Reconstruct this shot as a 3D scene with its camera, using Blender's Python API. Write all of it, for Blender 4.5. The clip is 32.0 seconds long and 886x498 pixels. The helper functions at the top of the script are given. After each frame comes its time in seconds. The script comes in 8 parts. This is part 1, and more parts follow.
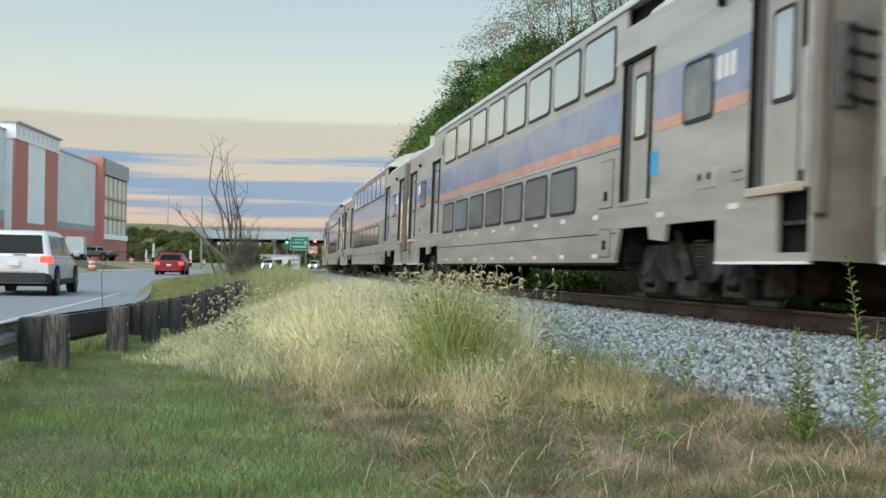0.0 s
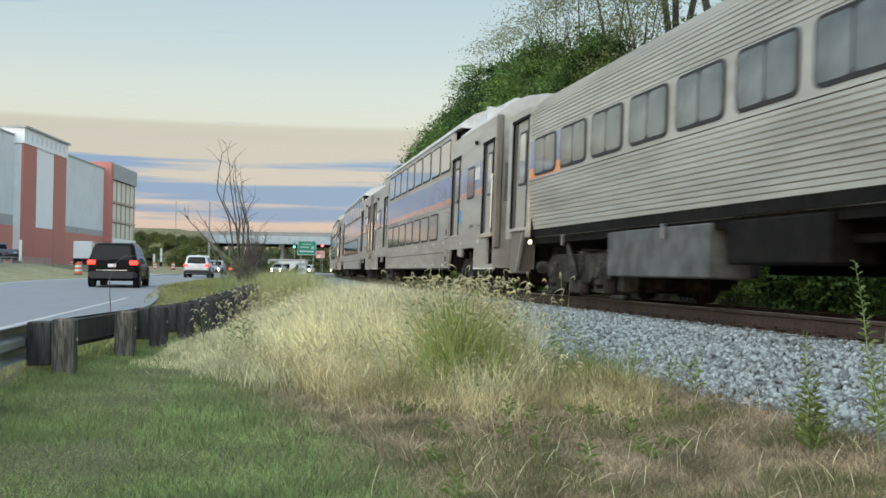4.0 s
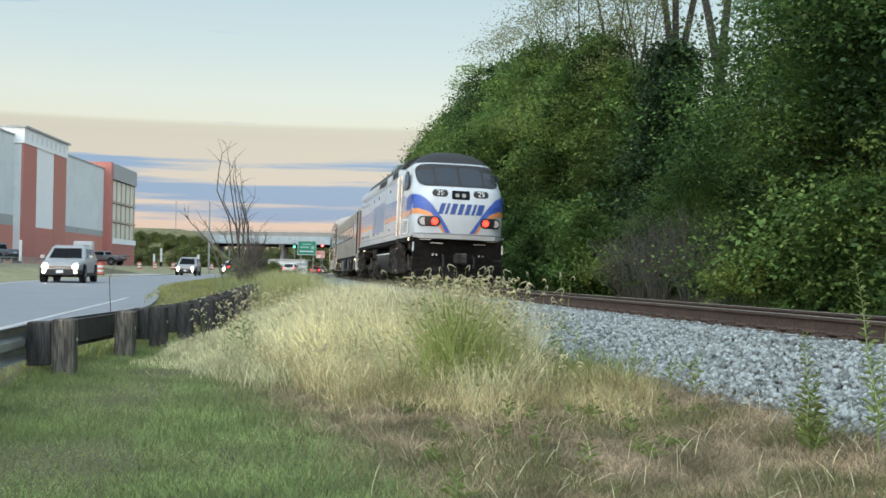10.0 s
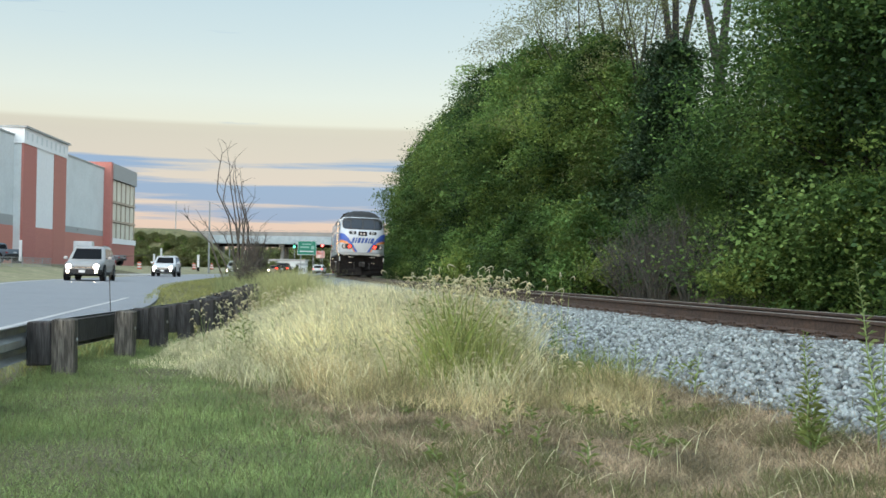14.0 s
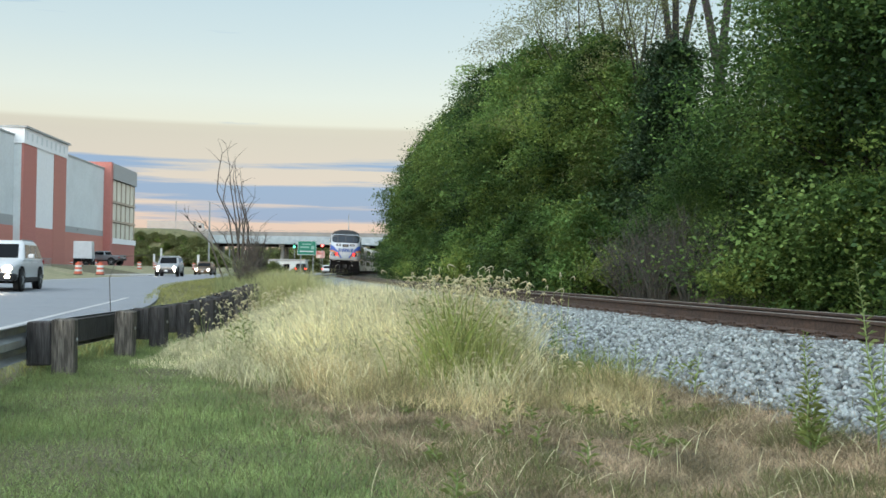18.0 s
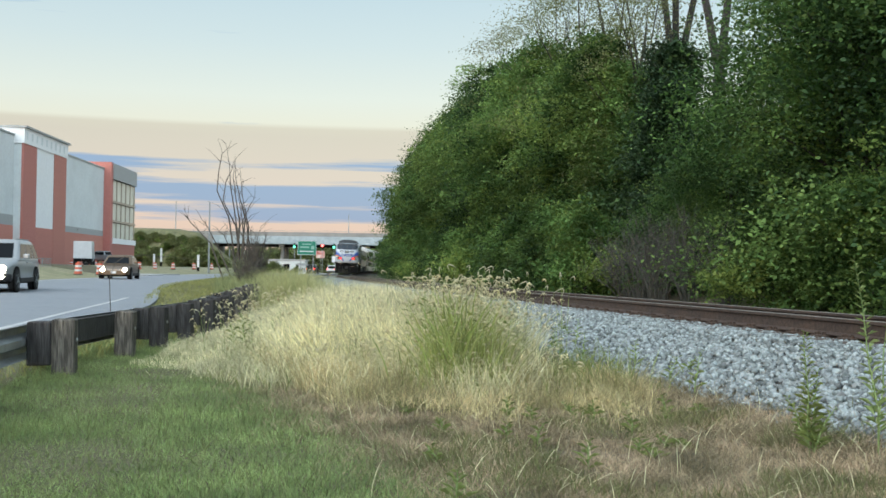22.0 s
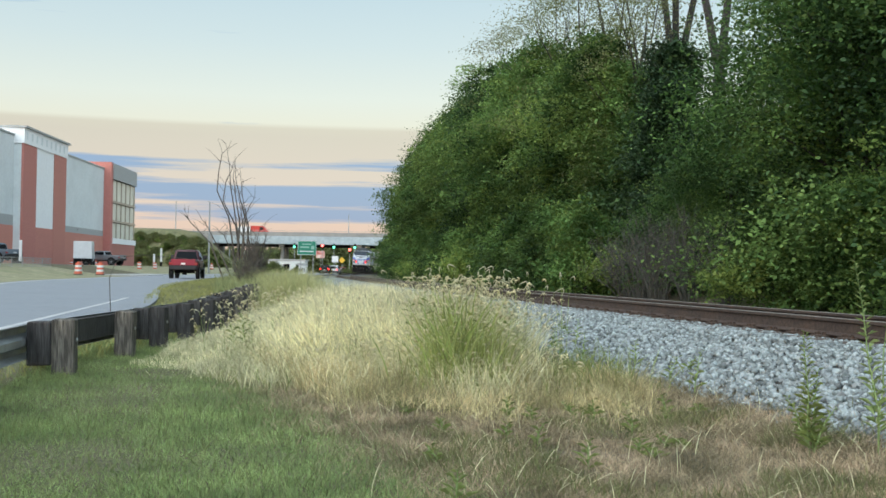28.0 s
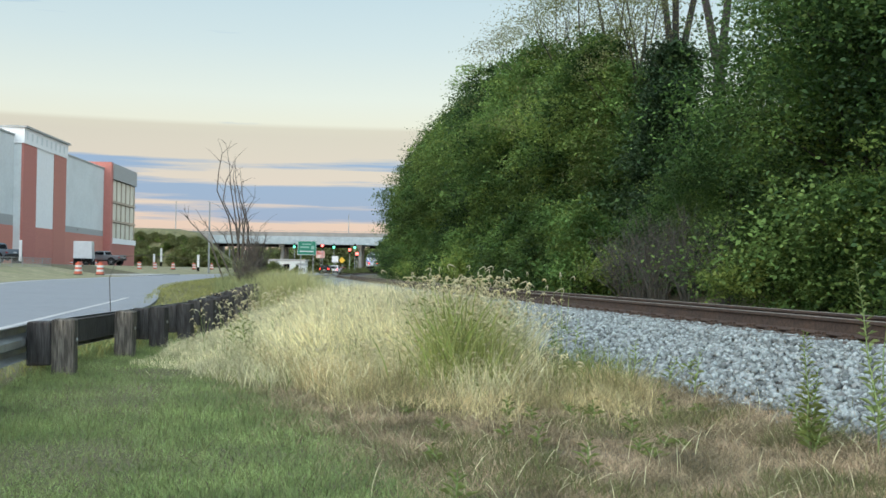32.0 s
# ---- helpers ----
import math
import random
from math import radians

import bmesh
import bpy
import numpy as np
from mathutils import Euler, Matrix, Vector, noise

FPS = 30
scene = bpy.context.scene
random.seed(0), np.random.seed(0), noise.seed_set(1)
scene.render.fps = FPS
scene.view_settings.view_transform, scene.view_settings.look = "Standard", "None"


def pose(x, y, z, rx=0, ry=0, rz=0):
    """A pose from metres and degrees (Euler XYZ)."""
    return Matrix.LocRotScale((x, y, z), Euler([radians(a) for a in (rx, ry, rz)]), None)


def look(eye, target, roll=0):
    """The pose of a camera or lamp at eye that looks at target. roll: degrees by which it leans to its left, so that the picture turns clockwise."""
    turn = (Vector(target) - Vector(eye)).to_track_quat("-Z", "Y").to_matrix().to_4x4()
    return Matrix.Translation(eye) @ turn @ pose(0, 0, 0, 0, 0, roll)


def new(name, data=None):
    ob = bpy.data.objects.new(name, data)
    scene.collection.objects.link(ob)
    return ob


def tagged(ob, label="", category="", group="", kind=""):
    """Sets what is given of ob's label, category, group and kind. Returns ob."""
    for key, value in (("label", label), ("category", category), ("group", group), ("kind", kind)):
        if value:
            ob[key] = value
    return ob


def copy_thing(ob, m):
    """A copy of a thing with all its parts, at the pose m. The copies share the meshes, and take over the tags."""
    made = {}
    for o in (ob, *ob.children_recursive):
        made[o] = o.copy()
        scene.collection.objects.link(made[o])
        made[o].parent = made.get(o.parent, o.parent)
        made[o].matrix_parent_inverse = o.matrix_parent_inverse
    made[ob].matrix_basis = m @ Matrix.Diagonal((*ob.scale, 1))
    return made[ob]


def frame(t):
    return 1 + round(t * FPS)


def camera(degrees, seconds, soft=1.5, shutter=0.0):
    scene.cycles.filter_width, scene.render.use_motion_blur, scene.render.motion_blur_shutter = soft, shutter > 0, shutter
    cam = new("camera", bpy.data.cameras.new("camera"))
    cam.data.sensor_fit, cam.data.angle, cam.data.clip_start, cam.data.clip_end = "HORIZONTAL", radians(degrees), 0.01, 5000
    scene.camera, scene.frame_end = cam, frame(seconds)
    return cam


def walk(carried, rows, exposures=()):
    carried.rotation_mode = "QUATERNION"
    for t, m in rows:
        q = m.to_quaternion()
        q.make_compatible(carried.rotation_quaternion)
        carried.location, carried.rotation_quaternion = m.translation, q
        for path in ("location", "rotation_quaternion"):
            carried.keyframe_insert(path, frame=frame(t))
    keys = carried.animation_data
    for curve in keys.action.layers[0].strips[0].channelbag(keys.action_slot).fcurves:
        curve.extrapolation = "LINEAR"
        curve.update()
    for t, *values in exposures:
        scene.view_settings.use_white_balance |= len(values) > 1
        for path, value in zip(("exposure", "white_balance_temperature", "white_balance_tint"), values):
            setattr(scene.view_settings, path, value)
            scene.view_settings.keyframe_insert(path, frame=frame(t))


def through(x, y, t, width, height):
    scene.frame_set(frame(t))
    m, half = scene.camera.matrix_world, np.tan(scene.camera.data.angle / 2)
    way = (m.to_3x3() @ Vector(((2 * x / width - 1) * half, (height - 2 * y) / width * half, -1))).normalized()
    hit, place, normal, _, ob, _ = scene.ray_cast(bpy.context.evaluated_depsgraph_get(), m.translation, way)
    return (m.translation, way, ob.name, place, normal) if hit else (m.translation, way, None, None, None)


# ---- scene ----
EYE = (0.0, 0.0, 1.06)
TILT, LEAN = 1.095, 0.83
cam = camera(45.1, 32.0, soft=1.6, shutter=0.4)


def aim(right, down):
    """The camera's pose, turned right and down by these degrees from its resting aim."""
    return pose(*EYE) @ pose(0, 0, 0, 90 + TILT - down, 0, 0) @ pose(0, 0, 0, 0, -right, 0) @ pose(0, 0, 0, 0, 0, LEAN)


walk(cam, [(0, aim(0.395, 0.237)), (0.25, aim(0.24, 0.15)), (0.5, aim(0.095, 0.062)), (0.75, aim(0.02, 0.015)),
           (1.0, aim(0, 0)), (1.3, aim(0, 0)), (32.0, aim(0, 0))],
     exposures=[(0, -0.2), (5.5, -0.18), (8.0, -0.15), (10.0, -0.06), (12.0, -0.02), (32.0, -0.02)])

# ---- dusk sky: pale blue above, cream and peach low down, slate cloud bands along the horizon ----
SUN_ELEV, SUN_TURN = 4.0, 209.0
world = bpy.data.worlds.new("dusk_sky")
scene.world = world
world.use_nodes = True
wt = world.node_tree
wt.nodes.clear()


def wnode(kind, **kw):
    n = wt.nodes.new(kind)
    for k, v in kw.items():
        n.inputs[k].default_value = v
    return n


def ramp_stops(n, stops):
    e = n.color_ramp.elements
    while len(e) < len(stops):
        e.new(0.5)
    for el, (p, c) in zip(e, stops):
        el.position, el.color = p, (*c, 1)


wco = wt.nodes.new("ShaderNodeTexCoord")
sep = wt.nodes.new("ShaderNodeSeparateXYZ")
wt.links.new(wco.outputs["Generated"], sep.inputs[0])
el = wnode("ShaderNodeMapRange", **{"From Min": 0.0, "From Max": 0.3})
wt.links.new(sep.outputs[2], el.inputs[0])
clear = wt.nodes.new("ShaderNodeValToRGB")
wt.links.new(el.outputs[0], clear.inputs[0])
ramp_stops(clear, [(0.0, (0.66, 0.50, 0.45)), (0.13, (0.69, 0.54, 0.49)), (0.24, (0.64, 0.56, 0.525)), (0.40, (0.60, 0.55, 0.48)), (0.425, (0.61, 0.57, 0.485)), (0.44, (0.73, 0.735, 0.635)),
                   (0.52, (0.70, 0.755, 0.70)), (0.68, (0.58, 0.69, 0.715)), (0.85, (0.49, 0.63, 0.70)), (1.0, (0.47, 0.60, 0.69))])
wmap = wt.nodes.new("ShaderNodeMapping")
wmap.inputs["Scale"].default_value = (2.2, 2.2, 46)
wt.links.new(wco.outputs["Generated"], wmap.inputs[0])
cloud = wnode("ShaderNodeTexNoise", Scale=1.9, Detail=6, Roughness=0.58)
wt.links.new(wmap.outputs[0], cloud.inputs[0])
# long slate banks lie at set heights and break up into streaks
band = wt.nodes.new("ShaderNodeValToRGB")
wt.links.new(el.outputs[0], band.inputs[0])
ramp_stops(band, [(0.105, (0, 0, 0)), (0.14, (0.42, 0.42, 0.42)), (0.165, (0.62, 0.62, 0.62)), (0.19, (0.36, 0.36, 0.36)), (0.205, (0.85, 0.85, 0.85)), (0.24, (0.9, 0.9, 0.9)), (0.262, (0.40, 0.40, 0.40)), (0.285, (0.48, 0.48, 0.48)), (0.305, (0.60, 0.60, 0.60)), (0.345, (0.0, 0.0, 0.0))])
bank = wt.nodes.new("ShaderNodeMath")
bank.operation = "MULTIPLY_ADD"
bank.inputs[1].default_value = 0.42
wt.links.new(band.outputs[0], bank.inputs[0])
wt.links.new(cloud.outputs[0], bank.inputs[2])
amount = wnode("ShaderNodeMapRange", **{"From Min": 0.655, "From Max": 0.80})
wt.links.new(bank.outputs[0], amount.inputs[0])
mixc = wt.nodes.new("ShaderNodeMixRGB")
mixc.inputs[2].default_value = (0.215, 0.345, 0.58, 1)
wt.links.new(amount.outputs[0], mixc.inputs[0])
wt.links.new(clear.outputs[0], mixc.inputs[1])
air = wt.nodes.new("ShaderNodeTexSky")
air.sky_type, air.sun_disc = "NISHITA", False
air.sun_elevation, air.sun_rotation = radians(SUN_ELEV), radians(SUN_TURN)
both = wt.nodes.new("ShaderNodeMixRGB")
both.blend_type = "ADD"
both.inputs[0].default_value = 0.05
wt.links.new(mixc.outputs[0], both.inputs[1])
wt.links.new(air.outputs[0], both.inputs[2])
# the sunset glow stands behind the viewer: the sky brightens towards it
west = wnode("ShaderNodeMapRange", **{"From Min": 0.35, "From Max": -0.7, "To Min": 1.0, "To Max": 2.6})
wt.links.new(sep.outputs[1], west.inputs[0])
sky_bg = wnode("ShaderNodeBackground", Strength=1.0)
wt.links.new(west.outputs[0], sky_bg.inputs[1])
wt.links.new(both.outputs[0], sky_bg.inputs[0])
wt.links.new(sky_bg.outputs[0], wt.nodes.new("ShaderNodeOutputWorld").inputs[0])

sun = new("sun", bpy.data.lights.new("sun", "SUN"))
sun.data.energy, sun.data.angle, sun.data.color = 2.3, radians(60), (1.0, 0.98, 0.93)
sun.matrix_world = look((-45, -55, 88), (0, 0, 0))


# ---- the track's line: metres along it from the fouling mark by the weeds, bending right far off ----
HEAD, BEND, BEND_MORE, BEND_LESS = radians(-10.8007), 0.00045337, 1.22877e-5, -5.9074e-8
CANT, GRADE, RAIL_Z = 1.556, -0.0025, 0.59


def _line():
    step, rows = 0.5, {}
    for sign in (1, -1):
        x, y, s = 4.774, 12.0, 0.0
        while abs(s) < 560:
            c = min(abs(s), 240.0) if s > 0 else 0.0
            k = BEND * (s if s < 0 else min(s, 240)) + BEND_MORE * c * c / 2 + BEND_LESS * c ** 3 / 3
            rows[round(s * 2)] = (x, y, HEAD + k)
            x, y, s = x + sign * step * math.sin(HEAD + k), y + sign * step * math.cos(HEAD + k), s + sign * step
    return rows


LINE = _line()


def on_line(s):
    """x, y and heading of the track's middle at s metres."""
    i = math.floor(s * 2)
    a, b, f = LINE[i], LINE[i + 1], s * 2 - i
    return tuple(p + (q - p) * f for p, q in zip(a, b))


def beside(s, lat, z=0.0):
    """A point lat metres to the right of the track's middle."""
    x, y, h = on_line(s)
    return Vector((x + lat * math.cos(h), y - lat * math.sin(h), z))


def fall(s):
    """How far the land has fallen at s."""
    return GRADE * max(s, 0.0)


def rail_frame(s):
    x, y, h = on_line(s)
    return Matrix.Translation((x, y, RAIL_Z + fall(s))) @ Matrix.Rotation(-h, 4, "Z") @ Matrix.Rotation(radians(CANT), 4, "Y")


def car_frame(s, half):
    """A rail vehicle's pose with its middle at s and its bogies half metres off it."""
    a, b = rail_frame(s - half), rail_frame(s + half)
    mid = (a.translation + b.translation) / 2
    d = b.translation - a.translation
    return Matrix.Translation(mid) @ Matrix.Rotation(-math.atan2(d.x, d.y), 4, "Z") @ Matrix.Rotation(radians(CANT), 4, "Y") @ Matrix.Rotation(math.asin(d.z / d.length), 4, "X")


# ---- materials ----
def surface(name, color, rough=0.7, metal=0.0, grain=0.0, grain_scale=40.0, stain=0.0, stain_scale=1.5, stain_color=None, bump=0.0, bump_scale=60.0,
            random_value=0.0, stretch=(1, 1, 1), spec=0.5, emit=None, island=False, coords="Object"):
    m = bpy.data.materials.new(name)
    m.use_nodes = True
    nt = m.node_tree
    b = nt.nodes["Principled BSDF"]
    b.inputs["Roughness"].default_value, b.inputs["Metallic"].default_value = rough, metal
    b.inputs["Specular IOR Level"].default_value = spec
    b.inputs["Base Color"].default_value = (*color, 1)
    co = nt.nodes.new("ShaderNodeTexCoord")
    mp = nt.nodes.new("ShaderNodeMapping")
    mp.inputs["Scale"].default_value = stretch
    nt.links.new(co.outputs[coords], mp.inputs[0])
    last = None

    def noise_of(scale, detail=4):
        n = nt.nodes.new("ShaderNodeTexNoise")
        n.inputs["Scale"].default_value, n.inputs["Detail"].default_value = scale, detail
        nt.links.new(mp.outputs[0], n.inputs[0])
        return n

    def chain(kind, factor, c2):
        nonlocal last
        mx = nt.nodes.new("ShaderNodeMixRGB")
        mx.blend_type = kind
        if last is None:
            mx.inputs[1].default_value = (*color, 1)
        else:
            nt.links.new(last, mx.inputs[1])
        if isinstance(factor, float):
            mx.inputs[0].default_value = factor
        else:
            nt.links.new(factor, mx.inputs[0])
        if isinstance(c2, tuple):
            mx.inputs[2].default_value = (*c2, 1)
        else:
            nt.links.new(c2, mx.inputs[2])
        last = mx.outputs[0]

    def spread(out, lo, hi, a=0.3, z=0.7):
        r = nt.nodes.new("ShaderNodeMapRange")
        r.inputs["From Min"].default_value, r.inputs["From Max"].default_value = a, z
        r.inputs["To Min"].default_value, r.inputs["To Max"].default_value = lo, hi
        nt.links.new(out, r.inputs[0])
        return r.outputs[0]

    if stain:
        chain("MIX", spread(noise_of(stain_scale).outputs[0], 0, stain, 0.42, 0.68), stain_color or tuple(c * 0.5 for c in color))
    if grain:
        g = noise_of(grain_scale, 3)
        v = nt.nodes.new("ShaderNodeHueSaturation")
        nt.links.new(spread(g.outputs[0], 1 - grain, 1 + grain), v.inputs["Value"])
        if last is None:
            v.inputs["Color"].default_value = (*color, 1)
        else:
            nt.links.new(last, v.inputs["Color"])
        last = v.outputs[0]
    if random_value:
        if island:
            src = nt.nodes.new("ShaderNodeNewGeometry").outputs["Random Per Island"]
        else:
            src = nt.nodes.new("ShaderNodeObjectInfo").outputs["Random"]
        v = nt.nodes.new("ShaderNodeHueSaturation")
        nt.links.new(spread(src, 1 - random_value, 1 + random_value, 0, 1), v.inputs["Value"])
        mul = nt.nodes.new("ShaderNodeMath")
        mul.operation = "MULTIPLY"
        mul.inputs[1].default_value = 7.31
        frac = nt.nodes.new("ShaderNodeMath")
        frac.operation = "FRACT"
        nt.links.new(src, mul.inputs[0])
        nt.links.new(mul.outputs[0], frac.inputs[0])
        nt.links.new(spread(frac.outputs[0], 0.5 - 0.035 * random_value, 0.5 + 0.035 * random_value, 0, 1), v.inputs["Hue"])
        if last is None:
            v.inputs["Color"].default_value = (*color, 1)
        else:
            nt.links.new(last, v.inputs["Color"])
        last = v.outputs[0]
    if last is not None:
        nt.links.new(last, b.inputs["Base Color"])
    if bump:
        bn = nt.nodes.new("ShaderNodeBump")
        bn.inputs["Strength"].default_value, bn.inputs["Distance"].default_value = bump, 0.02
        nt.links.new(noise_of(bump_scale, 5).outputs[0], bn.inputs["Height"])
        nt.links.new(bn.outputs[0], b.inputs["Normal"])
    if emit:
        b.inputs["Emission Color"].default_value, b.inputs["Emission Strength"].default_value = (*emit[0], 1), emit[1]
    return m


def leafy(name, color, rnd=0.35, through=0.35, rough=0.55, whole=0.0, clump=0.0, clump_scale=0.5):
    """A leaf or blade: some light passes through it."""
    m = surface(name, color, rough=rough, random_value=rnd, island=True, spec=0.16)
    nt = m.node_tree
    b = nt.nodes["Principled BSDF"]
    if whole:
        # each plant as a whole is a little lighter or darker than its neighbour
        src = b.inputs["Base Color"].links[0].from_socket
        info = nt.nodes.new("ShaderNodeObjectInfo")
        mr = nt.nodes.new("ShaderNodeMapRange")
        mr.inputs["To Min"].default_value, mr.inputs["To Max"].default_value = 1 - whole, 1 + whole
        nt.links.new(info.outputs["Random"], mr.inputs[0])
        hv = nt.nodes.new("ShaderNodeHueSaturation")
        nt.links.new(mr.outputs[0], hv.inputs["Value"])
        nt.links.new(src, hv.inputs["Color"])
        nt.links.new(hv.outputs[0], b.inputs["Base Color"])
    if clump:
        # fresher and duller drifts; on crowns they also paint in lit and shaded boughs
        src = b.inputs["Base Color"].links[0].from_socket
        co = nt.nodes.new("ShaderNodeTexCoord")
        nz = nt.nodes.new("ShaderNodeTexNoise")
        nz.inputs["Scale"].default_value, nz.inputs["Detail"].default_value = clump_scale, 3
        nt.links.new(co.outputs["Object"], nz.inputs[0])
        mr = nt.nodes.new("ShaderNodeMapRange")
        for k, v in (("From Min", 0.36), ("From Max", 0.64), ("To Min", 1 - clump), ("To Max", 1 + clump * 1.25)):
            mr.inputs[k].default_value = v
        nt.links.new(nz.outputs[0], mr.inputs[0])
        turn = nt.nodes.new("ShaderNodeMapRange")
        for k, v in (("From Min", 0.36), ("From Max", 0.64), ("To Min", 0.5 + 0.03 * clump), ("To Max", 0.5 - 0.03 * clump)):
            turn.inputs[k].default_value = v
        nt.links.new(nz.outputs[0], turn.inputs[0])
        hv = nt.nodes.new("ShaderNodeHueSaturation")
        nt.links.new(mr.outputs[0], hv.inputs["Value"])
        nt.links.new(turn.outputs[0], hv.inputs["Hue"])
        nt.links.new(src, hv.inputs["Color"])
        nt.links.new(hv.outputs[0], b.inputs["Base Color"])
    tr = nt.nodes.new("ShaderNodeBsdfTranslucent")
    nt.links.new(b.inputs["Base Color"].links[0].from_socket, tr.inputs[0])
    mx = nt.nodes.new("ShaderNodeMixShader")
    mx.inputs[0].default_value = through
    nt.links.new(b.outputs[0], mx.inputs[1])
    nt.links.new(tr.outputs[0], mx.inputs[2])
    nt.links.new(mx.outputs[0], nt.nodes["Material Output"].inputs[0])
    return m


def glow(name, color, strength):
    return surface(name, tuple(min(c, 0.8) for c in color), rough=0.3, emit=(color, strength))


def glass_dark(name, tint=(0.02, 0.024, 0.026), rough=0.06):
    return surface(name, tint, rough=rough, spec=0.5)


M_EARTH = surface("earth_and_thatch", (0.11, 0.09, 0.06), 0.95, grain=0.5, grain_scale=30, stain=0.8, stain_scale=0.6, stain_color=(0.085, 0.10, 0.04), bump=1.0, bump_scale=25)
M_ASPHALT = surface("asphalt", (0.205, 0.225, 0.255), 0.6, grain=0.22, grain_scale=160, stain=0.4, stain_scale=0.5, stain_color=(0.16, 0.175, 0.195), bump=0.35, bump_scale=220)
M_PAINT_LINE = surface("worn_line_paint", (0.46, 0.47, 0.49), 0.6, grain=0.2, grain_scale=30, stain=0.5, stain_scale=4, stain_color=(0.3, 0.3, 0.3))
M_BALLAST = surface("ballast_bed", (0.085, 0.09, 0.09), 0.9, grain=0.6, grain_scale=22, stain=0.4, stain_scale=0.8, bump=1.0, bump_scale=18)
M_STONE = surface("crushed_granite", (0.225, 0.258, 0.265), 0.8, grain=0.3, grain_scale=40, random_value=0.56, island=True, bump=0.4, bump_scale=60)
M_STONE_ONE = surface("crushed_granite_single", (0.24, 0.262, 0.266), 0.8, grain=0.3, grain_scale=40, random_value=0.56, bump=0.4, bump_scale=60)
M_RAIL = surface("rusty_rail", (0.058, 0.040, 0.033), 0.8, 0.2, grain=0.35, grain_scale=25, stain=0.6, stain_scale=2, stain_color=(0.085, 0.055, 0.04), bump=0.3)
M_RAIL_TOP = surface("polished_rail_head", (0.32, 0.29, 0.26), 0.42, 0.7, grain=0.15, grain_scale=30)
M_TIE = surface("creosoted_tie", (0.075, 0.055, 0.045), 0.9, grain=0.4, grain_scale=20, stretch=(1, 6, 6), bump=0.5)
M_POST = surface("weathered_grey_timber", (0.13, 0.12, 0.105), 0.9, grain=0.75, grain_scale=9, stain=0.85, stain_scale=2.5, stain_color=(0.04, 0.036, 0.032), stretch=(7, 7, 0.7), bump=1.0, bump_scale=12)
# copy of the post timber with shade put into its colour
M_POST_DARK = surface("shade_dark_timber", (0.045, 0.044, 0.045), 0.9, grain=0.6, grain_scale=9, stain=0.8, stain_scale=2.5, stain_color=(0.012, 0.012, 0.013), stretch=(7, 7, 0.7), bump=1.0, bump_scale=12)
M_GALV = surface("dull_galvanised_steel", (0.36, 0.38, 0.39), 0.55, 0.6, grain=0.15, grain_scale=12, stain=0.5, stain_scale=3)
M_BARK = surface("grey_brown_bark", (0.042, 0.040, 0.037), 0.95, grain=0.4, grain_scale=9, stretch=(3, 3, 0.6), bump=0.9, bump_scale=14)
M_TWIG = surface("dead_twig", (0.075, 0.066, 0.056), 0.9, grain=0.3, grain_scale=20)
M_STEEL = surface("stainless_car_side", (0.575, 0.555, 0.51), 0.36, 0.62, grain=0.08, grain_scale=2.2, stain=0.5, stain_scale=0.9, stain_color=(0.33, 0.30, 0.265), stretch=(1, 0.35, 2.5))
M_STEEL_ROOF = surface("pale_car_roof", (0.58, 0.58, 0.57), 0.5, 0.35, grain=0.1, grain_scale=3, stain=0.4, stain_scale=1.1)
M_WHITE = surface("white_loco_paint", (0.50, 0.55, 0.60), 0.2, 0, grain=0.05, grain_scale=3, stain=0.25, stain_scale=1.1, stain_color=(0.36, 0.37, 0.39), stretch=(1, 1, 0.5))
M_BLUE = surface("blue_stripe", (0.055, 0.115, 0.42), 0.4, grain=0.08, grain_scale=3)
# blue greyed and blotched pale: sky sheen put into the colour
M_BLUE_SIDE = surface("sheen_greyed_blue_stripe", (0.19, 0.235, 0.38), 0.14, 0.15, spec=0.8, grain=0.12, grain_scale=2.5, stain=0.7, stain_scale=0.5, stain_color=(0.34, 0.34, 0.38))
M_ORANGE = surface("orange_stripe", (0.70, 0.28, 0.11), 0.18, spec=0.7, grain=0.08, grain_scale=3)
# the pale blotches here are sheen put into the colour too
M_SALMON = surface("salmon_stripe", (0.56, 0.25, 0.18), 0.16, 0.1, spec=0.8, grain=0.12, grain_scale=2.5, stain=0.6, stain_scale=0.5, stain_color=(0.50, 0.37, 0.31))
# near-black base: shade under the train is put into the colour
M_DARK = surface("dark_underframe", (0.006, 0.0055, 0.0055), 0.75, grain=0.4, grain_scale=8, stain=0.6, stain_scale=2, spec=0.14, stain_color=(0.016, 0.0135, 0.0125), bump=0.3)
M_TRUCK = surface("dusty_bogie_steel", (0.026, 0.025, 0.025), 0.75, 0.1, grain=0.45, grain_scale=8, stain=0.8, stain_scale=3, stain_color=(0.085, 0.078, 0.07), spec=0.25)
M_ROOF_DARK = surface("sooty_loco_roof", (0.016, 0.017, 0.019), 0.6, grain=0.3, grain_scale=5, stain=0.4, stain_scale=1.5)
M_RUBBER = surface("black_gasket_rubber", (0.018, 0.018, 0.02), 0.6)
M_TYRE = surface("car_tyre", (0.025, 0.025, 0.026), 0.8, grain=0.2)
M_WINDSHIELD = surface("windshield_glass", (0.05, 0.06, 0.075), 0.05, 0.35)
M_GLASS = surface("car_glass", (0.006, 0.007, 0.009), 0.04, spec=0.12)
M_BRICK = surface("red_brick", (0.46, 0.185, 0.15), 0.85, grain=0.15, grain_scale=8, random_value=0.15)
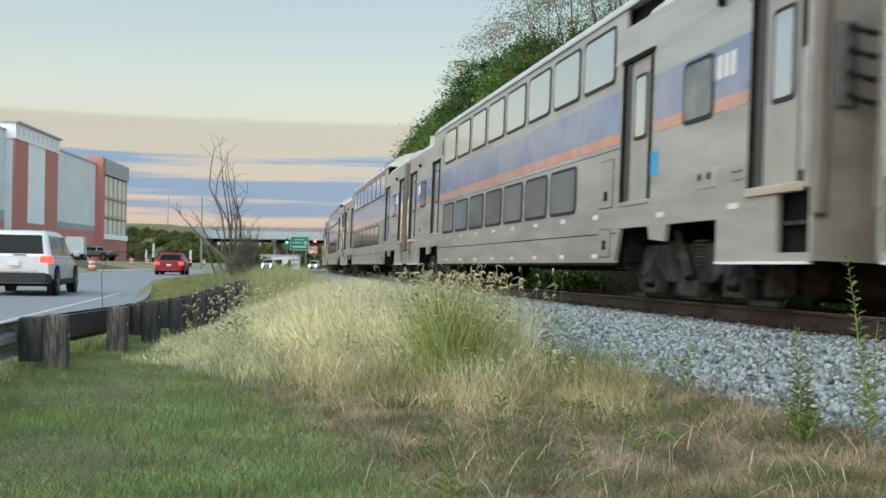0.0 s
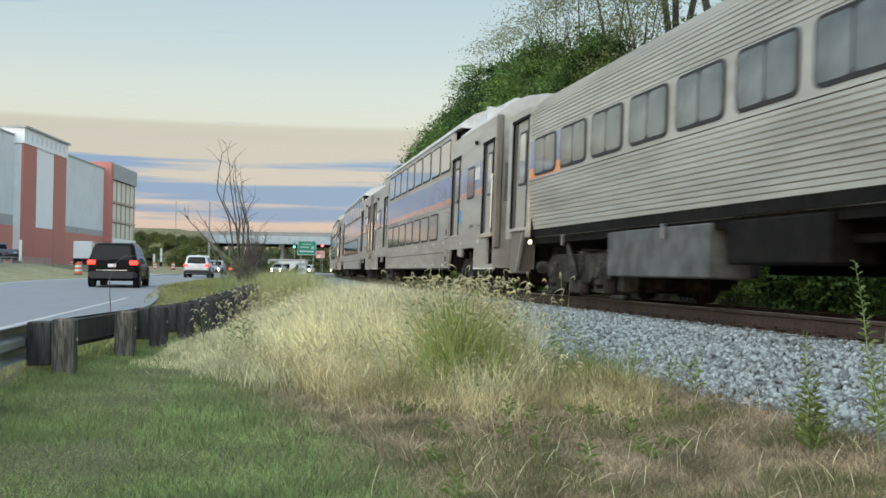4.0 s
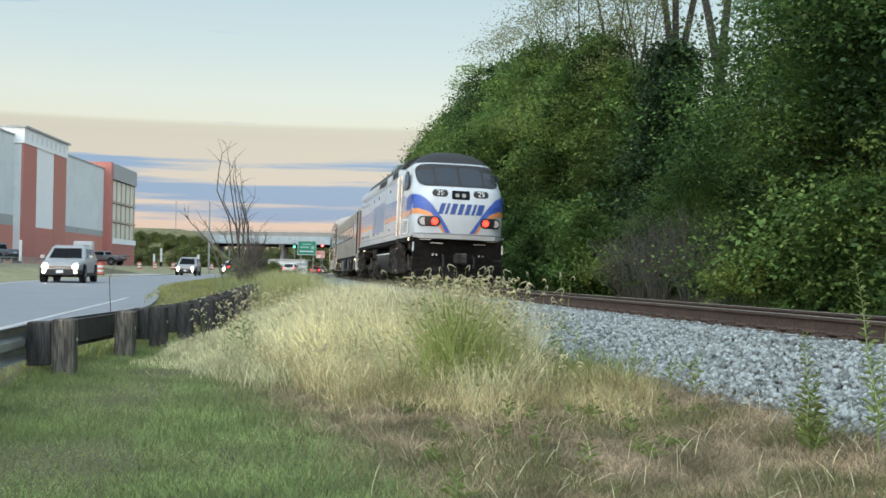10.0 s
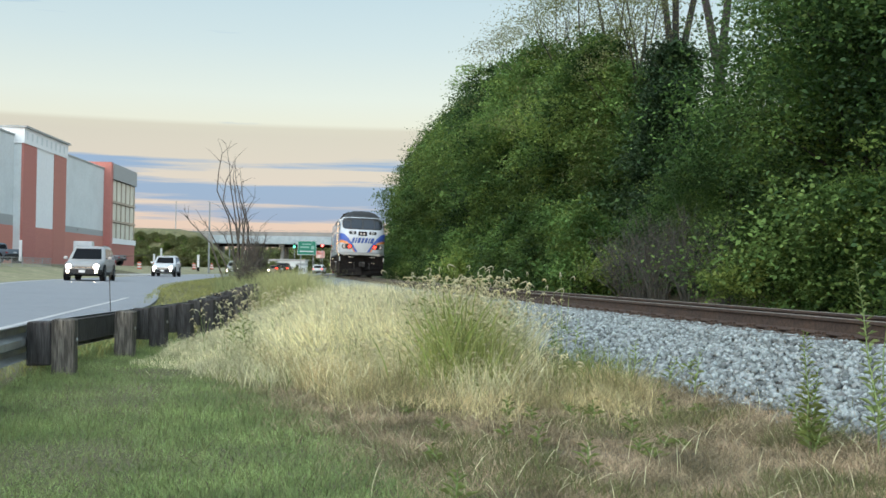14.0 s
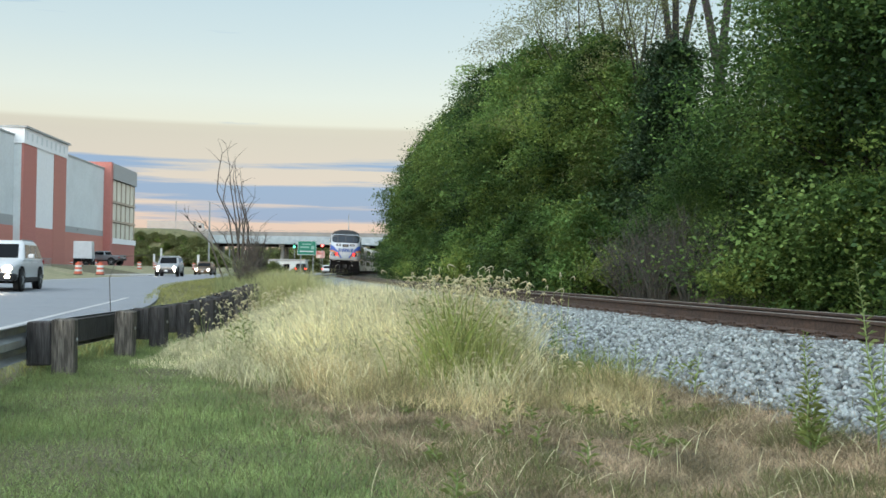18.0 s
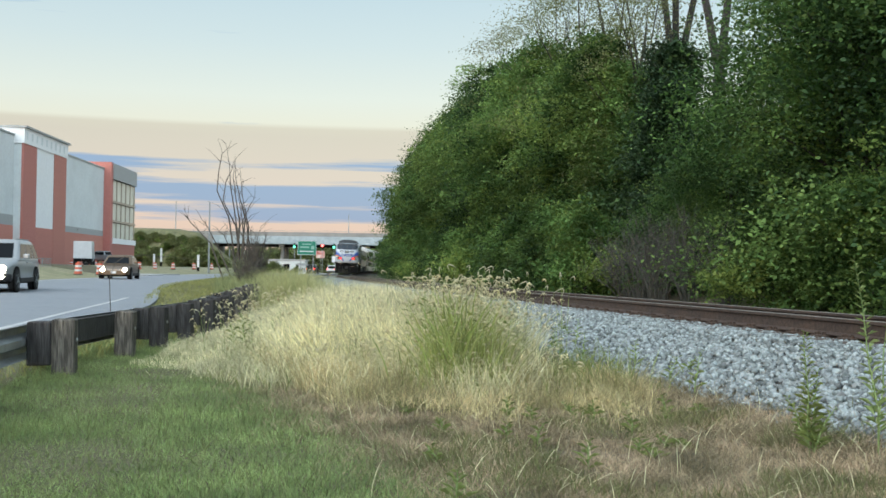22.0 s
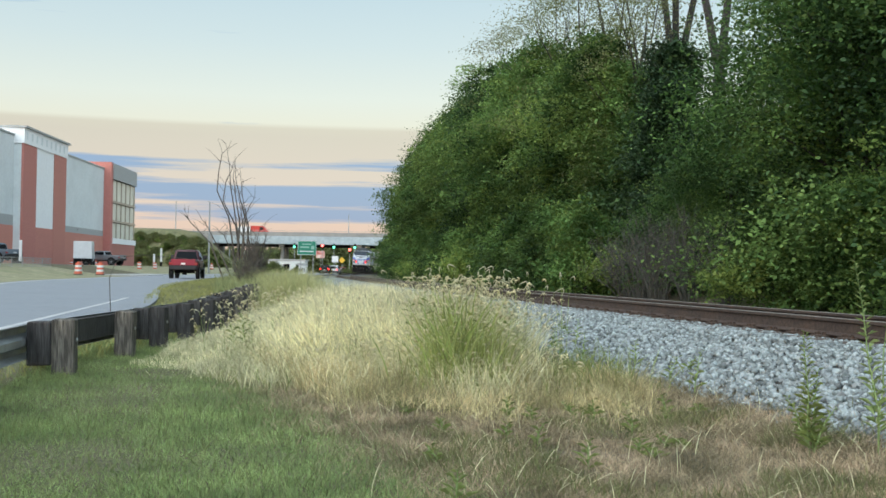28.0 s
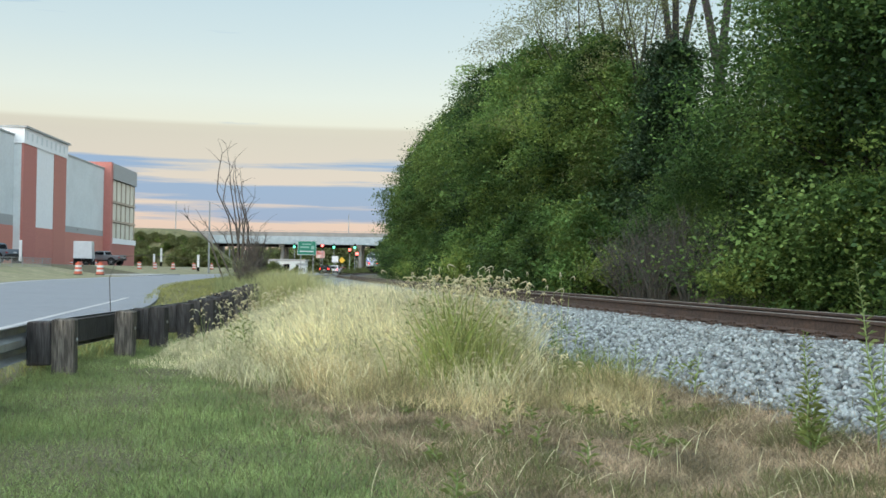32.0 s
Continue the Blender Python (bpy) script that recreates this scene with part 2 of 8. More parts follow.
M_PANEL = surface("grey_stucco_panel", (0.66, 0.70, 0.71), 0.8, grain=0.05, grain_scale=3, stain=0.2, stain_scale=0.3)
M_PANEL_DARK = surface("darker_grey_band", (0.36, 0.37, 0.37), 0.8, grain=0.05, grain_scale=3)
M_PANEL_WHITE = surface("white_panel", (0.82, 0.83, 0.84), 0.7, grain=0.04, grain_scale=3)
M_CONCRETE = surface("grey_concrete", (0.27, 0.265, 0.255), 0.85, grain=0.12, grain_scale=6, stain=0.4, stain_scale=0.5)
M_GIRDER = surface("blue_grey_girder_paint", (0.34, 0.41, 0.45), 0.6, grain=0.1, grain_scale=2, stain=0.3, stain_scale=0.8)
M_GREEN_SIGN = surface("green_sign_sheeting", (0.015, 0.20, 0.13), 0.5, grain=0.06)
M_WHITE_PLAIN = surface("white_plain", (0.72, 0.72, 0.72), 0.5, grain=0.05)
M_ORANGE_DRUM = surface("orange_drum_plastic", (0.60, 0.14, 0.085), 0.5, grain=0.08)
M_YELLOW = surface("yellow_sign", (0.75, 0.45, 0.04), 0.5, grain=0.05)
M_RED_DARK = surface("maroon_handrail_paint", (0.33, 0.07, 0.05), 0.5, grain=0.1)
M_CHROME = surface("bright_metal", (0.6, 0.6, 0.6), 0.25, 0.9)
M_TAIL = glow("red_tail_light", (1.0, 0.03, 0.02), 5.0)
M_MARKER = glow("red_marker_light", (1.0, 0.028, 0.016), 7.0)
M_HEADLIGHT = glow("warm_headlight", (1.0, 0.84, 0.62), 22.0)
M_LAMP = glow("amber_step_lamp", (1.0, 0.85, 0.5), 3.0)
M_SIGNAL_GREEN = glow("green_signal", (0.15, 1.0, 0.6), 1.6)
M_SIGNAL_RED = glow("red_signal", (1.0, 0.12, 0.1), 5.0)
M_LENS = surface("clear_headlamp_lens", (0.5, 0.5, 0.48), 0.12, 0.3)
L_TAN = leafy("straw_blade", (0.68, 0.65, 0.425), 0.4, 0.4, clump=0.3, clump_scale=1.2)
L_GREEN = leafy("green_blade", (0.265, 0.36, 0.145), 0.4, 0.35, clump=0.25, clump_scale=1.5)
L_WEED = leafy("weed_leaf", (0.21, 0.26, 0.09), 0.35, 0.4)
L_BROWN = leafy("dead_brown_blade", (0.31, 0.252, 0.165), 0.55, 0.3, clump=0.4, clump_scale=2.5)
L_SEED = leafy("foxtail_seed_head", (0.47, 0.46, 0.34), 0.3, 0.4)
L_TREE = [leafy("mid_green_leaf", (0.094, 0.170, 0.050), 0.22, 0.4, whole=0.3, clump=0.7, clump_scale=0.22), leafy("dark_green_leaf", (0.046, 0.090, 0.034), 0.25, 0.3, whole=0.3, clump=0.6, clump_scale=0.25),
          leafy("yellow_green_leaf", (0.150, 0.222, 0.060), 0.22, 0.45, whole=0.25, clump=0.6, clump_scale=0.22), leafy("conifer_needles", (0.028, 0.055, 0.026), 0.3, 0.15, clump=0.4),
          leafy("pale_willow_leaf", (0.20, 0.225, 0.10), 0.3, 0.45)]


# ---- building helpers ----
class Geo:
    """Gathers vertices and faces for one mesh."""

    def __init__(self):
        self.v, self.f = [], []

    def add(self, verts, faces):
        n = len(self.v)
        self.v += [tuple(p) for p in verts]
        self.f += [tuple(i + n for i in f) for f in faces]
        return self

    def box(self, x0, y0, z0, x1, y1, z1, m=None, c=0.0):
        """A box; c cuts its upright and lying edges off by that much."""
        if c:
            bm = bmesh.new()
            bmesh.ops.create_cube(bm, size=1.0)
            for w in bm.verts:
                w.co = Vector(((x0 + x1) / 2 + w.co.x * (x1 - x0), (y0 + y1) / 2 + w.co.y * (y1 - y0), (z0 + z1) / 2 + w.co.z * (z1 - z0)))
            bmesh.ops.bevel(bm, geom=bm.edges[:], offset=c, segments=1, affect="EDGES")
            bm.verts.index_update()
            vs, fs = [w.co.copy() for w in bm.verts], [[w.index for w in f.verts] for f in bm.faces]
            bm.free()
        else:
            vs = [Vector(p) for p in ((x0, y0, z0), (x1, y0, z0), (x1, y1, z0), (x0, y1, z0), (x0, y0, z1), (x1, y0, z1), (x1, y1, z1), (x0, y1, z1))]
            fs = [(0, 3, 2, 1), (4, 5, 6, 7), (0, 1, 5, 4), (1, 2, 6, 5), (2, 3, 7, 6), (3, 0, 4, 7)]
        if m is not None:
            vs = [m @ p for p in vs]
        return self.add(vs, fs)

    def tube(self, p0, p1, r0, r1=None, n=10, caps=True):
        p0, p1 = Vector(p0), Vector(p1)
        r1 = r0 if r1 is None else r1
        d = (p1 - p0).normalized()
        a = d.orthogonal().normalized()
        b = d.cross(a)
        ring = [(math.cos(i * math.tau / n), math.sin(i * math.tau / n)) for i in range(n)]
        vs = [p0 + (a * c + b * s) * r0 for c, s in ring] + [p1 + (a * c + b * s) * r1 for c, s in ring]
        fs = [(i, (i + 1) % n, n + (i + 1) % n, n + i) for i in range(n)]
        if caps:
            fs += [tuple(range(n - 1, -1, -1)), tuple(range(n, 2 * n))]
        return self.add(vs, fs)

    def path(self, pts, radii, n=6):
        for p, q, r, t in zip(pts, pts[1:], radii, radii[1:]):
            self.tube(p, q, r, t, n)
        return self

    def loft(self, rings, closed=True, caps=True):
        n = len(rings[0])
        vs = [p for r in rings for p in r]
        fs = []
        for k in range(len(rings) - 1):
            for i in range(n if closed else n - 1):
                j = (i + 1) % n
                fs.append((k * n + i, k * n + j, (k + 1) * n + j, (k + 1) * n + i))
        if caps and closed:
            fs += [tuple(range(n - 1, -1, -1)), tuple((len(rings) - 1) * n + i for i in range(n))]
        return self.add(vs, fs)

    def prism(self, outline, axis, lo, hi):
        """An outline of 2D points drawn out along an axis: for 'x' the points are (y, z), for 'y' (x, z), for 'z' (x, y)."""
        put = {"x": lambda p, t: (t, p[0], p[1]), "y": lambda p, t: (p[0], t, p[1]), "z": lambda p, t: (p[0], p[1], t)}[axis]
        return self.loft([[put(p, lo) for p in outline], [put(p, hi) for p in outline]])

    def mesh(self, name, mat, smooth=False, flip=True):
        me = bpy.data.meshes.new(name)
        me.from_pydata(self.v, [], self.f)
        if flip:
            bm = bmesh.new()
            bm.from_mesh(me)
            bmesh.ops.recalc_face_normals(bm, faces=bm.faces[:])
            bm.to_mesh(me)
            bm.free()
        me.materials.append(mat)
        if smooth:
            me.polygons.foreach_set("use_smooth", [True] * len(me.polygons))
            me.set_sharp_from_angle(angle=radians(38))
        return me


def part(name, geo, mat, parent, label="", smooth=False, m=None):
    """One mesh under a thing or under a part; geo may be a mesh to share."""
    me = geo if isinstance(geo, bpy.types.Mesh) else geo.mesh(name, mat, smooth)
    ob = new(name, me)
    ob.parent = parent
    if m is not None:
        ob.matrix_basis = m
    return tagged(ob, label)


def thing(name, m, label, category, group="", kind=""):
    ob = new(name)
    ob.empty_display_size = 0.2
    ob.matrix_basis = m
    return tagged(ob, label, category, group, kind)


def solid(name, geo, mat, label="", category="", group="", kind="", smooth=False, m=None):
    ob = new(name, geo if isinstance(geo, bpy.types.Mesh) else geo.mesh(name, mat, smooth))
    if m is not None:
        ob.matrix_basis = m
    return tagged(ob, label, category, group, kind)


def bulk(name, verts, faces, mat):
    """A big mesh from arrays: faces is an (n, k) array."""
    me = bpy.data.meshes.new(name)
    verts, faces = np.asarray(verts, np.float32), np.asarray(faces, np.int32)
    n, k = faces.shape
    me.vertices.add(len(verts))
    me.vertices.foreach_set("co", verts.ravel())
    me.loops.add(n * k)
    me.loops.foreach_set("vertex_index", faces.ravel())
    me.polygons.add(n)
    me.polygons.foreach_set("loop_start", np.arange(0, n * k, k, dtype=np.int32))
    me.update(calc_edges=True)
    me.materials.append(mat)
    return me


# ---- ground: one sheet to the horizon, with the road's bed and the track's bank on it ----
ROAD_Z = 0.27
EDGE_NEAR, EDGE_FAR = -9.6, -17.2


def ease(a, b, x):
    t = max(0.0, min(1.0, (x - a) / (b - a)))
    return t * t * (3 - 2 * t)


def road_lat(lat, s):
    """The road draws nearer to the track far off."""
    return lat + 6.5 * ease(100, 260, s)


def dip(s):
    """The road lies lower near the viewer."""
    return -0.19 * (1 - ease(18, 44, s))


def road_z(lat, s):
    return ROAD_Z + dip(s) + 0.012 * (EDGE_NEAR - lat) + fall(s)




def land(lat, s):
    """Height of the soil beside the track."""
    steps = ((-400, 1.35), (-60, 1.35), (-38, 1.24), (-27.1, 1.24), (-21, 0.32), (-19, 0.26 + dip(s) * 0.8), (-17.2, ROAD_Z + dip(s)), (-9.9, ROAD_Z - 0.02 + dip(s)), (-9.3, 0.16 + dip(s)), (-9.0, 0.1), (-7.6, 0.0), (-3.9, -0.01), (-3.2, 0.08), (-1.9, RAIL_Z - 0.26),
             (1.9, RAIL_Z - 0.3), (3.4, 0.02), (4.6, 0.0), (9, 0.5), (40, 1.2), (400, 1.2))
    for (a, za), (b, zb) in zip(steps, steps[1:]):
        if lat <= b:
            f = max(0.0, min(1.0, (lat - a) / (b - a)))
            return za + (zb - za) * f + fall(s)
    return 1.2 + fall(s)


def rough_land(lat, s):
    w = 0.05 if -8.8 < lat < -3.4 or 4 < lat < 60 else 0.0
    p = beside(s, lat)
    return land(lat, s) + w * noise.noise((p.x * 0.6, p.y * 0.6, 0))


def build_ground():
    lats = [-420, -200, -120, -80, -55, -40, -30, -27.1, -24, -21, -19, -17.2, -15, -13, -11, -9.95, -9.4, -8.8, -8.2, -7.4, -6.5, -5.6, -4.8, -4.2, -3.7, -3.2, -2.5, -1.9, -0.8, 0.8, 1.9, 2.6, 3.4, 4.0, 4.6, 6, 9, 14, 22, 40, 90, 200, 420]
    ss = [-120, -80, -50, -30] + [-24 + i * 1.0 for i in range(80)] + [58 + i * 6 for i in range(34)] + [290, 340, 400, 500]
    vs = [beside(s, a, rough_land(a, s)) for s in ss for a in lats]
    n = len(lats)
    fs = [(i * n + j, i * n + j + 1, (i + 1) * n + j + 1, (i + 1) * n + j) for i in range(len(ss) - 1) for j in range(n - 1)]
    g = Geo().add(vs, fs)
    # the far plain, a little lower, closes the view to the horizon
    g.add([(-4000, -3000, -1.7), (4000, -3000, -1.7), (4000, 4800, -1.7), (-4000, 4800, -1.7)], [(0, 1, 2, 3)])
    solid("ground", g, M_EARTH, "bare earth and dry thatch between road and railway", "ground", kind="structure", smooth=True)


def strip(name, lat0, lat1, z, mat, s0, s1, label, step=3.0, thick=0.3, category="road", wobble=0.0):
    """A long slab that follows the track's line."""
    n = max(1, int((s1 - s0) / step))
    rings = []
    for i in range(n + 1):
        s = s0 + (s1 - s0) * i / n
        w = wobble * noise.noise((s * 0.7, lat0, 0))
        rings.append([beside(s, lat0 + w, z + fall(s) - thick), beside(s, lat1 + w, z + fall(s) - thick), beside(s, lat1 + w, z + fall(s)), beside(s, lat0 + w, z + fall(s))])
    return solid(name, Geo().loft(rings), mat, label, category, kind="structure")


build_ground()


def road_strip(name, lat0, lat1, lift, mat, s0, s1, label, thick, category, edge=None):
    n = int((s1 - s0) / 2.0)
    rings = []
    for i in range(n + 1):
        s = s0 + (s1 - s0) * i / n
        b = edge(s) if edge else lat1
        za, zb = road_z(lat0, s) + lift, road_z(b, s) + lift
        a, c = road_lat(lat0, s), road_lat(b, s)
        rings.append([beside(s, a, za - thick), beside(s, c, zb - thick), beside(s, c, zb), beside(s, a, za)])
    return solid(name, Geo().loft(rings), mat, label, category, kind="structure")


def near_edge(s):
    return EDGE_NEAR + 0.7 * ease(1, 6, s) - 0.35 * ease(9, 14, s) - 1.2 * ease(16, 38, s) + 0.06 * noise.noise((s * 0.5, 7.7, 0))


road_strip("road", EDGE_FAR, EDGE_NEAR, 0.0, M_ASPHALT, -140, 330, "worn grey asphalt two-lane road beside the railway", 0.3, "road", near_edge)
road_strip("road_edge_line", -10.5, -10.38, 0.006, M_PAINT_LINE, -130, 23, "worn white painted edge line on the road", 0.004, "road marking")
road_strip("road_edge_line", -16.9, -16.78, 0.006, M_PAINT_LINE, -130, 320, "worn white painted edge line on the road", 0.004, "road marking")
M_LOT = surface("pale_lot_asphalt", (0.36, 0.365, 0.37), 0.8, grain=0.15, grain_scale=40, stain=0.5, stain_scale=0.3)
strip("parking_lot", -46, -27, 1.25, M_LOT, 40, 210, "pale asphalt parking lot before the storage building", category="parking lot", thick=0.6)
strip("side_street", -27, -17.3, 0.42, M_LOT, 84, 104, "asphalt entrance lane joining the road", category="road", step=4)


# ---- railway: bank of crushed stone, ties, rails ----
def build_ballast():
    out = [(-3.45, -0.02), (-3.1, 0.1), (-2.6, RAIL_Z - 0.38), (-1.75, RAIL_Z - 0.195), (1.75, RAIL_Z - 0.29), (2.6, RAIL_Z - 0.47), (3.6, 0.0), (3.6, -0.4), (-3.45, -0.4)]
    rings = []
    ss = [-40 + i * 0.5 for i in range(200)] + [60 + i * 4 for i in range(60)]
    for s in ss:
        wob = 0.16 * noise.noise((s * 0.5, 3.1, 0)) + 0.07 * noise.noise((s * 2.1, 5.1, 0))
        rings.append([beside(s, a + (wob if a < -3 else 0), z + fall(s)) for a, z in out])
    return solid("ballast_bank", Geo().loft(rings), M_BALLAST, "bank of pale grey crushed stone under the rails", "ballast", kind="structure")


BALLAST = build_ballast()


def rail_section(k=1.0):
    return [(-0.075, -0.186), (0.075, -0.186), (0.075, -0.176), (0.012, -0.15), (0.010, -0.05), (0.036, -0.038), (0.037, -0.006), (-0.037, -0.006), (-0.036, -0.038), (-0.010, -0.05), (-0.012, -0.15), (-0.075, -0.176)]


def build_rails():
    ss = [-60 + i * 1.5 for i in range(80)] + [60 + i * 4 for i in range(65)]
    for lat in (-0.755, 0.755):
        rings, tops = [], []
        for s in ss:
            m = rail_frame(s)
            rings.append([m @ Vector((lat + x, 0, z)) for x, z in rail_section()])
            tops.append([m @ Vector((lat + x, 0, z)) for x, z in ((-0.0365, -0.007), (-0.033, 0), (0.033, 0), (0.0365, -0.007))])
        r = thing("rail", Matrix(), "rusty brown steel rail with a bright worn head", "rail", "rails of the track")
        part("rail_web", Geo().loft(rings), M_RAIL, r)
        part("rail_head", Geo().loft(tops), M_RAIL_TOP, r, "bright worn running surface")


build_rails()


def build_ties():
    tie = Geo().box(-1.3, -0.115, -0.40, 1.3, 0.115, -0.203, c=0.012).mesh("tie", M_TIE)
    pl = Geo().box(-0.18, -0.095, -0.205, 0.18, 0.095, -0.187, c=0.005)
    for x in (-0.105, 0.105):
        for y in (-0.055, 0.055):
            pl.box(x - 0.016, y - 0.012, -0.2, x + 0.016, y + 0.012, -0.155)
    plate = pl.mesh("tie_plate", M_RAIL)
    anchor = Geo().box(-0.1, 0.125, -0.23, 0.1, 0.15, -0.16, c=0.006).mesh("rail_anchor", M_RAIL)
    first = None
    for i in range(-16, 110):
        s = i * 0.52
        if first is None:
            first = thing("railway_tie", rail_frame(s), "dark creosoted wooden tie bedded in crushed stone", "tie", "ties of the track")
            part("timber", tie, M_TIE, first)
            for lat in (-0.755, 0.755):
                part("tie_plate", plate, M_RAIL, first, "rusty tie plate", m=pose(lat, 0, 0))
            part("rail_anchor", anchor, M_RAIL, first, m=pose(-0.755, 0, 0))
        else:
            copy_thing(first, rail_frame(s))


build_ties()


# ---- guardrail: timber posts with blocks, W-beam on the road's side ----
def guard_lat(s):
    return float(np.interp(s, [-20, -0.4, 1.2, 3, 6.3, 23, 60, 100], [-9.2, -8.45, -8.2, -7.92, -7.4, -6.55, -6.35, -6.3]))


def guard_turn(s):
    a, b = beside(s - 0.5, guard_lat(s - 0.5)), beside(s + 0.5, guard_lat(s + 0.5))
    return -math.atan2(b.x - a.x, b.y - a.y)


def build_guardrail():
    fence = thing("guardrail", Matrix(), "old roadside guardrail with grey timber posts and dull steel beam", "guardrail")
    post = Geo().box(-0.1, -0.1, -0.25, 0.1, 0.1, 0.55, c=0.012).mesh("post", M_POST)
    block = Geo().box(-0.31, -0.1, 0.14, -0.105, 0.1, 0.53, c=0.012).mesh("block", M_POST)
    bolt = Geo().tube((0.098, 0, 0.36), (0.112, 0, 0.36), 0.018, n=8).mesh("bolt", M_GALV)
    rng = random.Random(4)
    dark_post = Geo().box(-0.1, -0.1, -0.25, 0.1, 0.1, 0.55, c=0.012).mesh("post", M_POST_DARK)
    dark_block = Geo().box(-0.31, -0.1, 0.14, -0.105, 0.1, 0.53, c=0.012).mesh("block", M_POST_DARK)
    places = [-15.5, -13.8, -12.1, -10.4, -8.7, -7.0, -5.3, -3.6, -0.8, 1.4] + [3.0 + 1.62 * k for k in range(54)]
    for i, s in enumerate(places):
        p = beside(s, guard_lat(s), fall(s))
        m = Matrix.Translation(p) @ Matrix.Rotation(guard_turn(s) + rng.uniform(-0.06, 0.06), 4, "Z") @ pose(0, 0, rng.uniform(-0.02, 0.02), rng.uniform(-1.5, 1.5), rng.uniform(-1.5, 1.5))
        grey = s < 2 or (s > 12 and i % 3 != 0)
        o = part("post", post if grey else dark_post, M_POST, fence, "split weathered timber post" if grey else "timber post darkened as by shade", m=m)
        if i != 9:
            part("block", block if grey and s > 2 else dark_block, M_POST, o)
        part("bolt", bolt, M_GALV, o)
    rings = []
    for k in range(5):
        t = -0.3 + 3.4 * k / 4
        rings.append([beside(t, guard_lat(t) + x, z + fall(t)) for x, z in ((-0.30, 0.27), (-0.22, 0.27), (-0.22, 0.5), (-0.30, 0.5))])
    # added board: a black strip for the shade under the beam
    part("backing_board", Geo().loft(rings), M_POST_DARK, fence, "black board standing in for the shade behind the posts")
    wave = [(0.0, 0.155), (0.025, 0.15), (0.08, 0.115), (0.08, 0.07), (0.0, 0.03), (0.0, -0.03), (0.08, -0.07), (0.08, -0.115), (0.025, -0.15), (0.0, -0.155)]
    prof = [(-x, z) for x, z in wave] + [(-x + 0.006, z) for x, z in reversed(wave)]
    s = -20.0
    while s < 92:
        rings = []
        for k in range(5):
            t = s + 3.9 * k / 4 + (0.06 if k == 4 else 0)
            rings.append([beside(t, guard_lat(t) - 0.33 + x + (0.007 if k == 4 else 0), 0.36 + z + fall(t)) for x, z in prof])
        part("beam", Geo().loft(rings), M_GALV, fence, "dull galvanised W-beam")
        s += 3.9


build_guardrail()


# ---- storage building across the road ----
FRONT_NEAR, FRONT_FAR = Vector((-47.0, 113, 0)), Vector((-50.3, 160, 0))


